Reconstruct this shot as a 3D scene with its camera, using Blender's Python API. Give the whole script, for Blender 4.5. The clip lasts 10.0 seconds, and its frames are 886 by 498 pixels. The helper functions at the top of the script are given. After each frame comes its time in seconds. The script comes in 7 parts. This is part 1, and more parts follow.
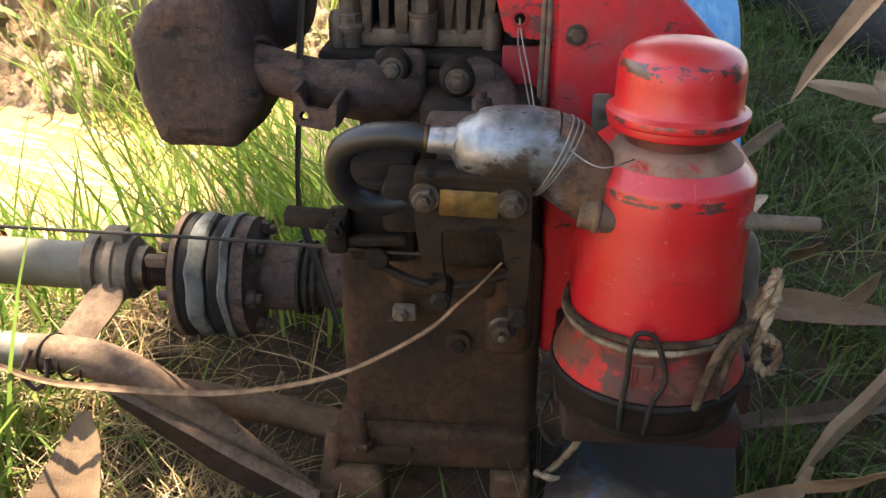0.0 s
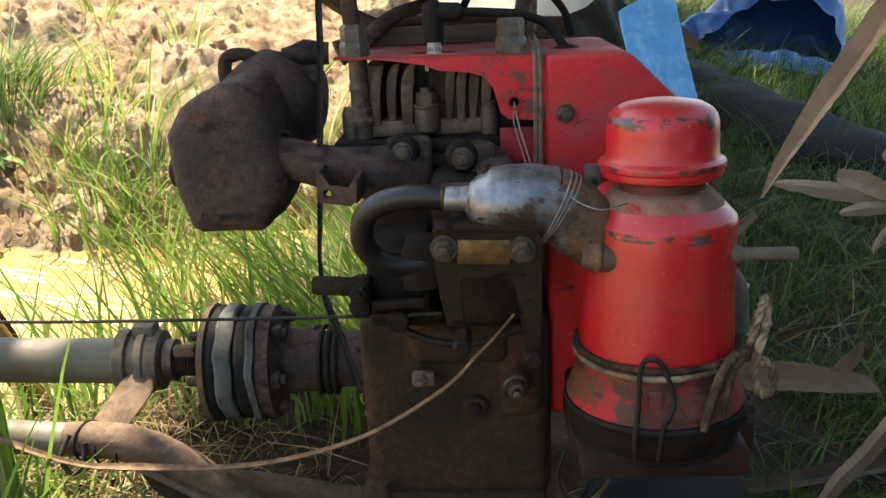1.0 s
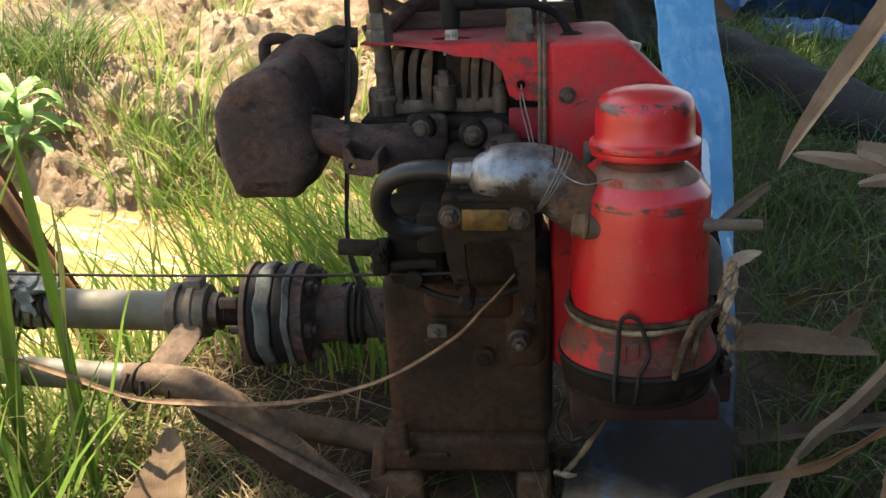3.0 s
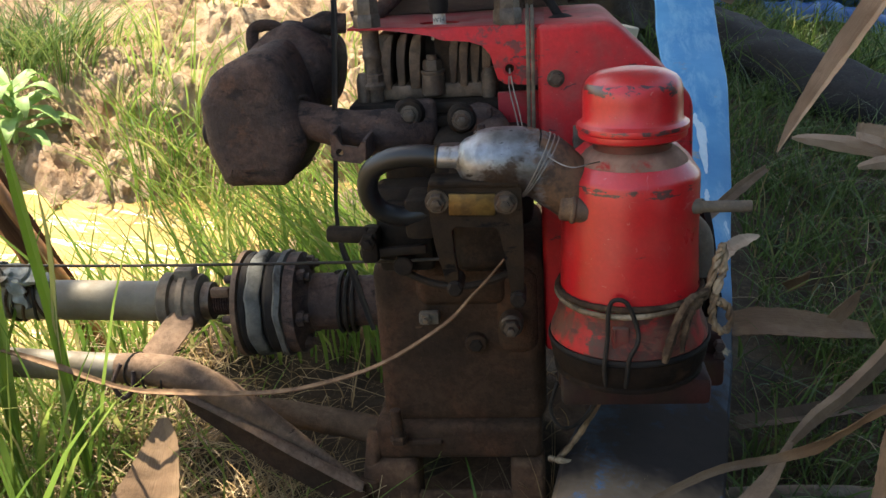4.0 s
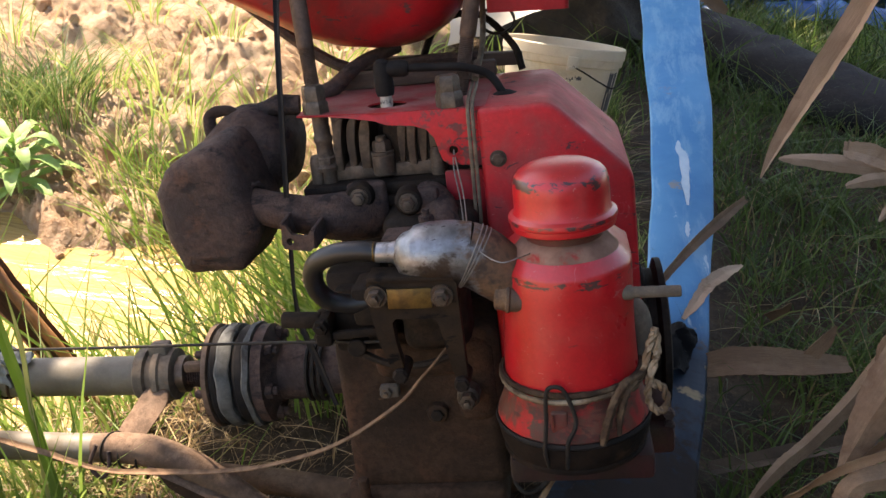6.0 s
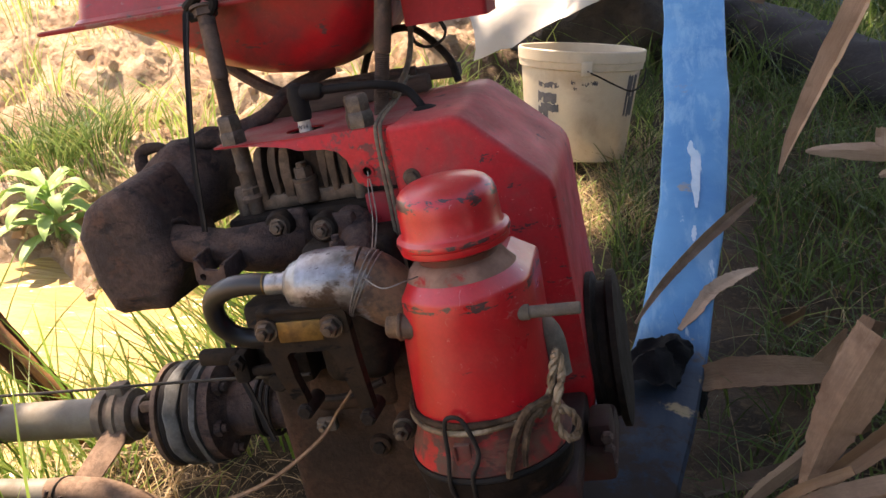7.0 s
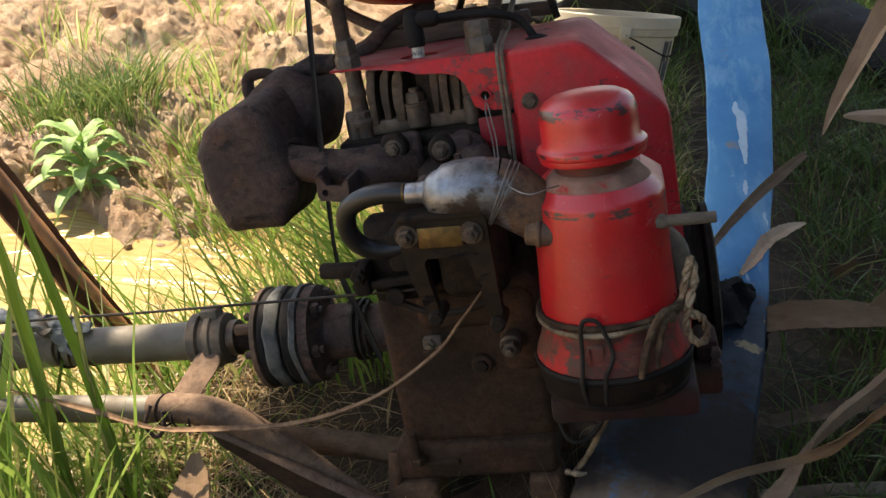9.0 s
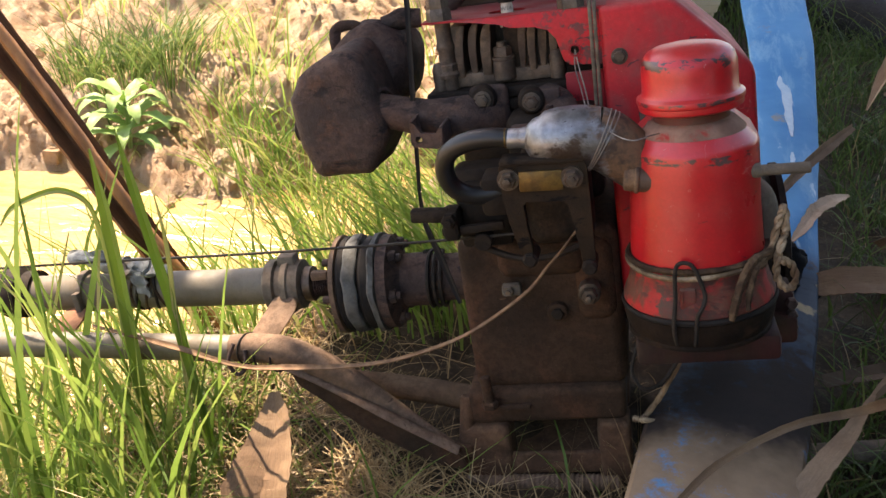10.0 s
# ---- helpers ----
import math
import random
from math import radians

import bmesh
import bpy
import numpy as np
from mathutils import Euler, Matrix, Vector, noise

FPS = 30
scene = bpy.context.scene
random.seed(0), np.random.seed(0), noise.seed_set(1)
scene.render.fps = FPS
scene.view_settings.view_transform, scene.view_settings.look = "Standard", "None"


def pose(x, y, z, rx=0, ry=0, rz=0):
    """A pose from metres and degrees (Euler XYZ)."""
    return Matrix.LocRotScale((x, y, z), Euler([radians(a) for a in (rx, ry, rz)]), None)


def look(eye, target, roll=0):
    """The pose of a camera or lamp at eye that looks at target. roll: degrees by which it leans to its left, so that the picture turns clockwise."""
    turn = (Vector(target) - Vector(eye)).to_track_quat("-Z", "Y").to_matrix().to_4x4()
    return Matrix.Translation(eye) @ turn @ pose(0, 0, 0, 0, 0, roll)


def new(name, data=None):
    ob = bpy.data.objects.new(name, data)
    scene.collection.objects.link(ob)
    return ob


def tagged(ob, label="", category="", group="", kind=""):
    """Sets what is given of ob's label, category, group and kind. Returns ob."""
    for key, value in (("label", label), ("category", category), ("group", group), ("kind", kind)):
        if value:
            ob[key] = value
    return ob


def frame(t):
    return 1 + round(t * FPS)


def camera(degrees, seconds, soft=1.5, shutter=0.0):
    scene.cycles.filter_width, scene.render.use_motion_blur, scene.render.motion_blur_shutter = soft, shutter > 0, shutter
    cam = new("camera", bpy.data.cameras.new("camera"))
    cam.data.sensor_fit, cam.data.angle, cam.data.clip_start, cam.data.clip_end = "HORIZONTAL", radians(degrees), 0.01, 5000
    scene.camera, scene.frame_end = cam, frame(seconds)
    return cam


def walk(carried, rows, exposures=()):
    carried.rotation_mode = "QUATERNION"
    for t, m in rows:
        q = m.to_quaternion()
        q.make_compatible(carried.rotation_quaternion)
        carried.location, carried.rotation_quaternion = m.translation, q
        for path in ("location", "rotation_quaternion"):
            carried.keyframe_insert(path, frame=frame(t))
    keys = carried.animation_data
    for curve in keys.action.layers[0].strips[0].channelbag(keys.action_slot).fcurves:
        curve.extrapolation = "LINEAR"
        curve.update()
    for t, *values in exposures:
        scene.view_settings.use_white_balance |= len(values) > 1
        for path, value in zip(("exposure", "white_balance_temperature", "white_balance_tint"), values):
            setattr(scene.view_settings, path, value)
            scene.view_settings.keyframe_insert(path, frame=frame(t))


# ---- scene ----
# ---- camera ----
# The pump set leans towards the water; its own upright frame is turned into the level world by LEVEL.
LEVEL = pose(0, 0, 0, -8.0) @ Matrix.Rotation(radians(-10.7), 4, Vector((-0.23, 0.973, 0)).normalized()) @ Matrix.Translation((0.0, -0.66, -0.14))
cam = camera(51.6, 10.0, soft=1.5)
PATH = [
    (0, (0.077, -0.059, 0.81), (-0.067, 1.741, -0.051), -0.2),
    (0.5, (0.05, -0.097, 0.776), (-0.048, 1.802, 0.155), 0.1),
    (1, (0.055, -0.15, 0.768), (-0.052, 1.767, 0.207), -2.9),
    (1.5, (0.076, -0.196, 0.787), (-0.088, 1.71, 0.205), -4.5),
    (2, (0.082, -0.24, 0.81), (-0.159, 1.654, 0.214), -4.8),
    (2.5, (0.097, -0.246, 0.811), (-0.126, 1.645, 0.198), -3.9),
    (3, (0.095, -0.246, 0.8), (-0.113, 1.639, 0.166), -3.0),
    (4.5, (0.117, -0.231, 0.793), (-0.09, 1.644, 0.129), -4.7),
    (5, (0.132, -0.226, 0.847), (-0.022, 1.649, 0.168), -4.8),
    (5.5, (0.157, -0.239, 0.878), (-0.03, 1.642, 0.223), -5.7),
    (5.7, (0.166, -0.238, 0.887), (-0.052, 1.637, 0.224), -5.9),
    (6.8, (0.34, -0.169, 0.83), (-0.126, 1.674, 0.209), -11.5),
    (7, (0.365, -0.159, 0.841), (-0.122, 1.689, 0.249), -12.3),
    (7.5, (0.374, -0.166, 0.898), (-0.118, 1.706, 0.393), -12.8),
    (7.8, (0.357, -0.185, 0.918), (-0.12, 1.697, 0.439), -12.3),
    (8, (0.344, -0.191, 0.923), (-0.124, 1.694, 0.449), -12.3),
    (8.3, (0.313, -0.206, 0.91), (-0.14, 1.677, 0.413), -11.6),
    (8.5, (0.285, -0.214, 0.878), (-0.168, 1.661, 0.351), -11.6),
    (9, (0.23, -0.238, 0.816), (-0.212, 1.608, 0.185), -10.6),
    (9.5, (0.192, -0.254, 0.79), (-0.209, 1.58, 0.101), -9.7),
    (9.7, (0.172, -0.272, 0.811), (-0.206, 1.555, 0.091), -9.5),
    (10, (0.144, -0.3, 0.808), (-0.299, 1.532, 0.139), -9.0),
]
EXPOSURE, KELVIN, TINT = 1.65, 7900, 11
walk(cam, [(t, LEVEL @ look(eye, target, roll)) for t, eye, target, roll in PATH], [(0, EXPOSURE + 0.58, KELVIN, TINT), (1, EXPOSURE + 0.05, KELVIN - 350, TINT - 8), (3, EXPOSURE - 0.05, KELVIN - 350, TINT - 6), (5, EXPOSURE + 0.1, KELVIN - 300, TINT), (7.5, EXPOSURE + 0.15, KELVIN + 450, TINT + 12), (8.4, EXPOSURE - 0.48, KELVIN, TINT), (9, EXPOSURE - 0.32, KELVIN, TINT), (9.5, EXPOSURE + 0.34, KELVIN + 200, TINT + 6), (10, EXPOSURE + 0.2, KELVIN + 300, TINT + 7)])

# ---- world and sun ----
SUN_FROM = Vector((-0.40, 0.34, 0.85)).normalized()
world = bpy.data.worlds.new("sky")
scene.world = world
world.use_nodes = True
wn = world.node_tree.nodes
sky = wn.new("ShaderNodeTexSky")
sky.sky_type, sky.sun_disc = "NISHITA", False
sky.sun_elevation = math.asin(SUN_FROM.z)
sky.sun_rotation = math.atan2(SUN_FROM.x, SUN_FROM.y)
world.node_tree.links.new(sky.outputs[0], wn["Background"].inputs[0])
wn["Background"].inputs[1].default_value = 0.15
sun_data = bpy.data.lights.new("sun", "SUN")
sun_data.energy, sun_data.angle, sun_data.color = 4.9, radians(0.5), (1.0, 0.95, 0.86)
sun = new("sun", sun_data)
sun.matrix_world = look((0, 0, 0), -SUN_FROM) 

# ---- materials ----
def nodes_of(name):
    m = bpy.data.materials.new(name)
    m.use_nodes = True
    return m, m.node_tree.nodes, m.node_tree.links, m.node_tree.nodes["Principled BSDF"]


def noise_node(n, l, scale, detail=4.0, rough=0.55, vector=None, distort=0.0):
    k = n.new("ShaderNodeTexNoise")
    k.inputs["Scale"].default_value, k.inputs["Detail"].default_value = scale, detail
    k.inputs["Roughness"].default_value, k.inputs["Distortion"].default_value = rough, distort
    if vector is not None:
        l.new(vector, k.inputs["Vector"])
    return k.outputs["Fac"]


def step(n, l, fac, lo, hi):
    k = n.new("ShaderNodeMapRange")
    k.interpolation_type = "SMOOTHSTEP"
    k.inputs["From Min"].default_value, k.inputs["From Max"].default_value = lo, hi
    l.new(fac, k.inputs["Value"])
    return k.outputs["Result"]


def mixed(n, l, fac, a, b):
    k = n.new("ShaderNodeMix")
    k.data_type = "RGBA"
    for value, socket in ((fac, k.inputs[0]), (a, k.inputs[6]), (b, k.inputs[7])):
        if isinstance(value, bpy.types.NodeSocket):
            l.new(value, socket)
        elif isinstance(value, (int, float)):
            socket.default_value = value
        else:
            socket.default_value = (*value, 1)
    return k.outputs[2]


def times(n, l, a, b, op="MULTIPLY"):
    k = n.new("ShaderNodeMath")
    k.operation = op
    for value, socket in ((a, k.inputs[0]), (b, k.inputs[1])):
        if isinstance(value, bpy.types.NodeSocket):
            l.new(value, socket)
        else:
            socket.default_value = value
    return k.outputs[0]


def surface(name, base, second, scale=20.0, rough=0.6, metal=0.0, bump=0.3, relief=0.0015, grain=300.0,
            stain=None, stain_scale=9.0, stain_at=(0.55, 0.7), chip=None, chip_scale=60.0, chip_at=(0.66, 0.68),
            dust=None, dust_amount=0.6, spec=0.5, coat=0.0, stretch=None, wear=None, fleck=None, bands=(), fibre=None, micro=0.0, scratch=None):
    """A worn surface: two tones, stains, chips, dust that settled on what faces up, and fine relief."""
    m, n, l, b = nodes_of(name)
    co = n.new("ShaderNodeTexCoord").outputs["Object"]
    if stretch:
        mp = n.new("ShaderNodeMapping")
        mp.inputs["Scale"].default_value = stretch
        l.new(co, mp.inputs["Vector"])
        co = mp.outputs[0]
    colour = mixed(n, l, step(n, l, noise_node(n, l, scale, 5, 0.6, co), 0.35, 0.65), base, second)
    rough_out = times(n, l, noise_node(n, l, scale * 2.3, 3, 0.6, co), 0.35)
    rough_out = times(n, l, rough_out, rough - 0.17, "ADD")
    if stain:
        f = step(n, l, noise_node(n, l, stain_scale, 6, 0.65, co, 0.4), *stain_at)
        colour = mixed(n, l, f, colour, stain)
        rough_out = times(n, l, rough_out, times(n, l, f, 0.2), "ADD")
    if dust:
        up = n.new("ShaderNodeSeparateXYZ")
        l.new(n.new("ShaderNodeNewGeometry").outputs["Normal"], up.inputs[0])
        f = times(n, l, step(n, l, up.outputs[2], 0.25, 0.95), step(n, l, noise_node(n, l, 26, 5, 0.6, co), 0.28, 0.6))
        f = times(n, l, f, dust_amount)
        colour = mixed(n, l, f, colour, dust)
        rough_out = times(n, l, rough_out, times(n, l, f, 0.4), "ADD")
    metal_out = None
    if chip:
        mp = n.new("ShaderNodeMapping")
        mp.inputs["Scale"].default_value = (1.0, 1.0, 2.4)
        l.new(co, mp.inputs[0])
        f = noise_node(n, l, chip_scale, 6, 0.68, mp.outputs[0], 0.3)
        if bands:
            height = n.new("ShaderNodeSeparateXYZ")
            l.new(co, height.inputs[0])
            for at, half in bands:
                off = times(n, l, times(n, l, height.outputs[2], at, "SUBTRACT"), 0, "ABSOLUTE")
                f = times(n, l, f, times(n, l, step(n, l, off, half, half * 0.3), 0.155), "ADD")
        colour = mixed(n, l, step(n, l, f, *chip_at), colour, chip)
    if wear:
        edge = step(n, l, n.new("ShaderNodeNewGeometry").outputs["Pointiness"], 0.57, 0.64)
        f = times(n, l, edge, step(n, l, noise_node(n, l, 70, 5, 0.65, co), 0.50, 0.56))
        colour = mixed(n, l, f, colour, wear)
    if fleck:
        f = step(n, l, noise_node(n, l, 130, 4, 0.7, co, 1.2), 0.67, 0.69)
        colour = mixed(n, l, times(n, l, f, 0.5), colour, fleck)
    if fibre:
        mp = n.new("ShaderNodeMapping")
        mp.inputs["Scale"].default_value = (1.0, 0.10, 1.0)
        l.new(n.new("ShaderNodeTexCoord").outputs["UV"], mp.inputs[0])
        lines = noise_node(n, l, 55, 4, 0.75, mp.outputs[0])
        colour = mixed(n, l, times(n, l, step(n, l, lines, 0.40, 0.64), 0.6), colour, fibre)
    if micro:
        dark = step(n, l, noise_node(n, l, 95, 7, 0.78, co), 0.42, 0.60)
        colour = mixed(n, l, times(n, l, dark, micro), colour, [c * 0.30 for c in base])
        pale = step(n, l, noise_node(n, l, 150, 6, 0.75, co, 0.8), 0.56, 0.70)
        colour = mixed(n, l, times(n, l, pale, micro * 0.55), colour, [min(1.0, c * 1.7 + 0.015) for c in base])
    if scratch:
        hair = noise_node(n, l, 24, 2, 0.5, co, 2.2)
        hair = times(n, l, times(n, l, hair, 0.5, "SUBTRACT"), 0, "ABSOLUTE")
        f = times(n, l, step(n, l, hair, 0.006, 0.002), step(n, l, noise_node(n, l, 17, 5, 0.7, co), 0.56, 0.62))
        colour = mixed(n, l, times(n, l, f, 0.28), colour, scratch)
    fine = noise_node(n, l, grain, 3, 0.6, co)
    colour = mixed(n, l, times(n, l, step(n, l, fine, 0.3, 0.75), 0.16), colour, [c * 0.45 for c in base])
    l.new(colour, b.inputs["Base Color"])
    l.new(rough_out, b.inputs["Roughness"])
    b.inputs["Metallic"].default_value = metal
    b.inputs["Specular IOR Level"].default_value = spec
    b.inputs["Coat Weight"].default_value = coat
    b.inputs["Coat Roughness"].default_value = 0.25
    if bump:
        h = times(n, l, noise_node(n, l, scale * 3, 5, 0.65, co), times(n, l, fine, 0.35), "ADD")
        k = n.new("ShaderNodeBump")
        k.inputs["Strength"].default_value, k.inputs["Distance"].default_value = bump, relief
        l.new(h, k.inputs["Height"])
        l.new(k.outputs[0], b.inputs["Normal"])
    return m


DUST = (0.30, 0.20, 0.14)
RED = surface("red_paint", (0.56, 0.016, 0.022), (0.45, 0.014, 0.020), 8, 0.5, bump=0.12, relief=0.0008,
              stain=(0.30, 0.055, 0.052), stain_scale=13, stain_at=(0.45, 0.72), chip=(0.085, 0.030, 0.032), chip_scale=34, chip_at=(0.625, 0.655),
              dust=(0.34, 0.14, 0.12), dust_amount=0.55, spec=0.3, fleck=(0.66, 0.22, 0.20), micro=0.2, wear=(0.10, 0.042, 0.040), scratch=(0.60, 0.28, 0.25))
RED_CLEANER = surface("bright_red_paint", (0.56, 0.012, 0.018), (0.49, 0.011, 0.017), 8, 0.32, bump=0.12, relief=0.0008,
                      stain=(0.50, 0.035, 0.03), stain_scale=16, stain_at=(0.50, 0.78), chip=(0.045, 0.026, 0.026), chip_scale=44, chip_at=(0.662, 0.674),
                      dust=(0.22, 0.11, 0.075), dust_amount=0.2, coat=0.3, fleck=(0.62, 0.38, 0.33), micro=0.14, scratch=(0.62, 0.36, 0.32), bands=((0.6600, 0.010), (0.6260, 0.003), (0.5770, 0.007), (0.4760, 0.006)))
RED_DUSTY = surface("dusty_red_paint", (0.40, 0.012, 0.018), (0.30, 0.012, 0.018), 9, 0.6, bump=0.2, relief=0.001,
                    stain=(0.17, 0.04, 0.038), stain_scale=14, stain_at=(0.54, 0.8), chip=(0.10, 0.06, 0.065), chip_scale=34, chip_at=(0.69, 0.72),
                    dust=(0.34, 0.18, 0.155), dust_amount=0.7, spec=0.35, fleck=(0.36, 0.14, 0.13), micro=0.2, scratch=(0.45, 0.22, 0.19))
RED_TANK = surface("dull_tank_red_paint", (0.45, 0.0108, 0.0155), (0.35, 0.0098, 0.0155), 9, 0.34, bump=0.2, relief=0.001,
                    stain=(0.17, 0.024, 0.026), stain_scale=11, stain_at=(0.43, 0.66), chip=(0.070, 0.046, 0.046), chip_scale=24, chip_at=(0.595, 0.635),
                    dust=(0.25, 0.11, 0.085), dust_amount=0.16, coat=0.12, wear=(0.0774, 0.043, 0.043), fleck=(0.2752, 0.1118, 0.1032), micro=0.2, scratch=(0.40, 0.16, 0.14))
RED_MUDDY = surface("muddy_red_paint", (0.21, 0.0126, 0.0098), (0.084, 0.035, 0.021), 16, 0.6, bump=0.3,
                    stain=(0.112, 0.07, 0.042), stain_scale=20, stain_at=(0.45, 0.65), dust=DUST, dust_amount=0.6, micro=0.3)
# Grimy paint, its red also darkened for the shade beneath the oil bowl.
RED_GRIME_SHADED = surface("shaded_grimy_red_paint", (0.042, 0.010, 0.008), (0.018, 0.009, 0.006), 16, 0.75, bump=0.3, stain=(0.0385, 0.0238, 0.014), stain_scale=20, stain_at=(0.45, 0.65), spec=0.3, micro=0.3)
MUD_CAKED = surface("dried_mud_crust", (0.21, 0.119, 0.0672), (0.119, 0.0672, 0.0392), 18, 0.9, bump=0.7, relief=0.003, stain=(0.07, 0.0448, 0.028), stain_scale=13, stain_at=(0.5, 0.7), dust=(0.28, 0.175, 0.105), dust_amount=0.5, spec=0.2, micro=0.35)
BOWL_MUD = surface("mud_caked_bowl", (0.022, 0.013, 0.008), (0.009, 0.0065, 0.005), 26, 0.85, bump=0.6, relief=0.002, stain=(0.055, 0.03, 0.018), stain_scale=20, stain_at=(0.5, 0.66), spec=0.12, micro=0.4)
FOOT_MUD = surface("rusty_mud_crust", (0.12, 0.062, 0.036), (0.062, 0.034, 0.021), 20, 0.9, bump=0.8, relief=0.003, stain=(0.17, 0.095, 0.055), stain_scale=14, stain_at=(0.5, 0.68), dust=(0.2, 0.12, 0.072), dust_amount=0.4, spec=0.2, micro=0.4)
SEAM_DUST = surface("dust_caked_red_paint", (0.30, 0.022, 0.022), (0.22, 0.018, 0.020), 14, 0.7, bump=0.3, stain=(0.24, 0.135, 0.10), stain_scale=16, stain_at=(0.48, 0.66), dust=(0.36, 0.25, 0.185), dust_amount=0.85, spec=0.25, micro=0.25)
DRY_DUST = surface("settled_brown_dust", (0.21, 0.115, 0.082), (0.30, 0.17, 0.12), 45, 0.95, bump=0.4, stain=(0.36, 0.03, 0.028), stain_scale=30, stain_at=(0.56, 0.68), spec=0.1)
PALE_RUST = surface("pale_rusty_bar", (0.33, 0.235, 0.155), (0.18, 0.115, 0.072), 40, 0.7, bump=0.5, stain=(0.10, 0.055, 0.035), stain_scale=35, stain_at=(0.54, 0.66), spec=0.3, micro=0.3)
RED_CUP = surface("mud_splashed_red_paint", (0.46, 0.011, 0.014), (0.30, 0.014, 0.014), 10, 0.55, bump=0.25, stain=(0.115, 0.050, 0.032), stain_scale=24, stain_at=(0.38, 0.52), chip=(0.06, 0.032, 0.024), chip_scale=22, chip_at=(0.50, 0.56), dust=(0.20, 0.12, 0.085), dust_amount=0.6, spec=0.3, micro=0.25)
RUST = surface("rusted_iron", (0.088, 0.051, 0.040), (0.046, 0.032, 0.029), 30, 0.78, bump=0.9, relief=0.0032, grain=420,
               stain=(0.115, 0.060, 0.040), stain_scale=24, stain_at=(0.55, 0.70), chip=(0.018, 0.014, 0.014), chip_scale=30, chip_at=(0.53, 0.64), dust=(0.14, 0.085, 0.062), dust_amount=0.45, spec=0.35, micro=0.55)
POST = surface("brown_rusted_steel", (0.135, 0.082, 0.056), (0.075, 0.048, 0.036), 45, 0.7, 0.2, bump=0.6, relief=0.0015,
               stain=(0.045, 0.032, 0.027), stain_scale=26, stain_at=(0.52, 0.66), dust=(0.2, 0.135, 0.095), dust_amount=0.4, micro=0.4)
RUST_ORANGE = surface("muddy_rust", (0.20, 0.122, 0.078), (0.11, 0.072, 0.050), 30, 0.85, bump=0.5,
                      stain=(0.29, 0.18, 0.11), stain_scale=15, chip=(0.06, 0.036, 0.026), chip_scale=40, chip_at=(0.62, 0.70), dust=DUST, dust_amount=0.5, spec=0.25, micro=0.45)
TAB_RUST = surface("orange_rust", (0.30, 0.125, 0.062), (0.19, 0.085, 0.048), 26, 0.85, bump=0.5, stain=(0.34, 0.19, 0.115), stain_scale=18, stain_at=(0.5, 0.68), micro=0.25)
OILY = surface("oily_iron", (0.0145, 0.0105, 0.0082), (0.026, 0.0175, 0.012), 18, 0.7, bump=0.5, relief=0.002,
               stain=(0.046, 0.029, 0.018), stain_scale=16, stain_at=(0.52, 0.72), dust=(0.05, 0.032, 0.02), dust_amount=0.12, spec=0.18, micro=0.5)
DIRTY = surface("mud_caked_iron", (0.062, 0.034, 0.020), (0.030, 0.018, 0.0115), 12, 0.85, bump=0.8, relief=0.003,
                stain=(0.095, 0.044, 0.025), stain_scale=8, stain_at=(0.46, 0.66), chip=(0.14, 0.08, 0.045), chip_scale=24, chip_at=(0.64, 0.72), dust=(0.11, 0.062, 0.038), dust_amount=0.4, spec=0.2, micro=0.5)
FIN_METAL = surface("grimy_aluminium", (0.165, 0.115, 0.080), (0.060, 0.041, 0.030), 34, 0.6, 0.35, bump=0.5,
                    stain=(0.06, 0.0432, 0.0336), stain_scale=28, dust=DUST, dust_amount=0.5, micro=0.5)
STEEL = surface("grimy_steel", (0.125, 0.096, 0.074), (0.055, 0.041, 0.032), 60, 0.45, 0.65, bump=0.4,
                stain=(0.10, 0.06, 0.04), stain_scale=40, dust=DUST, dust_amount=0.4, micro=0.4)
BRIGHT = surface("worn_cast_aluminium", (0.36, 0.37, 0.39), (0.22, 0.22, 0.23), 34, 0.38, 0.75, bump=0.45, relief=0.0012,
                 stain=(0.085, 0.055, 0.036), stain_scale=19, stain_at=(0.50, 0.60), chip=(0.035, 0.028, 0.026), chip_scale=95, chip_at=(0.63, 0.66))
ELBOW_RUST = surface("rust_stained_casting", (0.15, 0.085, 0.05), (0.085, 0.055, 0.04), 24, 0.7, 0.2, bump=0.4,
                     stain=(0.33, 0.19, 0.10), stain_scale=18, stain_at=(0.5, 0.7), micro=0.4)
BRACKET = surface("oily_black_casting", (0.022, 0.0150, 0.0105), (0.036, 0.023, 0.014), 26, 0.8, bump=0.7, relief=0.0018, stain=(0.045, 0.026, 0.014), stain_scale=24, stain_at=(0.52, 0.70), chip=(0.006, 0.005, 0.005), chip_scale=30, chip_at=(0.56, 0.64), spec=0.12)


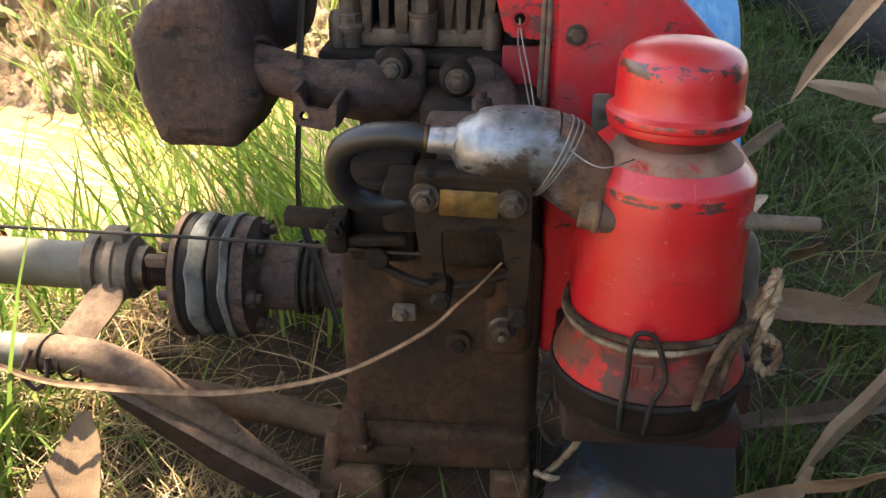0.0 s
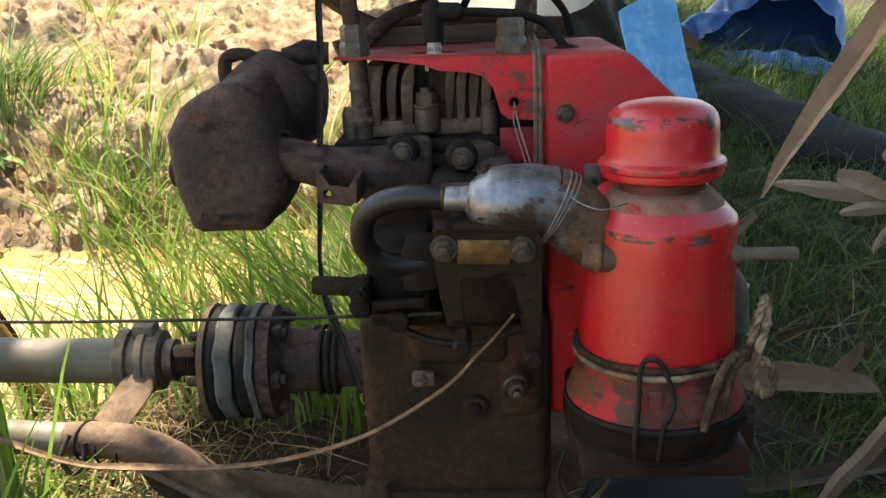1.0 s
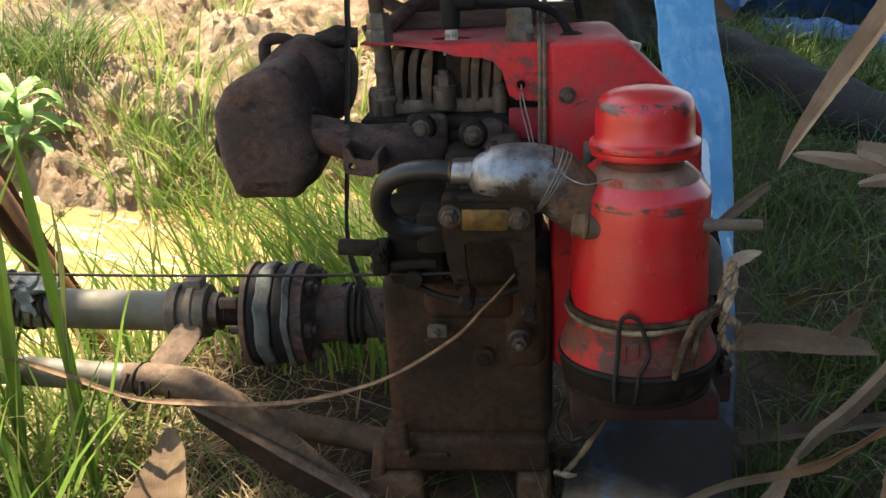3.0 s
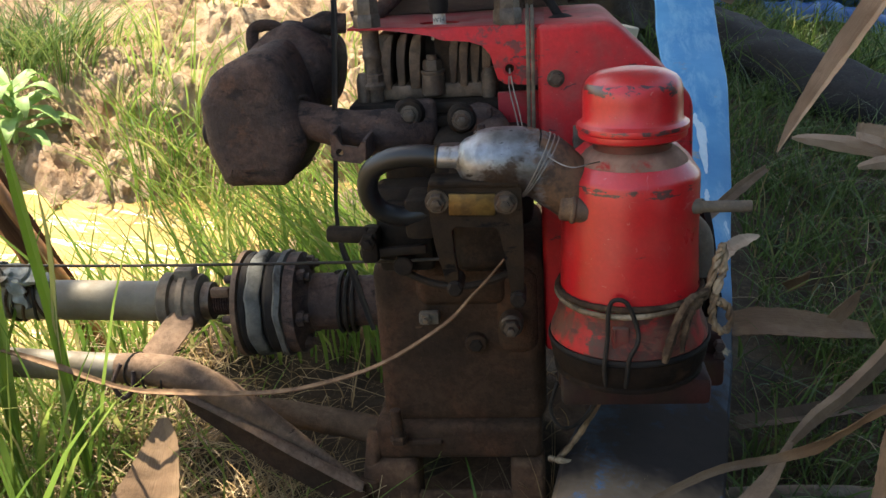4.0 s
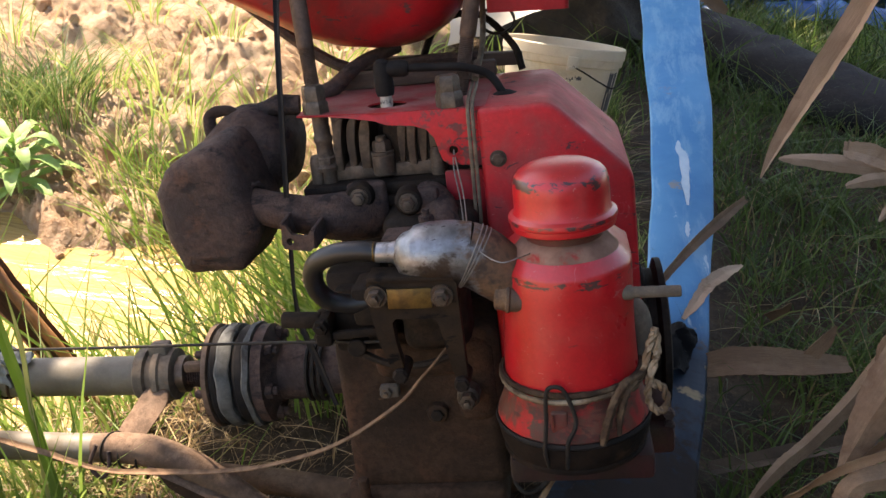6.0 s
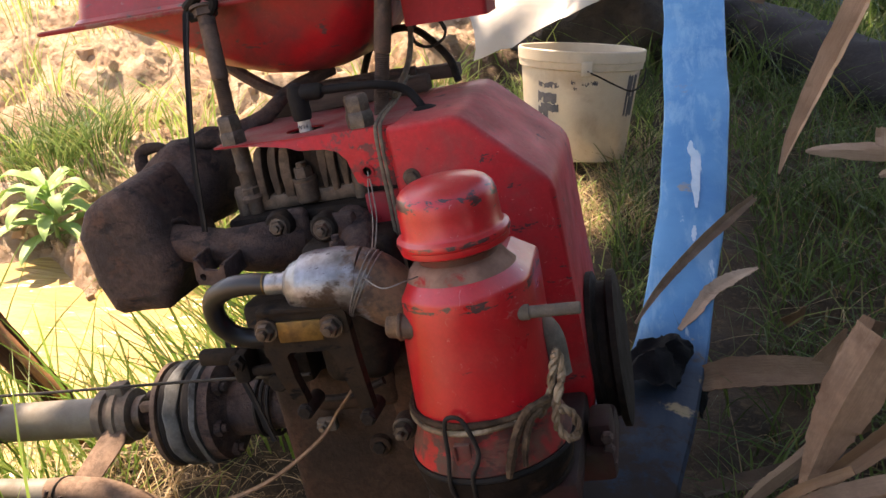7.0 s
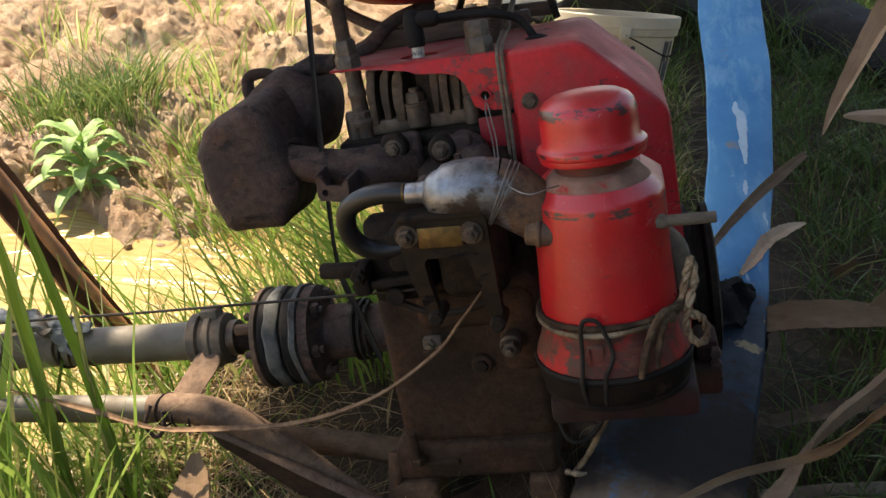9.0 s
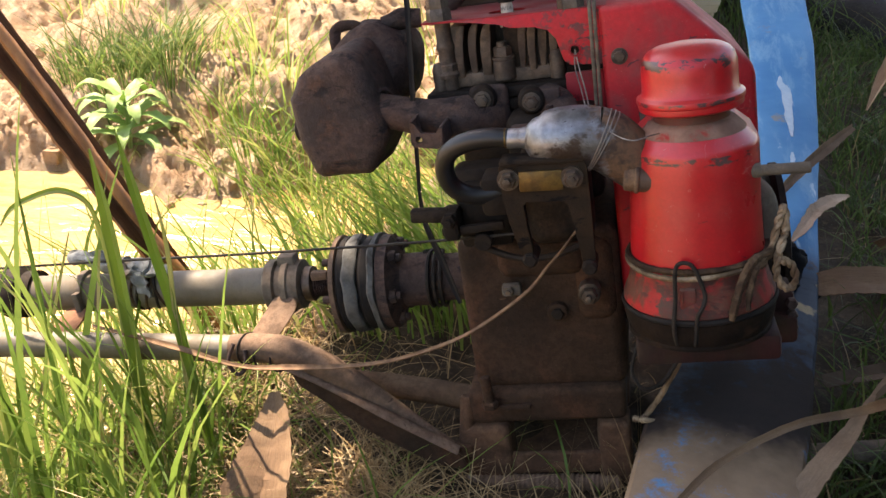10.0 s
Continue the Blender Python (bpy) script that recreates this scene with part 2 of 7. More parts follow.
def stained_elbow():
    """Worn silver casting whose outlet end is covered by brown rust."""
    m = surface("worn_cast_elbow", (0.31, 0.315, 0.33), (0.15, 0.145, 0.145), 34, 0.40, 0.7, bump=0.45, relief=0.0012,
                stain=(0.06, 0.04, 0.028), stain_scale=22, stain_at=(0.50, 0.60), chip=(0.03, 0.024, 0.022), chip_scale=95, chip_at=(0.62, 0.66))
    n, l, b = m.node_tree.nodes, m.node_tree.links, m.node_tree.nodes["Principled BSDF"]
    co = n.new("ShaderNodeTexCoord").outputs["Object"]
    pos = n.new("ShaderNodeSeparateXYZ")
    l.new(co, pos.inputs[0])
    along = times(n, l, pos.outputs[0], times(n, l, noise_node(n, l, 45, 6, 0.7, co, 0.5), 0.09), "ADD")
    f = step(n, l, along, 0.140, 0.158)
    rust = mixed(n, l, step(n, l, noise_node(n, l, 60, 5, 0.65, co), 0.38, 0.62), (0.055, 0.034, 0.024), (0.17, 0.092, 0.05))
    old = b.inputs["Base Color"].links[0].from_socket
    l.new(mixed(n, l, f, old, rust), b.inputs["Base Color"])
    l.new(times(n, l, times(n, l, f, -0.65), 0.75, "ADD"), b.inputs["Metallic"])
    was = b.inputs["Roughness"].links[0].from_socket
    l.new(times(n, l, was, times(n, l, f, 0.35), "ADD"), b.inputs["Roughness"])
    return m


ELBOW = stained_elbow()
GALV = surface("weathered_galvanised_pipe", (0.185, 0.160, 0.122), (0.13, 0.108, 0.078), 14, 0.6, 0.12, bump=0.25,
               stain=(0.1275, 0.0935, 0.0595), stain_scale=9, stain_at=(0.42, 0.64), grain=500, micro=0.18)
CLAMP = surface("dirty_casting", (0.17, 0.14, 0.105), (0.10, 0.08, 0.06), 40, 0.8, 0.1, bump=0.5, stain=(0.22, 0.14, 0.08), stain_scale=25, dust=DUST, dust_amount=0.5, micro=0.35)
DISC_GREY = surface("grey_fibre_board", (0.125, 0.125, 0.115), (0.07, 0.068, 0.062), 40, 0.85, bump=0.5, stain=(0.05, 0.042, 0.034), stain_scale=28, stain_at=(0.52, 0.66), spec=0.25, micro=0.35)
RUBBER = surface("black_rubber", (0.010, 0.009, 0.009), (0.019, 0.016, 0.014), 30, 0.75, spec=0.2, bump=0.25, dust=(0.05, 0.034, 0.026), dust_amount=0.15)
HOSE_BLACK = surface("shiny_black_rubber", (0.006, 0.006, 0.007), (0.010, 0.010, 0.011), 30, 0.42, bump=0.15, stain=(0.03, 0.024, 0.018), stain_scale=22, stain_at=(0.6, 0.75))
RUBBER_OLD = surface("dusty_black_rubber", (0.026, 0.024, 0.026), (0.040, 0.036, 0.037), 9, 0.85, bump=0.5, relief=0.004,
                     stain=(0.060, 0.052, 0.049), stain_scale=8, dust=(0.075, 0.060, 0.050), dust_amount=0.4, spec=0.2, micro=0.3)
BRASS = surface("oily_brass_plate", (0.20, 0.115, 0.03), (0.09, 0.052, 0.02), 60, 0.45, 0.6, bump=0.3, stain=(0.05, 0.035, 0.02), stain_scale=50, micro=0.4)
CERAMIC = surface("dirty_white_ceramic", (0.62, 0.57, 0.50), (0.45, 0.40, 0.34), 80, 0.3, bump=0.05)
ROPE_DIRTY = surface("mud_soaked_rope", (0.075, 0.045, 0.028), (0.034, 0.022, 0.015), 80, 0.9, bump=0.8, relief=0.002, stain=(0.13, 0.085, 0.052), stain_scale=30, stain_at=(0.5, 0.62), spec=0.1)
ROPE = surface("dirty_jute_rope", (0.24, 0.165, 0.102), (0.095, 0.062, 0.040), 60, 0.9, bump=0.8, relief=0.002, stain=(0.34, 0.26, 0.175), stain_scale=24, stain_at=(0.52, 0.64), spec=0.12)
CORD = surface("dry_vine", (0.26, 0.155, 0.09), (0.14, 0.082, 0.05), 60, 0.8, bump=0.4, spec=0.2)
WIRE = surface("dark_wire", (0.013, 0.011, 0.009), (0.028, 0.021, 0.016), 90, 0.7, bump=0.2, spec=0.25)
THIN_WIRE = surface("dull_steel_wire", (0.30, 0.27, 0.24), (0.2, 0.17, 0.14), 90, 0.5, 0.6, bump=0.1)
SCUFF = surface("bleached_plastic", (0.50, 0.62, 0.70), (0.40, 0.55, 0.66), 40, 0.6, bump=0.2)
WHITE_PLASTIC = surface("muddy_white_plastic", (0.6512, 0.5808, 0.4576), (0.5632, 0.4752, 0.352), 7, 0.5, bump=0.15,
                        stain=(0.3696, 0.2816, 0.1848), stain_scale=9, stain_at=(0.52, 0.75), grain=200)


def lets_light_through(m, share, tint):
    """Thin plastic or cloth: part of the light passes through the wall."""
    n, l = m.node_tree.nodes, m.node_tree.links
    tr = n.new("ShaderNodeBsdfTranslucent")
    tr.inputs[0].default_value = (*tint, 1)
    mix = n.new("ShaderNodeMixShader")
    mix.inputs[0].default_value = share
    l.new(n["Principled BSDF"].outputs[0], mix.inputs[1])
    l.new(tr.outputs[0], mix.inputs[2])
    l.new(mix.outputs[0], n["Material Output"].inputs[0])


lets_light_through(WHITE_PLASTIC, 0.3, (0.75, 0.66, 0.50))
DARK_PRINT = surface("worn_black_print", (0.06, 0.06, 0.07), (0.12, 0.11, 0.11), 60, 0.6, bump=0.0)
LEAF_DRY = surface("dry_palm_leaf", (0.2484, 0.1573, 0.09108), (0.1656, 0.09936, 0.05796), 12, 0.8, bump=0.5, relief=0.002,
                   stain=(0.1656, 0.1035, 0.06624), stain_scale=14, stain_at=(0.55, 0.75), spec=0.25, fibre=(0.09936, 0.05796, 0.03478))
LEAF_MID = surface("brown_dry_leaf", (0.34, 0.225, 0.145), (0.24, 0.15, 0.095), 11, 0.8, bump=0.5, relief=0.002, stain=(0.18, 0.11, 0.07), stain_scale=13, stain_at=(0.52, 0.70), spec=0.25, fibre=(0.17, 0.105, 0.066), micro=0.2)
LEAF_PALE = surface("pale_dry_leaf", (0.4942, 0.3421, 0.2376), (0.3612, 0.2376, 0.1568), 10, 0.8, bump=0.5, relief=0.002, stain=(0.2471, 0.1616, 0.1045), stain_scale=12, stain_at=(0.55, 0.72), spec=0.25, fibre=(0.2566, 0.1663, 0.1093))
STALK_SHADED = surface("shaded_dry_stalk", (0.27, 0.125, 0.062), (0.16, 0.078, 0.042), 14, 0.75, bump=0.5, stain=(0.36, 0.16, 0.07), stain_scale=9, stain_at=(0.52, 0.7), spec=0.2, fibre=(0.09, 0.048, 0.03))
STALK = surface("brown_dry_stalk", (0.52, 0.221, 0.078), (0.26, 0.104, 0.039), 14, 0.5, bump=0.4, stain=(0.676, 0.338, 0.13), stain_scale=9, stretch=(2, 2, 0.5))
BARK = surface("brown_bark", (0.13, 0.085, 0.055), (0.08, 0.055, 0.038), 18, 0.9, bump=0.8, relief=0.004)
WOOD = surface("old_brown_wood", (0.115, 0.07, 0.048), (0.058, 0.037, 0.027), 22, 0.85, bump=0.7, micro=0.35, stretch=(0.3, 2, 2), dust=DUST, dust_amount=0.3)
TARP = surface("blue_plastic_bag", (0.019, 0.082, 0.25), (0.038, 0.135, 0.34), 9, 0.45, bump=0.3)
CLOTH = surface("dark_wet_cloth", (0.005, 0.005, 0.006), (0.009, 0.009, 0.010), 20, 0.85, bump=0.8, spec=0.1)
RAG = surface("pale_blue_rag", (0.30, 0.315, 0.31), (0.15, 0.165, 0.17), 34, 0.9, bump=0.7, stain=(0.085, 0.068, 0.055), stain_scale=28, stain_at=(0.46, 0.6), spec=0.15, micro=0.3)
SHEET = surface("yellowed_plastic_sheet", (0.62, 0.48, 0.22), (0.52, 0.39, 0.16), 1.6, 0.6, bump=0.2, relief=0.02, stain=(0.70, 0.60, 0.36), stain_scale=1.8)


def blue_hose_mud():
    """Blue plastic under a caked film of dry mud, which thins out towards the far end; one band is dark from wet mud
    and painted shade.
    """
    m, n, l, b = nodes_of("muddy_blue_plastic")
    co = n.new("ShaderNodeTexCoord").outputs["Object"]
    pos = n.new("ShaderNodeSeparateXYZ")
    l.new(co, pos.inputs[0])
    blue = mixed(n, l, step(n, l, noise_node(n, l, 5, 5, 0.6, co), 0.35, 0.65), (0.052, 0.215, 0.43), (0.085, 0.28, 0.50))
    mp = n.new("ShaderNodeMapping")
    mp.inputs["Scale"].default_value = (1.0, 0.22, 0.3)
    l.new(co, mp.inputs[0])
    pale = step(n, l, noise_node(n, l, 26, 7, 0.72, mp.outputs[0], 0.3), 0.48, 0.62)
    blue = mixed(n, l, times(n, l, pale, 0.45), blue, (0.22, 0.41, 0.56))
    white = step(n, l, noise_node(n, l, 19, 6, 0.66, mp.outputs[0], 0.3), 0.64, 0.675)
    near = times(n, l, step(n, l, pos.outputs[1], 0.50, 0.0), step(n, l, pos.outputs[1], -0.30, -0.02))
    blue = mixed(n, l, times(n, l, white, step(n, l, pos.outputs[1], 0.15, 0.5)), blue, (0.42, 0.56, 0.66))
    mud = step(n, l, times(n, l, noise_node(n, l, 9, 7, 0.72, co), times(n, l, near, 0.285), "ADD"), 0.61, 0.74)
    colour = mixed(n, l, mud, blue, mixed(n, l, noise_node(n, l, 40, 5, 0.6, co), (0.40, 0.265, 0.165), (0.22, 0.14, 0.085)))
    # Band beside the engine: wet mud, darkened further for the shade under it.
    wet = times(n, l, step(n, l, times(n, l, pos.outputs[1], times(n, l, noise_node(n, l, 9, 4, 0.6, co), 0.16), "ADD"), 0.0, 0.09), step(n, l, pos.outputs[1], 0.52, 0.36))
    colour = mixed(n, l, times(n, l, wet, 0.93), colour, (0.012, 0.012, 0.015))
    spots = step(n, l, noise_node(n, l, 13, 5, 0.6, co), 0.66, 0.72)
    colour = mixed(n, l, times(n, l, spots, 0.6), colour, (0.36, 0.26, 0.13))
    l.new(colour, b.inputs["Base Color"])
    l.new(times(n, l, times(n, l, mud, 0.4), 0.55, "ADD"), b.inputs["Roughness"])
    b.inputs["Specular IOR Level"].default_value = 0.10
    k = n.new("ShaderNodeBump")
    k.inputs["Strength"].default_value, k.inputs["Distance"].default_value = 0.35, 0.003
    l.new(noise_node(n, l, 22, 5, 0.6, co), k.inputs["Height"])
    l.new(k.outputs[0], b.inputs["Normal"])
    return m


def leafy(name, tones, rough=0.5, glow=0.35):
    """Blades or leaves, each of its own tone, that let some light through."""
    m, n, l, b = nodes_of(name)
    geo = n.new("ShaderNodeNewGeometry")
    ramp = n.new("ShaderNodeValToRGB")
    ramp.color_ramp.interpolation = "LINEAR"
    while len(ramp.color_ramp.elements) < len(tones):
        ramp.color_ramp.elements.new(0.5)
    for e, (at, c) in zip(ramp.color_ramp.elements, tones):
        e.position, e.color = at, (*c, 1)
    l.new(geo.outputs["Random Per Island"], ramp.inputs[0])
    co = n.new("ShaderNodeTexCoord").outputs["Object"]
    colour = mixed(n, l, times(n, l, noise_node(n, l, 45, 3, 0.6, co), 0.3), ramp.outputs[0], (0.16, 0.15, 0.045))
    l.new(colour, b.inputs["Base Color"])
    b.inputs["Roughness"].default_value = rough
    b.inputs["Specular IOR Level"].default_value = 0.35
    tr = n.new("ShaderNodeBsdfTranslucent")
    l.new(colour, tr.inputs[0])
    mix = n.new("ShaderNodeMixShader")
    mix.inputs[0].default_value = glow
    l.new(b.outputs[0], mix.inputs[1])
    l.new(tr.outputs[0], mix.inputs[2])
    l.new(mix.outputs[0], n["Material Output"].inputs[0])
    return m


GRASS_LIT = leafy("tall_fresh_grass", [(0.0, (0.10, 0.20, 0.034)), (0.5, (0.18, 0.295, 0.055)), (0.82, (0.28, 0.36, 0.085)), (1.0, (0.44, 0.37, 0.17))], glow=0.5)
# Darker copy of the lit grass, its greens lowered for the tree's shade.
GRASS_SHADED = leafy("shaded_lawn_grass", [(0.0, (0.030, 0.062, 0.016)), (0.5, (0.054, 0.108, 0.024)), (0.88, (0.105, 0.178, 0.040)), (0.95, (0.17, 0.145, 0.06)), (1.0, (0.26, 0.185, 0.093))])
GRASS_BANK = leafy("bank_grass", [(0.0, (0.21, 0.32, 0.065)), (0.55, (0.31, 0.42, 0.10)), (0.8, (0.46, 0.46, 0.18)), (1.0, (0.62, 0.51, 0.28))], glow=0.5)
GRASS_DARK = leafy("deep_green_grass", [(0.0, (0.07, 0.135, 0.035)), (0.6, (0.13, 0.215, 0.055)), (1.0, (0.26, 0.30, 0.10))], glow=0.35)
STRAW = leafy("dry_straw", [(0.0, (0.22, 0.125, 0.062)), (0.5, (0.37, 0.235, 0.115)), (1.0, (0.52, 0.37, 0.20))], glow=0.15)
WEED_LEAF = leafy("broad_weed_leaf", [(0.0, (0.36, 0.56, 0.19)), (1.0, (0.50, 0.66, 0.29))], glow=0.45)
CROWN_LEAF = leafy("tree_leaf", [(0.0, (0.04, 0.09, 0.02)), (1.0, (0.09, 0.15, 0.03))], glow=0.3)


def earth():
    m, n, l, b = nodes_of("clayey_earth")
    co = n.new("ShaderNodeNewGeometry").outputs["Position"]
    pos = n.new("ShaderNodeSeparateXYZ")
    l.new(co, pos.inputs[0])
    clay = mixed(n, l, step(n, l, noise_node(n, l, 7, 6, 0.65, co), 0.35, 0.65), (0.41, 0.262, 0.16), (0.60, 0.43, 0.29))
    clay = mixed(n, l, step(n, l, noise_node(n, l, 26, 6, 0.7, co, 0.5), 0.50, 0.70), clay, (0.29, 0.165, 0.092))
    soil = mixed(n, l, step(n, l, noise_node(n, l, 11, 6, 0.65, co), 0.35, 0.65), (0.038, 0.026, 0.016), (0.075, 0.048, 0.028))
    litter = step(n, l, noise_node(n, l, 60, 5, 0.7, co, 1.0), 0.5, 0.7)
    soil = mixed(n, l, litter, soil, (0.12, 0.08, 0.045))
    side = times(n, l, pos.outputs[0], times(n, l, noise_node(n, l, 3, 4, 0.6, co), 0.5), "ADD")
    # Dark soil spreads left here, also standing in for shade from grass and bars.
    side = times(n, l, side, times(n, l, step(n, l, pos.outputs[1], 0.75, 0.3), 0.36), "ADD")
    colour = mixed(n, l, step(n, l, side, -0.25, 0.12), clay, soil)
    wet = step(n, l, pos.outputs[2], -0.10, -0.15)
    colour = mixed(n, l, times(n, l, wet, 0.45), colour, (0.22, 0.135, 0.07))
    l.new(colour, b.inputs["Base Color"])
    l.new(times(n, l, times(n, l, wet, -0.5), 0.95, "ADD"), b.inputs["Roughness"])
    b.inputs["Specular IOR Level"].default_value = 0.3
    k = n.new("ShaderNodeBump")
    k.inputs["Strength"].default_value, k.inputs["Distance"].default_value = 1.0, 0.016
    l.new(times(n, l, noise_node(n, l, 45, 8, 0.75, co), times(n, l, noise_node(n, l, 170, 5, 0.7, co), 0.4), "ADD"), k.inputs["Height"])
    l.new(k.outputs[0], b.inputs["Normal"])
    return m


def muddy_water():
    m, n, l, b = nodes_of("muddy_water")
    co = n.new("ShaderNodeNewGeometry").outputs["Position"]
    b.inputs["Roughness"].default_value = 0.16
    b.inputs["Specular IOR Level"].default_value = 0.12
    colour = mixed(n, l, step(n, l, noise_node(n, l, 1.4, 4, 0.6, co), 0.35, 0.65), (0.375, 0.245, 0.098), (0.445, 0.31, 0.138))
    pos = n.new("ShaderNodeSeparateXYZ")
    l.new(co, pos.inputs[0])
    colour = mixed(n, l, step(n, l, pos.outputs[1], 1.5, 2.6), colour, (0.20, 0.115, 0.036))
    l.new(colour, b.inputs["Base Color"])
    mp = n.new("ShaderNodeMapping")
    mp.inputs["Scale"].default_value = (0.8, 3.6, 1.0)
    l.new(co, mp.inputs[0])
    k = n.new("ShaderNodeBump")
    k.inputs["Strength"].default_value, k.inputs["Distance"].default_value = 0.85, 0.045
    l.new(noise_node(n, l, 3.4, 4, 0.5, mp.outputs[0], 0.6), k.inputs["Height"])
    l.new(k.outputs[0], b.inputs["Normal"])
    return m


def sack_print():
    """A white woven sack with worn patches of green, teal and pink print."""
    m, n, l, b = nodes_of("printed_woven_sack")
    co = n.new("ShaderNodeTexCoord").outputs["Object"]
    colour = mixed(n, l, noise_node(n, l, 9, 4, 0.6, co), (0.68, 0.64, 0.58), (0.52, 0.46, 0.38))
    for seed, c, at in ((3.0, (0.08, 0.36, 0.32), 0.55), (11.0, (0.36, 0.42, 0.12), 0.59), (23.0, (0.52, 0.14, 0.20), 0.63)):
        mp = n.new("ShaderNodeMapping")
        mp.inputs["Location"].default_value = (seed, seed * 0.7, 0)
        l.new(co, mp.inputs[0])
        pos = n.new("ShaderNodeSeparateXYZ")
        l.new(co, pos.inputs[0])
        f = step(n, l, noise_node(n, l, 9, 3, 0.5, mp.outputs[0]), at - 0.04, at)
        f = times(n, l, f, step(n, l, pos.outputs[2], 0.40, 0.48))
        colour = mixed(n, l, times(n, l, f, 0.75), colour, c)
    l.new(colour, b.inputs["Base Color"])
    b.inputs["Roughness"].default_value = 0.5
    k = n.new("ShaderNodeBump")
    k.inputs["Strength"].default_value, k.inputs["Distance"].default_value = 0.3, 0.004
    l.new(noise_node(n, l, 60, 5, 0.6, co), k.inputs["Height"])
    l.new(k.outputs[0], b.inputs["Normal"])
    return m


BLUE_MUD, EARTH, WATER, SACK = blue_hose_mud(), earth(), muddy_water(), sack_print()
lets_light_through(SACK, 0.25, (0.5, 0.45, 0.36))

# ---- mesh helpers ----
def part(name, bm, material, parent, label="", sharp=38):
    """Links a bmesh as one mesh object under a thing or under a part."""
    me = bpy.data.meshes.new(name)
    bmesh.ops.recalc_face_normals(bm, faces=bm.faces)
    bm.to_mesh(me)
    bm.free()
    me.materials.append(material)
    me.shade_smooth()
    me.set_sharp_from_angle(angle=radians(sharp))
    ob = new(name, me)
    if parent is not None:
        ob.parent = parent
    return tagged(ob, label) if label else ob


def thing(name, label, category, group="", m=None, kind=""):
    ob = new(name)
    ob.empty_display_size = 0.05
    ob.matrix_basis = LEVEL if m is None else m
    return tagged(ob, label, category, group, kind)


def solo(name, bm, material, label, category, group="", m=None, kind="", sharp=38):
    """A thing that is one mesh."""
    ob = part(name, bm, material, None, "", sharp)
    ob.matrix_basis = LEVEL if m is None else m
    return tagged(ob, label, category, group, kind)


def join(*bms):
    out = bms[0]
    for b in bms[1:]:
        me = bpy.data.meshes.new("tmp")
        b.to_mesh(me)
        b.free()
        out.from_mesh(me)
        bpy.data.meshes.remove(me)
    return out


def box(x, y, z, bevel=0.003, segs=2, turn=None):
    """A box from ranges; turn: a matrix about its own middle."""
    bm = bmesh.new()
    c = Vector(((x[0] + x[1]) / 2, (y[0] + y[1]) / 2, (z[0] + z[1]) / 2))
    bmesh.ops.create_cube(bm, size=1, matrix=Matrix.Translation(c) @ (turn or Matrix()) @ Matrix.Diagonal((x[1] - x[0], y[1] - y[0], z[1] - z[0], 1)))
    if bevel:
        bmesh.ops.bevel(bm, geom=bm.edges[:], offset=bevel, segments=segs, affect="EDGES", profile=0.5)
    return bm


def lathe(profile, origin, axis=(0, 0, 1), seg=32):
    """Turns (radius, height) pairs about an axis through origin."""
    bm = bmesh.new()
    q = Vector(axis).to_track_quat("Z", "Y").to_matrix()
    rings = []
    for r, h in profile:
        if r < 1e-5:
            rings.append([bm.verts.new(Vector(origin) + q @ Vector((0, 0, h)))])
        else:
            rings.append([bm.verts.new(Vector(origin) + q @ Vector((r * math.cos(a), r * math.sin(a), h))) for a in (2 * math.pi * i / seg for i in range(seg))])
    for a, b in zip(rings, rings[1:]):
        for i in range(seg):
            j = (i + 1) % seg
            if len(a) == 1 and len(b) == 1:
                break
            if len(a) == 1:
                bm.faces.new((a[0], b[i], b[j]))
            elif len(b) == 1:
                bm.faces.new((a[i], a[j], b[0]))
            else:
                bm.faces.new((a[i], a[j], b[j], b[i]))
    return bm


def rod(a, b, r, seg=16, bevel=0.15):
    """A round bar with softened ends."""
    a, b = Vector(a), Vector(b)
    h = (b - a).length
    e = min(r * bevel, h * 0.3)
    return lathe([(0, 0), (r - e, 0), (r, e), (r, h - e), (r - e, h), (0, h)], a, b - a, seg)


def nut(at, axis, r, h, top=0.0):
    """A six-sided nut or bolt head, chamfered."""
    k = [(0, 0), (r, 0), (r, h * 0.8), (r * 0.86, h), (0, h)]
    if top:
        k[-1:] = [(top, h), (top, h * 1.7), (0, h * 1.8)]
    return lathe(k, at, axis, 6)


def curve_points(pts, n):
    """Catmull-Rom through pts, n points a span."""
    p = [Vector(v) for v in pts]
    p = [2 * p[0] - p[1]] + p + [2 * p[-1] - p[-2]]
    out = []
    for i in range(1, len(p) - 2):
        for k in range(n):
            t = k / n
            out.append(0.5 * (2 * p[i] + (p[i + 1] - p[i - 1]) * t + (2 * p[i - 1] - 5 * p[i] + 4 * p[i + 1] - p[i + 2]) * t * t
                              + (3 * p[i] - p[i - 1] - 3 * p[i + 1] + p[i + 2]) * t ** 3))
    return out + [p[-2]]


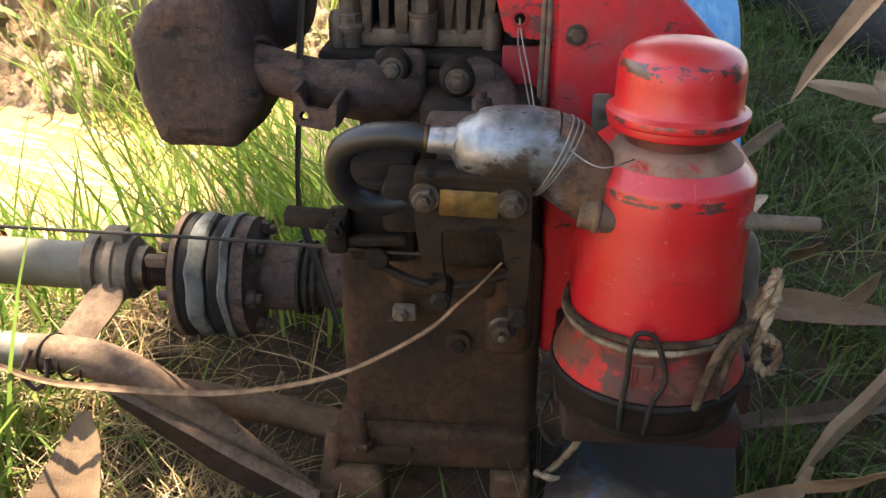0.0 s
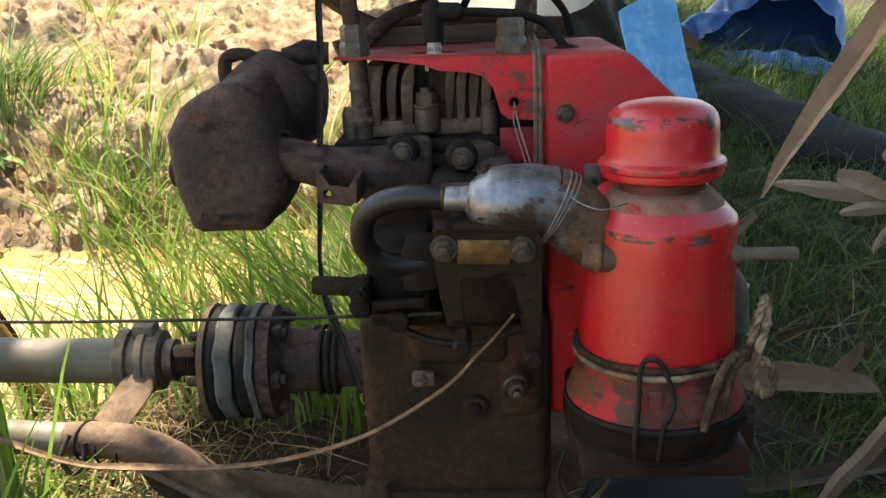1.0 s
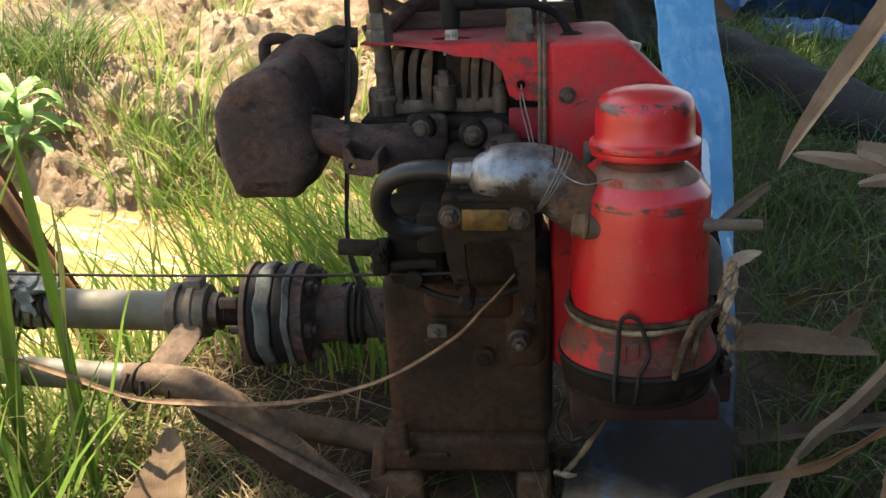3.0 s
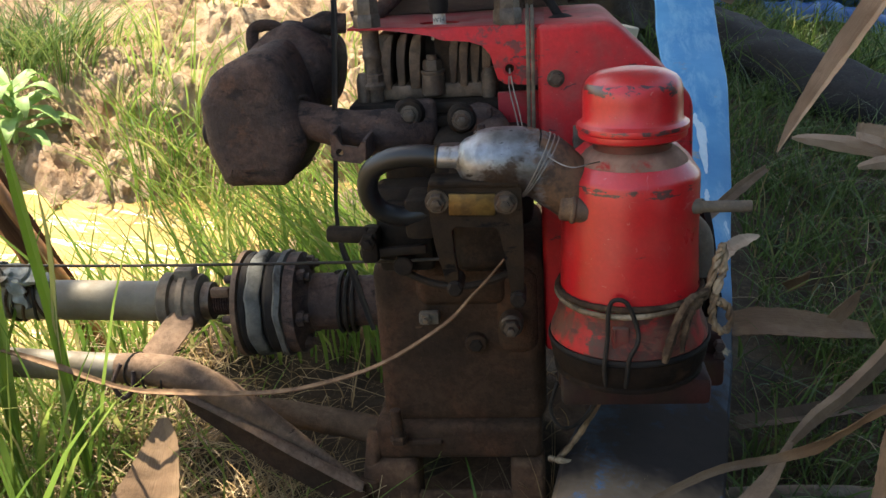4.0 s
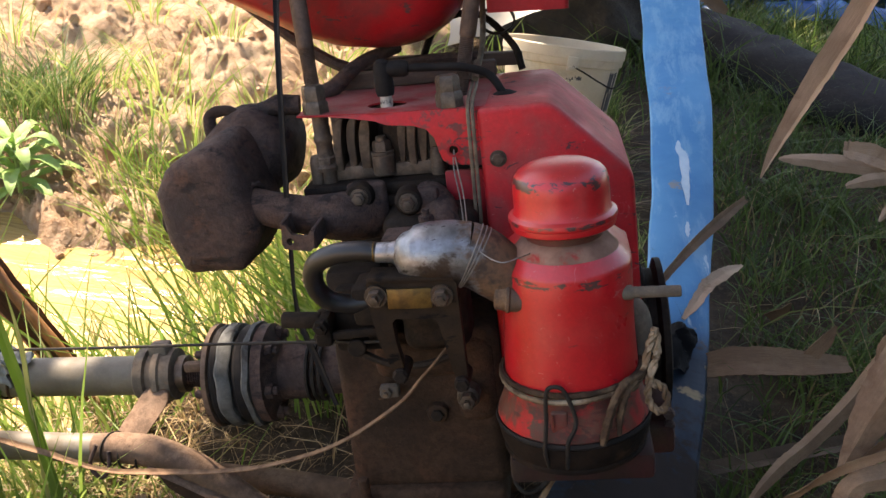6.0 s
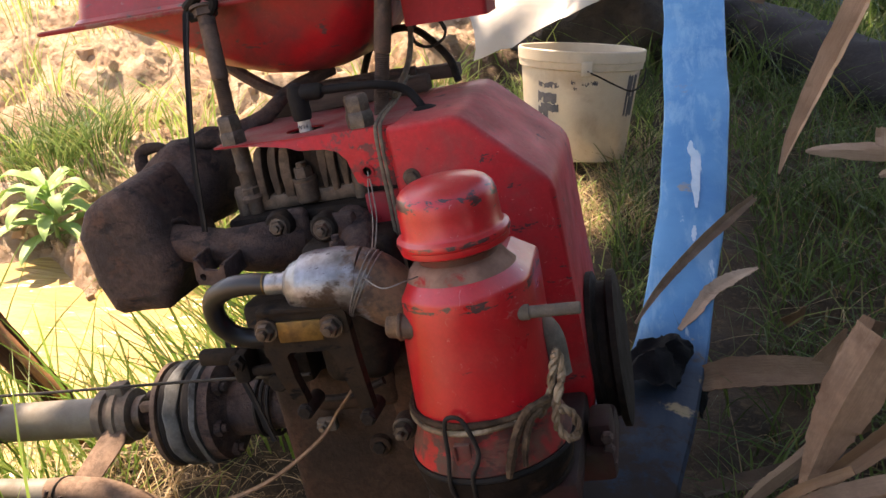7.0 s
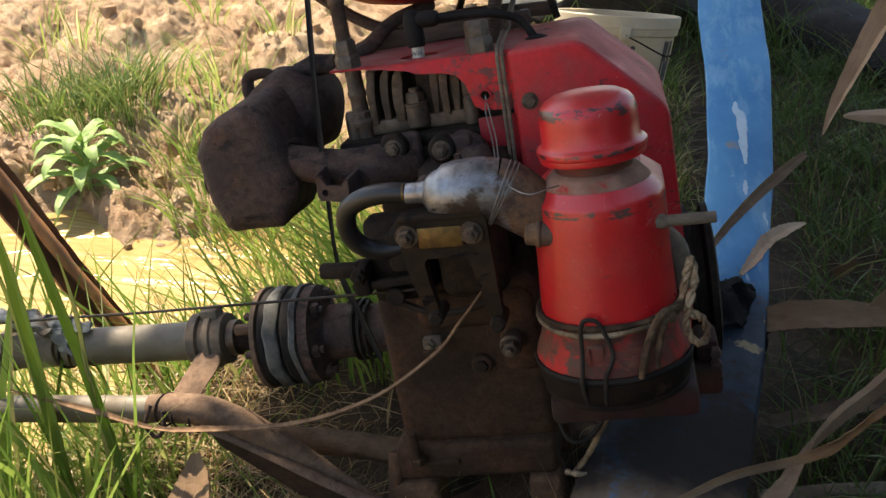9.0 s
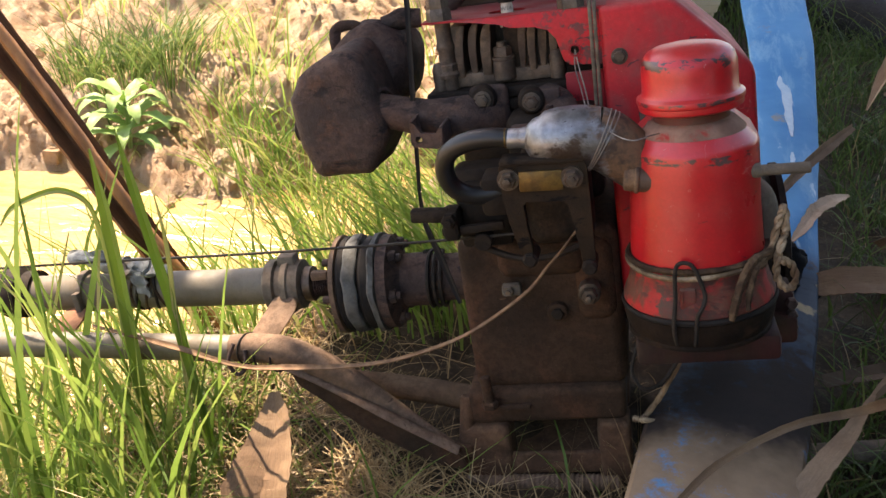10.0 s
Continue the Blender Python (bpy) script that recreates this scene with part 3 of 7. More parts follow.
def tube(pts, radii, seg=12, n=6, flat=(1.0, 1.0), wobble=0.0, seed=0):
    """A tube along a smooth line; radii: one, or one for each point."""
    if not isinstance(radii, (list, tuple)):
        radii = [radii] * len(pts)
    line = curve_points(pts, n)
    rs = [radii[min(i // n, len(radii) - 1)] * (1 - (i % n) / n) + radii[min(i // n + 1, len(radii) - 1)] * (i % n) / n for i in range(len(line))]
    bm = bmesh.new()
    rng = random.Random(seed)
    d = (line[1] - line[0]).normalized()
    side = d.cross(Vector((0, 0, 1)))
    side = side.normalized() if side.length > 0.1 else Vector((1, 0, 0))
    rings = []
    for i, c in enumerate(line):
        t = (line[min(i + 1, len(line) - 1)] - line[max(i - 1, 0)]).normalized()
        side = (side - t * side.dot(t)).normalized()
        up = side.cross(t)
        w = 1 + rng.uniform(-wobble, wobble)
        rings.append([bm.verts.new(c + rs[i] * w * (side * math.cos(a) * flat[0] + up * math.sin(a) * flat[1])) for a in (2 * math.pi * k / seg for k in range(seg))])
    for a, b in zip(rings, rings[1:]):
        for k in range(seg):
            bm.faces.new((a[k], a[(k + 1) % seg], b[(k + 1) % seg], b[k]))
    bm.faces.new(rings[0][::-1])
    bm.faces.new(rings[-1])
    return bm


def prism(poly, y0, y1, bevel=0.004, segs=2, to=lambda a, y, b: (a, y, b)):
    """A slab with an outline in x and z, from y0 to y1."""
    bm = bmesh.new()
    f = [bm.verts.new(to(a, y0, b)) for a, b in poly]
    g = [bm.verts.new(to(a, y1, b)) for a, b in poly]
    bm.faces.new(f)
    bm.faces.new(g[::-1])
    for i in range(len(poly)):
        j = (i + 1) % len(poly)
        bm.faces.new((f[j], f[i], g[i], g[j]))
    if bevel:
        bmesh.ops.bevel(bm, geom=bm.edges[:], offset=bevel, segments=segs, affect="EDGES", profile=0.5)
    return bm


def sheet(outline, holes, thick, to):
    """A plate of that thickness with an outline and holes, in a plane given by to(a, b, depth)."""
    bm = bmesh.new()
    edges = []
    for loop in (outline, *holes):
        v = [bm.verts.new((a, b, 0)) for a, b in loop]
        edges += [bm.edges.new((v[i], v[(i + 1) % len(v)])) for i in range(len(v))]
    bmesh.ops.triangle_fill(bm, use_beauty=True, use_dissolve=False, edges=edges)
    ext = bmesh.ops.extrude_face_region(bm, geom=bm.faces[:])
    for v in (g for g in ext["geom"] if isinstance(g, bmesh.types.BMVert)):
        v.co.z = thick
    for v in bm.verts:
        v.co = to(*v.co)
    return bm


def ring_points(cx, cy, rx, ry, n=20):
    return [(cx + rx * math.cos(2 * math.pi * i / n), cy + ry * math.sin(2 * math.pi * i / n)) for i in range(n)]


def strip(pts, widths, up=(0, 0, 1), fold=0.15, thick=0.0012, n=6, ragged=0.0, seed=0, across=4):
    """A leaf or flat band along a line, folded along its middle."""
    line = curve_points(pts, n)
    rng = random.Random(seed)
    bm = bmesh.new()
    rows = []
    for i, c in enumerate(line):
        f = i / n
        k = min(int(f), len(widths) - 2)
        w = widths[k] * (1 - (f - k)) + widths[k + 1] * (f - k)
        t = (line[min(i + 1, len(line) - 1)] - line[max(i - 1, 0)]).normalized()
        side = t.cross(Vector(up))
        side = side.normalized() if side.length > 0.05 else Vector((1, 0, 0))
        nor = side.cross(t)
        wl, wr = w * (1 + rng.uniform(-ragged, ragged)), w * (1 + rng.uniform(-ragged, ragged))
        row = []
        for s in range(across + 1):
            u = -1 + 2 * s / across
            h = fold * w * abs(u) + rng.uniform(-0.03, 0.03) * w
            row.append((c + side * u * 0.5 * (wl if u < 0 else wr) + nor * h, nor))
        rows.append(row)
    front = [[bm.verts.new(p) for p, _ in row] for row in rows]
    back = [[bm.verts.new(p - q * thick) for p, q in row] for row in rows]
    grain = {}
    for grid in (front, back):
        for i, row in enumerate(grid):
            for s, v in enumerate(row):
                grain[v] = (s / across + seed * 0.37, i / n * 0.25)
    for grid, flip in ((front, False), (back, True)):
        for a, b in zip(grid, grid[1:]):
            for s in range(across):
                q = (a[s], a[s + 1], b[s + 1], b[s])
                bm.faces.new(q[::-1] if flip else q)
    last = len(rows) - 1
    for i in range(last):
        for s in (0, across):
            bm.faces.new((front[i][s], front[i + 1][s], back[i + 1][s], back[i][s]))
    for i in (0, last):
        for s in range(across):
            bm.faces.new((front[i][s], front[i][s + 1], back[i][s + 1], back[i][s]))
    layer = bm.loops.layers.uv.new("grain")
    for f in bm.faces:
        for loop in f.loops:
            loop[layer].uv = grain[loop.vert]
    return bm


def wire_loop(pts, r, n=8, seg=6):
    return tube(pts, r, seg, n)

# ---- ground and water ----
WATER_Z = -0.155


def smooth(a, b, v):
    t = np.clip((v - a) / (b - a), 0, 1)
    return t * t * (3 - 2 * t)


def lumps(x, y, size, seed):
    """Soft random lumps, from -1 to 1, of about that size."""
    rng = np.random.RandomState(seed)
    out = np.zeros_like(x)
    for _ in range(14):
        a, p = rng.uniform(0, 2 * np.pi), rng.uniform(0, 2 * np.pi)
        k = 2 * np.pi / (size * rng.uniform(0.7, 1.9))
        out += np.sin(k * (x * np.cos(a) + y * np.sin(a)) + p)
    return out / 5.5


def channel(x, y):
    """Place along and across the ditch, and how far beyond its near (minus) and far (plus) edge."""
    u = (x + 0.95) * 0.82 + (y - 0.68) * 0.57
    s = -(x + 0.95) * 0.57 + (y - 0.68) * 0.82
    wob = 0.04 * lumps(x, y, 0.35, 5)
    near = np.clip(-0.54 + 0.9 * u, -0.80, 0.06) + wob
    far = 0.24 + 0.29 * smooth(0.14, 0.05, u) + 0.12 * smooth(0.05, -0.25, u) + wob * 0.8
    return u, s, near - s, s - far


def ground_height(x, y):
    x, y = np.asarray(x, float), np.asarray(y, float)
    u, s, before, beyond = channel(x, y)
    flat = 0.012 * np.clip(y, -1, 3) + 0.02 * smooth(0.3, 1.0, x) + 0.010 * lumps(x, y, 0.30, 1) + 0.005 * lumps(x, y, 0.09, 2)
    flat = flat - 0.075 * smooth(-0.16, -0.55, x) * smooth(0.55, -0.1, y)
    near_side = np.minimum(flat, -0.175 + 0.75 * np.clip(before, 0, None) + 0.02 * lumps(x, y, 0.12, 3))
    bank = -0.165 + 0.21 * np.clip(beyond, 0, 1.75) + 0.062 * smooth(0.0, 0.09, beyond)
    bank = bank + smooth(0.0, 0.25, beyond) * (0.050 * lumps(x, y, 0.36, 7) + 0.02 * lumps(x, y, 0.16, 8))
    bank = bank - 0.9 * np.clip(beyond - 1.75 - 0.1 * lumps(x, y, 0.8, 4), 0, None)
    bank = bank - 0.07 * smooth(0.0, 0.08, beyond) * np.exp(-((x + 1.03) ** 2 + (y - 1.11) ** 2) / 0.025)
    bank = np.maximum(bank, -0.45)
    bed = -0.19 + 0 * x
    left = np.where(beyond > 0, bank, np.where(before > 0, near_side, bed))
    f = smooth(-0.45, -0.05, x + 0.10 * lumps(x, y, 0.5, 6) - 0.06 * np.clip(y - 1.0, 0, 3))
    z = left * (1 - f) + flat * f
    far_shore = smooth(26, 32, np.hypot(x, y))
    return z * (1 - far_shore) + far_shore * (0.6 + 0.01 * np.hypot(x, y))


def stretched(lo, hi, core_lo, core_hi, n_core, n_out):
    a = core_lo - np.geomspace(0.02, core_lo - lo, n_out)[::-1]
    c = core_hi + np.geomspace(0.02, hi - core_hi, n_out)
    return np.concatenate([a, np.linspace(core_lo, core_hi, n_core), c])


gx, gy = stretched(-400, 400, -2.4, 1.3, 400, 40), stretched(-400, 400, -0.8, 2.9, 400, 40)
GX, GY = np.meshgrid(gx, gy)
GZ = ground_height(GX, GY)
# broken clods and cracks on the clay, smoother higher up the bank
broken = 0.50 + 0.50 * np.maximum(smooth(0.55, 0.15, channel(GX, GY)[3]), smooth(0.25, 1.0, lumps(GX, GY, 0.45, 31)))
rough_bank = smooth(0.0, 0.10, channel(GX, GY)[3]) * smooth(0.1, -0.35, GX) * smooth(9, 4, np.hypot(GX, GY))
for i, j in zip(*np.nonzero(rough_bank > 0.02)):
    p = Vector((GX[i, j], GY[i, j], 0.0))
    d = noise.voronoi(p * 4.6 + noise.noise_vector(p * 5) * 0.7)[0]
    e = noise.voronoi(p * 15.0 + noise.noise_vector(p * 11) * 0.7)[0]
    GZ[i, j] += rough_bank[i, j] * broken[i, j] * (0.050 * (min(d[1] - d[0], 0.22) - 0.15) + 0.026 * (min(e[1] - e[0], 0.3) - 0.2) + 0.042 * noise.fractal(p * 6, 0.75, 2.2, 6) + 0.032 * noise.fractal(p * 24, 0.45, 2.1, 4))
cols, rows_n = len(gx), len(gy)
idx = np.arange(cols * rows_n).reshape(rows_n, cols)
quads = np.stack([idx[:-1, :-1], idx[:-1, 1:], idx[1:, 1:], idx[1:, :-1]], -1).reshape(-1, 4)
me = bpy.data.meshes.new("ground")
me.from_pydata(np.stack([GX, GY, GZ], -1).reshape(-1, 3).tolist(), [], quads.tolist())
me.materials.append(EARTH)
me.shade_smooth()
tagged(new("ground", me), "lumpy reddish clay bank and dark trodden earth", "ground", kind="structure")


def at_ground(x, y):
    return float(ground_height(np.array([x]), np.array([y]))[0])


me = bpy.data.meshes.new("water")
me.from_pydata([(-40, -40, WATER_Z), (-0.05, -40, WATER_Z), (-0.05, -0.6, WATER_Z), (12, 40, WATER_Z), (-40, 40, WATER_Z)], [], [(0, 1, 2, 3, 4)])
me.materials.append(WATER)
tagged(new("water", me), "yellow muddy water with small ripples", "water", kind="structure")

# ---- the engine, in its own upright frame ----
engine = thing("engine", "small old red petrol engine with rusty oily parts on grass", "engine")

# crankcase
crankcase = part("crankcase", join(
    box((-0.078, 0.108), (0.672, 0.90), (0.262, 0.462), 0.018, 4),
    box((-0.088, 0.102), (0.657, 0.89), (0.2265, 0.270), 0.009, 3),
    box((-0.060, -0.010), (0.650, 0.66), (0.248, 0.255), 0.003, 2),
    box((0.054, 0.102), (0.664, 0.70), (0.350, 0.455), 0.018, 4),
    rod((0.033, 0.664, 0.366), (0.033, 0.70, 0.370), 0.012, 24),
    box((-0.030, 0.070), (0.660, 0.70), (0.412, 0.456), 0.014, 4)), DIRTY, engine, "crankcase caked with dried brown mud")
part("bolt", join(rod((-0.058, 0.649, 0.258), (-0.060, 0.650, 0.296), 0.0065, 12), nut((-0.058, 0.649, 0.256), (0, 0, 1), 0.0105, 0.008)), DIRTY, crankcase, "muddy stud with a nut")
part("oil_plug", join(rod((0.073, 0.640, 0.398), (0.073, 0.66, 0.398), 0.0125, 18), nut((0.073, 0.641, 0.398), (0, -1, 0.1), 0.0095, 0.012, 0.004)), STEEL, crankcase, "oil-stained steel plug")
part("drain_plug", nut((0.033, 0.665, 0.366), (0, -1, 0.1), 0.0075, 0.005), OILY, crankcase)
part("tag", join(box((-0.026, -0.004), (0.652, 0.664), (0.396, 0.410), 0.003), nut((-0.018, 0.654, 0.404), (0, -1, 0), 0.0068, 0.006, 0.003)), CLAMP, crankcase, "small brass-coloured lug with a bolt")

# feet and rail
base_frame = part("base_frame", join(
    box((-0.103, -0.040), (0.648, 0.70), (0.142, 0.2265), 0.008, 3),
    box((0.065, 0.104), (0.648, 0.70), (0.142, 0.2265), 0.008, 3),
    box((-0.09, 0.10), (0.82, 0.90), (0.15, 0.222), 0.006, 2),
    box((-0.05, 0.075), (0.652, 0.664), (0.158, 0.186), 0.004, 2),
    box((-0.05, 0.075), (0.664, 0.80), (0.150, 0.160), 0.003, 2)), FOOT_MUD, engine, "mud-caked cast iron feet")
rib = [(0, 0)]
for i in range(34):
    rib += [(0.0095, i * 0.006 + 0.0005), (0.0112, i * 0.006 + 0.003), (0.0095, i * 0.006 + 0.0055)]
rib += [(0, 0.205)]
part("base_rail", lathe(rib, (-0.116, 0.648, 0.152), (1, 0, -0.03), 14), RUST_ORANGE, engine, "ribbed reinforcing bar, rusted")
part("foot_bolt", join(rod((-0.088, 0.668, 0.262), (-0.096, 0.655, 0.205), 0.009, 14), rod((-0.097, 0.653, 0.206), (-0.099, 0.650, 0.190), 0.013, 16)), FOOT_MUD, engine)

# cylinder block
cylinder_block = part("cylinder_block", join(
    box((-0.060, 0.075), (0.712, 0.89), (0.45, 0.600), 0.010, 3),
    box((-0.098, 0.082), (0.712, 0.895), (0.598, 0.610), 0.003, 2),
    box((-0.094, 0.078), (0.718, 0.89), (0.610, 0.624), 0.004, 2),
    box((0.0, 0.10), (0.66, 0.73), (0.50, 0.60), 0.012, 3),
    box((-0.05, 0.0), (0.66, 0.72), (0.46, 0.535), 0.012, 3)), OILY, engine, "black oily cylinder block")

# cylinder head with upright fins
head_bms = [box((-0.086, 0.066), (0.738, 0.89), (0.624, 0.640), 0.003, 2), box((-0.070, 0.064), (0.790, 0.88), (0.638, 0.690), 0.004, 2)]
for cx in (-0.078, -0.066, 0.057):
    head_bms.append(lathe([(0.0085, 0.622), (0.0085, 0.648), (0.006, 0.655), (0, 0.656)], (cx, 0.738, 0), seg=16))
cylinder_head = part("cylinder_head", join(*head_bms), FIN_METAL, engine, "grimy cast aluminium cylinder head")
for i, (cx, wd) in enumerate(((-0.052, 1.0), (-0.0375, 1.0), (-0.022, 1.35), (0.0185, 0.8), (0.030, 1.0), (0.0415, 0.9), (0.054, 0.9))):
    fin = [(cx - 0.0042 * wd, 0.636), (cx + 0.0040 * wd, 0.636), (cx + 0.0046 * wd, 0.668), (cx + 0.0066, 0.680), (cx + 0.0095, 0.689), (cx + 0.0100, 0.694), (cx + 0.0045, 0.694), (cx - 0.001, 0.688), (cx - 0.0035 * wd, 0.676), (cx - 0.0042 * wd, 0.660)]
    part("fin", prism(fin, 0.735 + 0.004 * (i % 2), 0.86, 0.0016, 2), FIN_METAL, cylinder_head)
part("head_bolt", join(rod((-0.003, 0.737, 0.628), (-0.003, 0.737, 0.652), 0.0125, 18), lathe([(0, 0.652), (0.013, 0.652), (0.013, 0.655), (0, 0.656)], (-0.003, 0.737, 0), seg=20),
                       nut((-0.003, 0.737, 0.655), (0, 0, 1), 0.0105, 0.011), rod((-0.003, 0.737, 0.664), (-0.003, 0.737, 0.671), 0.006, 12)), FIN_METAL, cylinder_head)
part("stud", join(lathe([(0, 0), (0.0135, 0.0), (0.014, 0.004), (0.0115, 0.007), (0.0095, 0.010), (0.0092, 0.030), (0.0105, 0.033), (0.0105, 0.037), (0.0092, 0.040), (0.0092, 0.066), (0, 0.066)], (-0.0675, 0.740, 0.638), seg=20), nut((-0.067, 0.740, 0.646), (0, 0, 1), 0.0120, 0.008)), FIN_METAL, cylinder_head)

# sheet-metal cowl: top plate with the plug hole, front apron, fan housing
cowl = part("cowl", sheet(
    [(-0.088, 0.722), (-0.055, 0.716), (-0.03, 0.713), (0.0, 0.706), (0.116, 0.702), (0.117, 0.906), (-0.06, 0.915), (-0.088, 0.90)],
    [ring_points(0.006, 0.752, 0.0215, 0.018)], 0.0022, lambda a, b, d: (a, b, 0.7015 - 0.03 * (a + 0.09) * 0.6 + d)), RED_DUSTY, engine, "dusty red sheet-metal cowl")
apron = [(-0.055, 0.7020), (0.045, 0.7005), (0.112, 0.6995), (0.114, 0.640), (0.075, 0.6425), (0.0675, 0.648), (0.0645, 0.658), (0.061, 0.672), (0.053, 0.682), (0.040, 0.6865), (0.012, 0.689), (0.0, 0.694), (-0.03, 0.699)]
part("apron", sheet(apron, [ring_points(0.0800, 0.658, 0.0048, 0.0048, 12)], 0.002, lambda a, b, d: (a, 0.7035 - 0.07 * a + d + 0.004 * max(0, (b - 0.694) / 0.008), b)), RED, cowl, "bright red front apron with a wire hole")
part("apron_washer", sheet(ring_points(0.0800, 0.658, 0.0072, 0.0072, 16), [ring_points(0.0800, 0.658, 0.0050, 0.0050, 16)], 0.0012, lambda a, b, d: (a, 0.6955 + d, b)), RED_DUSTY, cowl)
housing = [(0.108, 0.6995), (0.178, 0.7005), (0.187, 0.697), (0.258, 0.6265), (0.2625, 0.614), (0.2635, 0.50), (0.266, 0.40), (0.262, 0.365), (0.245, 0.348), (0.108, 0.345)]
fan_housing = part("fan_housing", prism(housing, 0.690, 0.912, 0.0065, 4), RED, engine, "faded red fan housing with scratched paint")
part("inner_panel", box((0.066, 0.112), (0.712, 0.718), (0.545, 0.632), 0.002), RED_DUSTY, fan_housing)
part("bottom_flange", join(box((0.122, 0.258), (0.522, 0.70), (0.368, 0.396), 0.006, 2), box((0.120, 0.285), (0.60, 0.70), (0.345, 0.376), 0.006, 2), box((0.262, 0.284), (0.615, 0.66), (0.352, 0.398), 0.005, 2)), RED_GRIME_SHADED, fan_housing, "muddy red base flange")
for z in (0.388, 0.375, 0.362):
    part("flange_bolt", nut((0.280, 0.612, z), (0, -1, 0), 0.006, 0.008), RUST, fan_housing)
for x, z in ((0.126, 0.647), (0.150, 0.583)):
    part("housing_bolt", join(lathe([(0, 0), (0.0088, 0), (0.0088, 0.002), (0, 0.002)], (x, 0.6905, z), (0, -1, 0), 20), nut((x, 0.689, z), (0, -1, 0), 0.0066, 0.005)), STEEL, fan_housing, "steel hexagon bolt")
# Added dark panel, hides the bright ground seen through the cowl's gap.
part("gap_blocker", box((0.0, 0.112), (0.742, 0.746), (0.560, 0.6965), 0.001), OILY, cowl)
part("tab", box((0.142, 0.158), (0.684, 0.690), (0.555, 0.60), 0.003), CLAMP, fan_housing)

# pulley beside the housing
pulley = part("pulley", lathe([(0, 0), (0.07, 0), (0.088, 0.003), (0.088, 0.009), (0.076, 0.013), (0.076, 0.022), (0.088, 0.026), (0.088, 0.033), (0.07, 0.036), (0.03, 0.030), (0, 0.030)], (0.262, 0.79, 0.395), (1, 0, 0), 48), OILY, engine, "black grooved starter pulley")

# strap of bark fibre round the cowl
part("strap", join(tube([(0.098, 0.86, 0.725), (0.0985, 0.78, 0.712), (0.0990, 0.712, 0.706), (0.0993, 0.690, 0.690), (0.0983, 0.688, 0.62), (0.0968, 0.686, 0.555)], 0.0020, 8, 6, (1.0, 0.6), 0.06, 1),
                   tube([(0.100, 0.86, 0.725), (0.1033, 0.78, 0.712), (0.1038, 0.712, 0.706), (0.1040, 0.6895, 0.690), (0.1030, 0.6875, 0.62), (0.1012, 0.6855, 0.555)], 0.0020, 8, 6, (1.0, 0.6), 0.06, 2),
                   tube([(0.110, 0.90, 0.80), (0.108, 0.85, 0.745), (0.102, 0.78, 0.716)], 0.0035, 8, 6)), surface("old_band", (0.17, 0.13, 0.085), (0.085, 0.062, 0.042), 70, 0.8, bump=0.4), engine, "flat fibre band tied round the cowl")
for k, dx in ((0, 0.0), (1, 0.004)):
    part("apron_wire", tube([(0.0800, 0.699, 0.658), (0.079 + dx, 0.690, 0.640), (0.086 + dx, 0.66, 0.615), (0.094 + dx * 0.5, 0.60, 0.590), (0.098, 0.56, 0.575)], 0.0007, 5, 6), THIN_WIRE, engine, "thin bright wire")

# spark plug and lead
plug = part("spark_plug", join(lathe([(0, 0.685), (0.010, 0.685), (0.010, 0.694), (0.0072, 0.697), (0.0066, 0.700), (0.0072, 0.702), (0.0066, 0.704), (0.0072, 0.706), (0.0066, 0.709), (0.0068, 0.716), (0, 0.716)], (0.006, 0.752, 0), seg=20)), CERAMIC, engine, "white ceramic spark plug")
text = bpy.data.curves.new("lettering", "FONT")
text.body, text.size, text.extrude, text.align_x = "W14", 0.0062, 0.0003, "CENTER"
text_ob = bpy.data.objects.new("lettering", text)
lettering = new("lettering", bpy.data.meshes.new_from_object(text_ob))
bpy.data.objects.remove(text_ob)
lettering.data.materials.append(DARK_PRINT)
lettering.parent, lettering.matrix_basis = plug, pose(0.006, 0.7448, 0.7035, 90, 0, 0)
part("plug_cap", join(lathe([(0, 0.712), (0.0092, 0.712), (0.0105, 0.718), (0.0105, 0.740), (0.0085, 0.748), (0.004, 0.751), (0, 0.751)], (0.006, 0.752, 0), seg=18),
                      lathe([(0, 0), (0.008, 0), (0.009, 0.004), (0.009, 0.022), (0.007, 0.026), (0, 0.026)], (0.008, 0.752, 0.740), (1, 0, -0.05), 16)), RUBBER, plug)
part("lead", tube([(0.030, 0.752, 0.739), (0.06, 0.755, 0.737), (0.092, 0.760, 0.733), (0.117, 0.770, 0.722), (0.130, 0.768, 0.704), (0.134, 0.767, 0.694)], 0.0046, 10, 6), RUBBER, plug)
part("grommet", lathe([(0.004, 0.0), (0.013, 0.0), (0.013, 0.002), (0.006, 0.005), (0.004, 0.005)], (0.134, 0.767, 0.698), seg=20), RUBBER, plug)

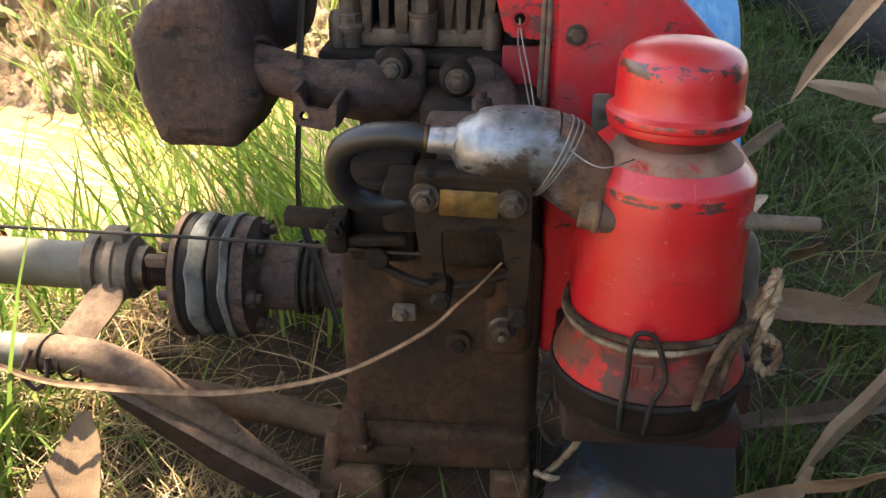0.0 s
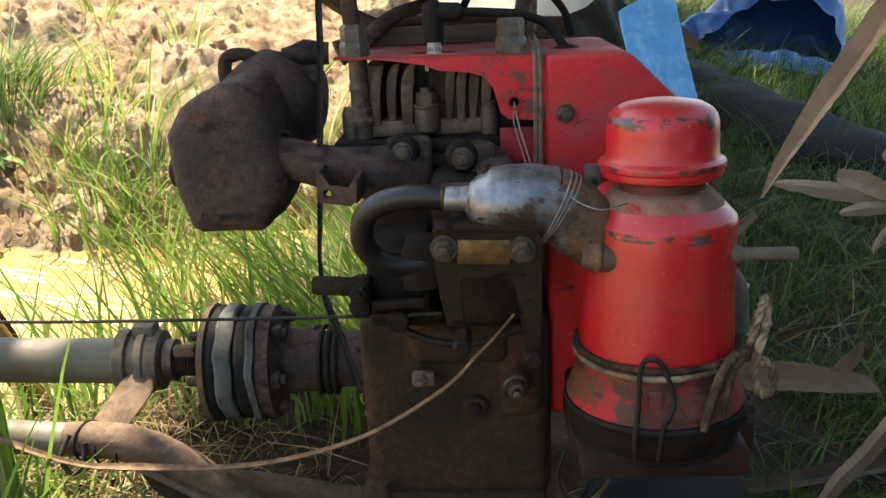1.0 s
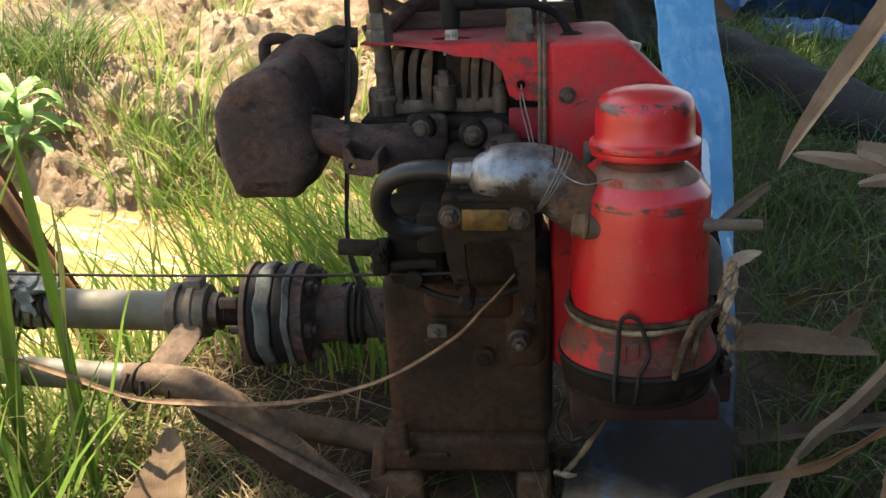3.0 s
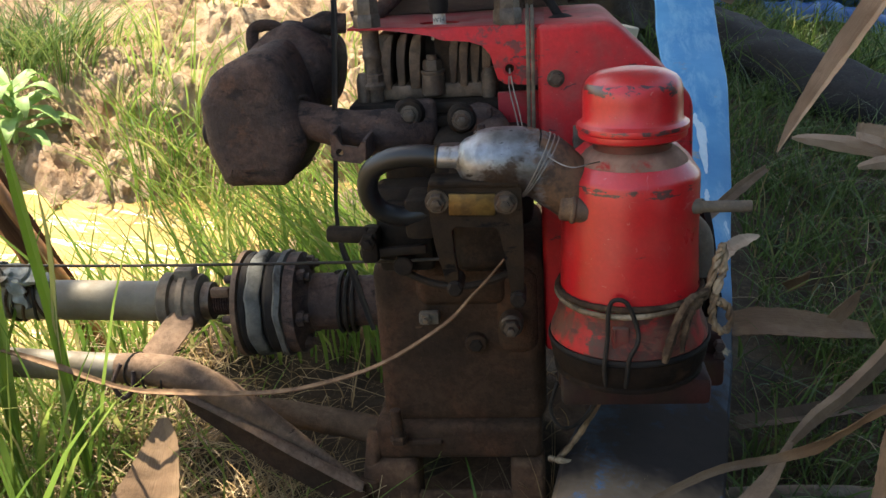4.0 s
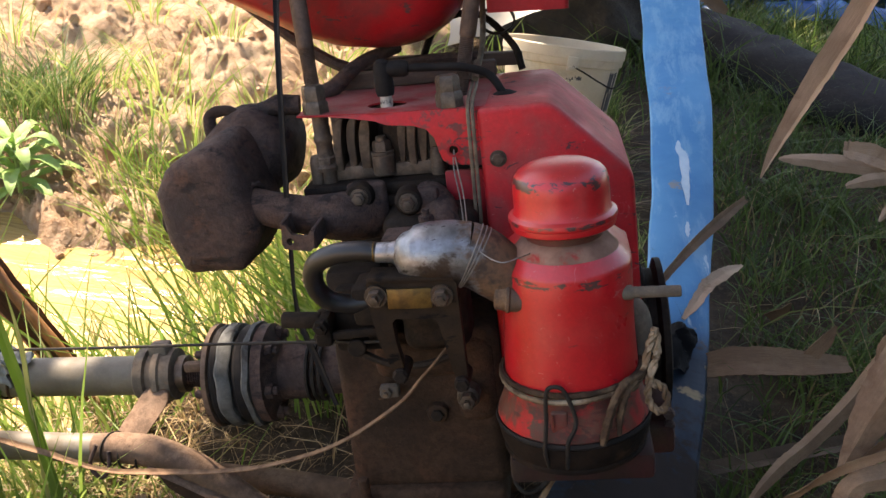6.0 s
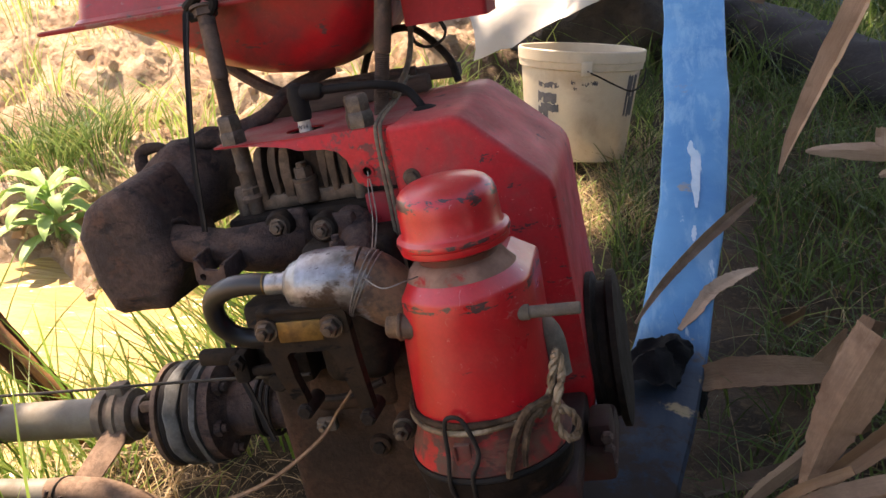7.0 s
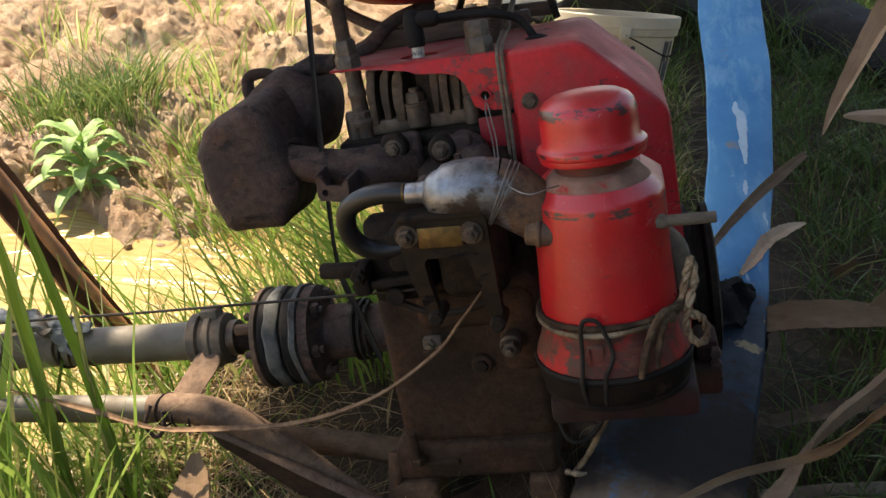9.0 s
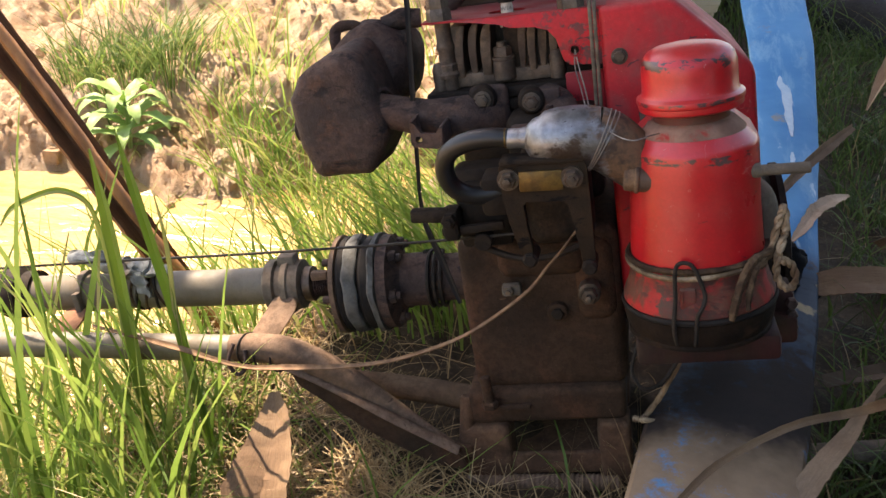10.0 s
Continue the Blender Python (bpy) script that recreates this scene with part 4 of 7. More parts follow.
# nuts and tall studs that carry the tank
for x, y in ((-0.069, 0.734), (0.079, 0.716)):
    part("head_nut", join(nut((x, y, 0.700), (0, 0, 1), 0.0145, 0.017), nut((x, y, 0.717), (0, 0, 1), 0.0128, 0.016)), STEEL, engine, "rusty double hexagon nut")
for a, b in (((-0.069, 0.736, 0.705), (-0.082, 0.778, 0.846)), ((0.083, 0.776, 0.695), (0.116, 0.790, 0.842))):
    a, b = Vector(a), Vector(b)
    thread = []
    L = (b - a).length
    k = 0.0
    while k < L * 0.46:
        thread += [(0.0072, k), (0.0084, k + 0.001)]
        k += 0.002
    post = part("tank_post", lathe([(0, 0)] + thread + [(0.0092, L * 0.47), (0.0092, L - 0.004), (0.011, L - 0.004), (0, L)], a, b - a, 16), POST, engine, "rusty threaded tank post")
    part("post_head", join(nut(b - (b - a).normalized() * 0.012, b - a, 0.0135, 0.010), lathe([(0, 0), (0.016, 0), (0.016, 0.003), (0, 0.003)], b - (b - a).normalized() * 0.004, b - a, 20)), POST, post)

# wooden packing and old iron behind the head
packing = part("packing", box((-0.075, 0.12), (0.862, 0.884), (0.703, 0.722), 0.003, 2), WOOD, engine, "brown wooden packing strip")
part("strip", box((-0.03, 0.15), (0.905, 0.925), (0.712, 0.728), 0.003, 2, pose(0, 0, 0, 0, 3, 0)), WOOD, packing)
part("iron_bar", tube([(-0.06, 0.895, 0.722), (0.03, 0.897, 0.727), (0.10, 0.90, 0.724)], 0.006, 8, 4, wobble=0.06), RUST, packing)
part("throttle_bracket", join(tube([(0.02, 0.93, 0.715), (0.05, 0.93, 0.765), (0.10, 0.92, 0.772), (0.14, 0.90, 0.735), (0.15, 0.89, 0.705)], 0.0045, 8)), OILY, engine)
part("coiled_wire", join(*[tube([(0.125 + 0.02 * math.cos(a + s), 0.89 + 0.004 * s, 0.765 + 0.016 * math.sin(a + s)) for a in np.linspace(0, 5.6, 9)], 0.0014, 5, 4) for s in (0.0, 1.3, 2.1)]), WIRE, engine)

# fuel tank: two pressed shells with a seam flange between them
TANK = Matrix.Translation((-0.255, 0.79, 0.852)) @ pose(0, 0, 0, 0, 2.4, -1.0)
tank = part("fuel_tank", bmesh.new(), RED, engine, "red pressed-steel fuel tank with dull paint")


def shell(levels, n=10):
    """Rounded rectangles (x0, x1, y0, y1, z, corner) stacked into a shell."""
    bm = bmesh.new()
    rings = []
    for x0, x1, y0, y1, z, c in levels:
        ring = []
        for cx, cy, a0 in ((x1 - c, y1 - c, 0), (x0 + c, y1 - c, 90), (x0 + c, y0 + c, 180), (x1 - c, y0 + c, 270)):
            for i in range(n):
                a = radians(a0 + 90 * i / (n - 1))
                ring.append(bm.verts.new(TANK @ Vector((cx + c * math.cos(a), cy + c * math.sin(a), z))))
        rings.append(ring)
    for a, b in zip(rings, rings[1:]):
        for i in range(len(a)):
            j = (i + 1) % len(a)
            bm.faces.new((a[i], a[j], b[j], b[i]))
    bm.faces.new(rings[0][::-1])
    bm.faces.new(rings[-1])
    return bm


part("upper_shell", shell([(0.0, 0.530, 0.0, 0.265, 0.001, 0.022), (0.0, 0.530, 0.0, 0.265, 0.004, 0.022), (0.004, 0.526, 0.004, 0.261, 0.008, 0.022), (0.008, 0.517, 0.008, 0.257, 0.030, 0.022),
                           (0.0145, 0.500, 0.0125, 0.252, 0.0515, 0.020), (0.0165, 0.497, 0.0150, 0.250, 0.0535, 0.020), (0.0200, 0.493, 0.0200, 0.246, 0.0550, 0.020), (0.050, 0.474, 0.066, 0.204, 0.0715, 0.026), (0.056, 0.470, 0.074, 0.198, 0.0730, 0.026), (0.11, 0.44, 0.10, 0.17, 0.0755, 0.03)]), RED_TANK, tank, "", 14)
part("seam_flange", shell([(-0.040, 0.550, -0.010, 0.275, -0.003, 0.02), (-0.042, 0.552, -0.011, 0.276, -0.0015, 0.02), (-0.042, 0.552, -0.011, 0.276, 0.0005, 0.02), (-0.040, 0.550, -0.010, 0.275, 0.002, 0.02)]), SEAM_DUST, tank, "folded seam flange with dust along it")
part("lower_shell", shell([(0.03, 0.36, 0.010, 0.25, -0.002, 0.03), (0.06, 0.356, 0.014, 0.245, -0.018, 0.04), (0.105, 0.345, 0.022, 0.235, -0.045, 0.05), (0.145, 0.325, 0.035, 0.222, -0.070, 0.05), (0.185, 0.300, 0.055, 0.20, -0.086, 0.045), (0.215, 0.28, 0.08, 0.17, -0.092, 0.03)]), RED_TANK, tank)
part("rear_bracket", join(shell([(0.375, 0.468, 0.03, 0.10, -0.002, 0.006), (0.376, 0.466, 0.032, 0.098, -0.055, 0.006)]), shell([(0.36, 0.515, 0.004, 0.12, -0.003, 0.006), (0.36, 0.513, 0.005, 0.12, -0.016, 0.006)])), RED_DUSTY, tank)

part("filler_neck", lathe([(0.030, 0.070), (0.030, 0.090), (0.0, 0.090)], TANK @ Vector((0.300, 0.135, 0)), (0.04, 0, 1), 28), OILY, tank)
cap_prof = [(0, 0.088), (0.040, 0.088)]
part("filler_cap", lathe(cap_prof + [(0.0425, 0.090), (0.0425, 0.100), (0.040, 0.104), (0.030, 0.106), (0.028, 0.109), (0.0, 0.110)], TANK @ Vector((0.300, 0.135, 0)), (0.04, 0, 1), 36), BRIGHT, tank, "worn metal filler cap")
part("tank_handle", tube([(0.262, 0.842, 0.888), (0.280, 0.845, 0.893), (0.298, 0.85, 0.868), (0.309, 0.85, 0.845), (0.304, 0.85, 0.828), (0.285, 0.845, 0.826)], 0.0055, 10, 6), PALE_RUST, tank, "pale rusty bar handle")
strap = part("tank_strap", join(
    strip([(0.02, 0.80, 0.931), (-0.012, 0.789, 0.918), (-0.045, 0.780, 0.893), (-0.072, 0.778, 0.868), (-0.095, 0.775, 0.850), (-0.100, 0.772, 0.835)], [0.006, 0.010, 0.013, 0.015, 0.013, 0.009], (0, -1, 0.3), 0.1, 0.002, 6, 0.2, 3),
    tube([(-0.100, 0.772, 0.848), (-0.080, 0.768, 0.857), (-0.066, 0.770, 0.850), (-0.075, 0.772, 0.838), (-0.098, 0.774, 0.836)], 0.005, 8, 6),
    tube([(0.02, 0.80, 0.931), (0.0, 0.795, 0.933), (-0.016, 0.79, 0.935)], 0.003, 6, 4)), RUBBER, engine, "black inner-tube strip tied over the tank")
part("hanging_strap", strip([(-0.099, 0.768, 0.842), (-0.098, 0.735, 0.79), (-0.094, 0.690, 0.712), (-0.098, 0.676, 0.64), (-0.103, 0.670, 0.57), (-0.107, 0.668, 0.52), (-0.104, 0.664, 0.485), (-0.090, 0.655, 0.445), (-0.074, 0.645, 0.395)],
                             [0.007, 0.006, 0.006, 0.0058, 0.0045, 0.004, 0.006, 0.007, 0.005], (0, -1, 0), 0.2, 0.002, 6, 0.1, 5), RUBBER, strap)

# muffler: a dented front drum welded to a rear one
def dented(bm, amount, size, seed):
    for v in bm.verts:
        v.co += v.co.normalized() * 0 + Vector(noise.noise_vector(v.co / size + Vector((seed, 0, 0)))) * amount
    return bm


drum = [(-0.236, 0.646), (-0.234, 0.590), (-0.222, 0.560), (-0.212, 0.555), (-0.158, 0.554), (-0.150, 0.558), (-0.134, 0.582), (-0.130, 0.60), (-0.136, 0.650), (-0.150, 0.686), (-0.168, 0.696), (-0.196, 0.686), (-0.222, 0.668)]
drum_bm = prism(drum, 0.652, 0.775, 0.0, 1)
bmesh.ops.bevel(drum_bm, geom=[e for e in drum_bm.edges if abs(e.verts[0].co.y - e.verts[1].co.y) < 1e-4], offset=0.020, segments=4, affect="EDGES", profile=0.5)
bmesh.ops.bevel(drum_bm, geom=[e for e in drum_bm.edges if abs(e.verts[0].co.y - e.verts[1].co.y) > 0.03], offset=0.010, segments=3, affect="EDGES", profile=0.5)
bmesh.ops.subdivide_edges(drum_bm, edges=[e for e in drum_bm.edges if e.calc_length() > 0.02], cuts=3, use_grid_fill=True)
muffler = part("muffler", dented(drum_bm, 0.0028, 0.035, 4), RUST, engine, "big rusty sheet-iron muffler", 60)
part("rear_drum", dented(lathe([(0, -0.03), (0.034, -0.03), (0.046, -0.020), (0.052, -0.006), (0.0530, 0.02), (0.0525, 0.05), (0.049, 0.068), (0.034, 0.080), (0, 0.082)], (-0.167, 0.775, 0.654), (0.06, 1, 0.04), 40), 0.006, 0.045, 3), RUST, muffler)
part("end_cap", dented(tube([(-0.150, 0.79, 0.700), (-0.128, 0.795, 0.704), (-0.105, 0.80, 0.703)], [0.010, 0.013, 0.011], 12, 5), 0.002, 0.02, 6), RUST, muffler)
part("lifting_loop", tube([(-0.205, 0.772, 0.670), (-0.2065, 0.774, 0.694), (-0.203, 0.776, 0.7045), (-0.191, 0.778, 0.7075), (-0.179, 0.780, 0.7045), (-0.175, 0.781, 0.694), (-0.173, 0.781, 0.672)], 0.0062, 10, 6, (1.25, 0.62), 0.05, 2), RUST, muffler)
part("tail_pipe", tube([(-0.10, 0.83, 0.700), (-0.072, 0.84, 0.712), (-0.04, 0.86, 0.735), (0.0, 0.90, 0.745)], [0.014, 0.010, 0.008, 0.008], 10, 6), RUST, muffler)
part("weld_bead", dented(tube([(-0.1505, 0.667, 0.622), (-0.146, 0.668, 0.634), (-0.139, 0.678, 0.641), (-0.134, 0.692, 0.640), (-0.132, 0.702, 0.632)], 0.0035, 8, 6, wobble=0.25, seed=5), 0.0015, 0.008, 2), RUST, muffler)
part("end_nut", lathe([(0, 0), (0.014, 0), (0.014, 0.008), (0.008, 0.011), (0, 0.012)], (-0.234, 0.69, 0.607), (-1, 0, 0), 14), RUST, muffler)
exhaust = part("exhaust_pipe", join(tube([(-0.150, 0.686, 0.622), (-0.115, 0.682, 0.613), (-0.085, 0.682, 0.605), (-0.05, 0.690, 0.598), (-0.022, 0.715, 0.592)], [0.019, 0.0195, 0.021, 0.026, 0.028], 18, 6, wobble=0.02),
                                    box((-0.042, 0.002), (0.700, 0.716), (0.565, 0.630), 0.008, 3)), RUST, engine, "rusty exhaust elbow")
part("square_lug", sheet([(-0.094, 0.587), (-0.066, 0.584), (-0.061, 0.589), (-0.059, 0.6055), (-0.063, 0.6065), (-0.068, 0.600), (-0.084, 0.602), (-0.090, 0.612), (-0.094, 0.613), (-0.0965, 0.592)], [ring_points(-0.087, 0.595, 0.0038, 0.0038, 12)], 0.006, lambda a, b, d: (a, 0.625 + d - 0.2 * (a + 0.09), b)), RUST, exhaust)
part("lug_side", box((-0.0962, -0.0915), (0.628, 0.672), (0.589, 0.615), 0.002), RUST, exhaust)
part("lug_side", box((-0.0635, -0.0588), (0.622, 0.668), (0.586, 0.6075), 0.002), RUST, exhaust)
for x, y, z, r in ((-0.025, 0.690, 0.617, 0.016), (0.031, 0.668, 0.614, 0.015)):
    boss = part("port_boss", lathe([(0, -0.02), (r, -0.02), (r, 0.0), (r * 0.8, 0.006), (0, 0.006)], (x, y + 0.004, z), (0.1, -1, 0.1), 20), OILY, engine)
    part("port_bolt", join(lathe([(0, 0), (0.0098, 0), (0.0098, 0.002), (0, 0.002)], (x, y - 0.002, z), (0.1, -1, 0.1), 18), nut((x, y - 0.003, z), (0.1, -1, 0.1), 0.0078, 0.007, 0.004)), STEEL, boss)

# intake: manifold, carburettor, elbow and hose
intake = part("intake_manifold", join(tube([(0.045, 0.72, 0.600), (0.058, 0.69, 0.598), (0.066, 0.65, 0.585), (0.066, 0.60, 0.575)], [0.022, 0.020, 0.019, 0.02], 16),
                                      box((0.024, 0.062), (0.672, 0.690), (0.585, 0.625), 0.006, 2), box((0.010, 0.085), (0.60, 0.64), (0.585, 0.598), 0.004, 2)), RUST, engine, "rusty intake manifold")
part("manifold_nut", join(nut((0.052, 0.640, 0.596), (0, 0, 1), 0.008, 0.012), rod((0.052, 0.640, 0.606), (0.052, 0.640, 0.614), 0.004, 10)), RUST, intake)
carb = part("carburettor", join(box((0.018, 0.088), (0.605, 0.66), (0.47, 0.582), 0.016, 4),
                                box((-0.02, 0.01), (0.57, 0.62), (0.52, 0.56), 0.006, 2)), OILY, engine, "black greasy carburettor")
bracket = part("carburettor_bracket", sheet(
    [(0.0105, 0.5845), (0.0125, 0.5875), (0.0885, 0.5845), (0.0915, 0.581), (0.0920, 0.545), (0.0915, 0.515), (0.0905, 0.480), (0.0865, 0.470), (0.0800, 0.474), (0.0765, 0.500), (0.0735, 0.528), (0.0715, 0.542),
     (0.0680, 0.5475), (0.0330, 0.5495), (0.0295, 0.546), (0.0300, 0.524), (0.0320, 0.500), (0.0310, 0.484), (0.0255, 0.482), (0.0195, 0.500), (0.0140, 0.530), (0.0110, 0.555)],
    [], 0.012, lambda a, b, d: (a, 0.518 + d + 0.25 * max(0.0, 0.535 - b), b)), BRACKET, engine, "dark oily cast iron bracket with two legs")
part("top_lip", box((0.0115, 0.0905), (0.5155, 0.545), (0.5845, 0.5905), 0.0025, 2, pose(0, 0, 0, 0, 2.0, 0)), BRACKET, bracket)
for k, (x, z) in enumerate(((0.0285, 0.488), (0.0850, 0.476))):
    part("leg_end", join(rod((x, 0.524, z), (x, 0.56, z - 0.002), 0.0075, 14), nut((x, 0.527, z), (0, -1, 0), 0.0068, 0.005)), OILY, bracket)
part("name_plate", box((0.0285, 0.0690), (0.5145, 0.5175), (0.5600, 0.5795), 0.001, 2, pose(0, 0, 0, 0, 2.0, 0)), BRASS, bracket, "oily brass plate with worn lettering")
for x, z in ((0.0185, 0.5735), (0.0775, 0.5705)):
    part("bracket_bolt", join(lathe([(0, 0), (0.0105, 0), (0.0105, 0.0025), (0, 0.0025)], (x, 0.517, z), (0, -1, 0), 20), nut((x, 0.515, z), (0, -1, 0), 0.0082, 0.0075, 0.0042)), STEEL, bracket, "greasy steel nut on a stud")
elbow = part("intake_elbow", join(
    lathe([(0, 0), (0.0085, 0.0), (0.0095, 0.002), (0.0095, 0.016), (0.0105, 0.018), (0.0105, 0.024), (0, 0.024)], (0.017, 0.540, 0.607), (1, 0, -0.06), 18),
    tube([(0.037, 0.540, 0.606), (0.043, 0.540, 0.605), (0.052, 0.540, 0.603), (0.067, 0.541, 0.602), (0.086, 0.542, 0.601), (0.103, 0.543, 0.598)], [0.0115, 0.019, 0.0255, 0.0288, 0.0298, 0.0296], 28, 6)), ELBOW, engine, "worn silver cast elbow of the air intake")
part("elbow_end", tube([(0.099, 0.543, 0.599), (0.112, 0.544, 0.593), (0.124, 0.546, 0.582), (0.137, 0.549, 0.569), (0.150, 0.552, 0.556)], [0.0296, 0.0292, 0.0280, 0.026, 0.024], 28, 6), ELBOW, elbow, "rust-stained outlet")
part("boss", join(rod((0.124, 0.526, 0.562), (0.150, 0.524, 0.558), 0.0115, 18), rod((0.133, 0.525, 0.5605), (0.138, 0.525, 0.5598), 0.0132, 18)), ELBOW_RUST, elbow)
for k in range(3):
    part("wire_turn", tube([Vector((0.104 + 0.0022 * k, 0.5435, 0.5965 - 0.0012 * k)) + 0.0303 * (Vector((0, 1, 0)) * math.cos(a) + Vector((0.45 + 0.06 * k, 0, 0.87)).normalized() * math.sin(a)) for a in np.linspace(0, 6.28, 18)], 0.0007, 5, 3), THIN_WIRE, elbow)
part("tie_wire", tube([(0.106, 0.528, 0.617), (0.120, 0.515, 0.606), (0.135, 0.505, 0.602), (0.150, 0.512, 0.603), (0.16, 0.53, 0.60)], 0.0006, 5, 6), THIN_WIRE, elbow)
part("breather_hose", tube([(0.020, 0.540, 0.607), (0.002, 0.541, 0.609), (-0.022, 0.545, 0.606), (-0.043, 0.553, 0.594), (-0.050, 0.562, 0.572), (-0.042, 0.570, 0.552), (-0.022, 0.576, 0.543), (0.004, 0.580, 0.545)], 0.0097, 14, 8), HOSE_BLACK, engine, "bent black rubber breather hose")
part("hose_ring", lathe([(0.0086, 0), (0.0098, 0.0005), (0.0098, 0.002), (0.0086, 0.0025)], (0.0165, 0.540, 0.6075), (1, 0, -0.05), 18), BRASS, engine)

# governor arm and clutter on the cylinder's side
part("governor_arm", join(box((-0.103, -0.062), (0.596, 0.610), (0.510, 0.525), 0.003, 2, pose(0, 0, 0, 0, 4, 0)), box((-0.072, -0.005), (0.600, 0.608), (0.494, 0.503), 0.002, 2, pose(0, 0, 0, 0, -3, 0)),
                          box((-0.070, -0.052), (0.595, 0.625), (0.488, 0.522), 0.005, 2), nut((-0.061, 0.596, 0.512), (0, -1, 0), 0.0085, 0.007, 0.004)), OILY, engine, "greasy governor arm")
part("linkage", join(box((-0.058, 0.0), (0.622, 0.66), (0.468, 0.560), 0.008, 2), box((-0.046, -0.006), (0.606, 0.63), (0.528, 0.546), 0.004, 2), rod((-0.030, 0.602, 0.482), (-0.030, 0.63, 0.482), 0.010, 16), nut((-0.012, 0.610, 0.520), (0, -1, 0), 0.009, 0.007, 0.004)), OILY, engine)
part("drip_pipe", tube([(-0.04, 0.62, 0.475), (0.0, 0.606, 0.462), (0.04, 0.60, 0.462), (0.08, 0.60, 0.475)], 0.004, 8), OILY, engine)
part("tank_stay", tube([(-0.30, 0.98, 0.90), (-0.18, 0.94, 0.80), (-0.09, 0.91, 0.735), (-0.02, 0.90, 0.71)], 0.008, 8), RUST, engine, "rusty stay rod")

# coupling on the drive shaft, axis along x
CY, CZ = 0.752, 0.386
coupling = part("coupling", join(
    lathe([(0, 0), (0.052, 0), (0.0635, 0.002), (0.0635, 0.008), (0.05, 0.010), (0, 0.010)], (-0.250, CY, CZ), (1, 0, 0), 40)), RUST_ORANGE, engine, "rusted flange of the shaft coupling")
part("rubber_ring", lathe([(0, 0.010), (0.060, 0.010), (0.062, 0.014), (0.061, 0.018), (0.058, 0.020), (0, 0.020)], (-0.250, CY, CZ), (1, 0, 0), 40), RUBBER, coupling)
part("grey_ring", dented(lathe([(0, 0.020), (0.062, 0.020), (0.064, 0.023), (0.063, 0.034), (0.061, 0.036), (0, 0.036)], (-0.250, CY, CZ), (1, 0, 0), 40), 0.0035, 0.025, 2), DISC_GREY, coupling, "grey fibre disc")
part("rubber_ring", lathe([(0, 0.036), (0.055, 0.036), (0.060, 0.042), (0.058, 0.052), (0, 0.052)], (-0.250, CY, CZ), (1, 0, 0), 40), RUBBER, coupling)
part("pale_ring", dented(lathe([(0, 0.052), (0.062, 0.052), (0.064, 0.054), (0.063, 0.060), (0, 0.061)], (-0.250, CY, CZ), (1, 0, 0), 40), 0.003, 0.025, 5), DISC_GREY, coupling)
part("hub", lathe([(0, 0.061), (0.060, 0.061), (0.060, 0.074), (0.040, 0.080), (0.034, 0.086), (0.034, 0.12), (0.030, 0.122), (0.030, 0.19), (0, 0.19)], (-0.250, CY, CZ), (1, 0, 0), 36), RUST, coupling, "dusty brown hub")
for k in range(6):
    a = 0.5 + k * math.pi / 3
    part("coupling_bolt", join(rod((-0.262, CY + 0.047 * math.sin(a), CZ + 0.047 * math.cos(a)), (-0.160, CY + 0.047 * math.sin(a), CZ + 0.047 * math.cos(a)), 0.005, 10), nut((-0.176, CY + 0.047 * math.sin(a), CZ + 0.047 * math.cos(a)), (1, 0, 0), 0.0095, 0.010)), RUST, coupling)
part("hub_wire", tube([(-0.135 + 0.0009 * i, CY + 0.036 * math.sin(i * 0.7), CZ + 0.036 * math.cos(i * 0.7)) for i in range(28)], 0.0025, 6, 3), WIRE, coupling)

# ---- drive shaft tube and its carrying frame ----
shaft = thing("drive_shaft", "grey drive shaft tube with rusty clamps, bolted to the engine", "pump shaft")
SH0, SH1 = Vector((-0.330, CY, 0.390)), Vector((-1.55, CY - 0.01, 0.440))
part("tube", join(rod(SH0, SH1, 0.0245, 28)), GALV, shaft, "weathered grey steel tube")
part("clamp", join(lathe([(0.02, 0), (0.031, 0.0), (0.034, 0.003), (0.034, 0.014), (0.029, 0.016), (0.029, 0.024), (0.036, 0.026), (0.037, 0.034), (0.034, 0.036), (0.032, 0.048), (0.02, 0.05)], (-0.350, CY, 0.392), (1, 0, -0.03), 28),
                     box((-0.330, -0.306), (CY - 0.012, CY + 0.012), (0.418, 0.434), 0.004, 2)), CLAMP, shaft, "dirty two-part clamp")
part("collar", lathe([(0.010, 0), (0.020, 0.0), (0.023, 0.002), (0.023, 0.012), (0.019, 0.014), (0.010, 0.014)], (-0.300, CY, 0.390), (1, 0, 0), 24), STEEL, shaft)
part("thread", lathe([(0, 0)] + [(0.0145 + 0.0025 * (i % 2), 0.0015 * i) for i in range(18)] + [(0, 0.027)], (-0.288, CY, 0.389), (1, 0, 0), 20), RUST, shaft)
part("lock_nut", join(nut((-0.264, CY, 0.388), (1, 0, 0), 0.017, 0.013), rod((-0.30, CY, 0.388), (-0.245, CY, 0.387), 0.010, 14), box((-0.285, -0.262), (CY - 0.02, CY - 0.008), (0.40, 0.412), 0.003)), RUST_ORANGE, shaft)
part("far_collar", join(lathe([(0.02, 0), (0.034, 0), (0.036, 0.004), (0.036, 0.030), (0.030, 0.034), (0.030, 0.05), (0.02, 0.05)], (-0.742, CY, 0.408), (1, 0, -0.03), 24)), OILY, shaft, "oily black collar")
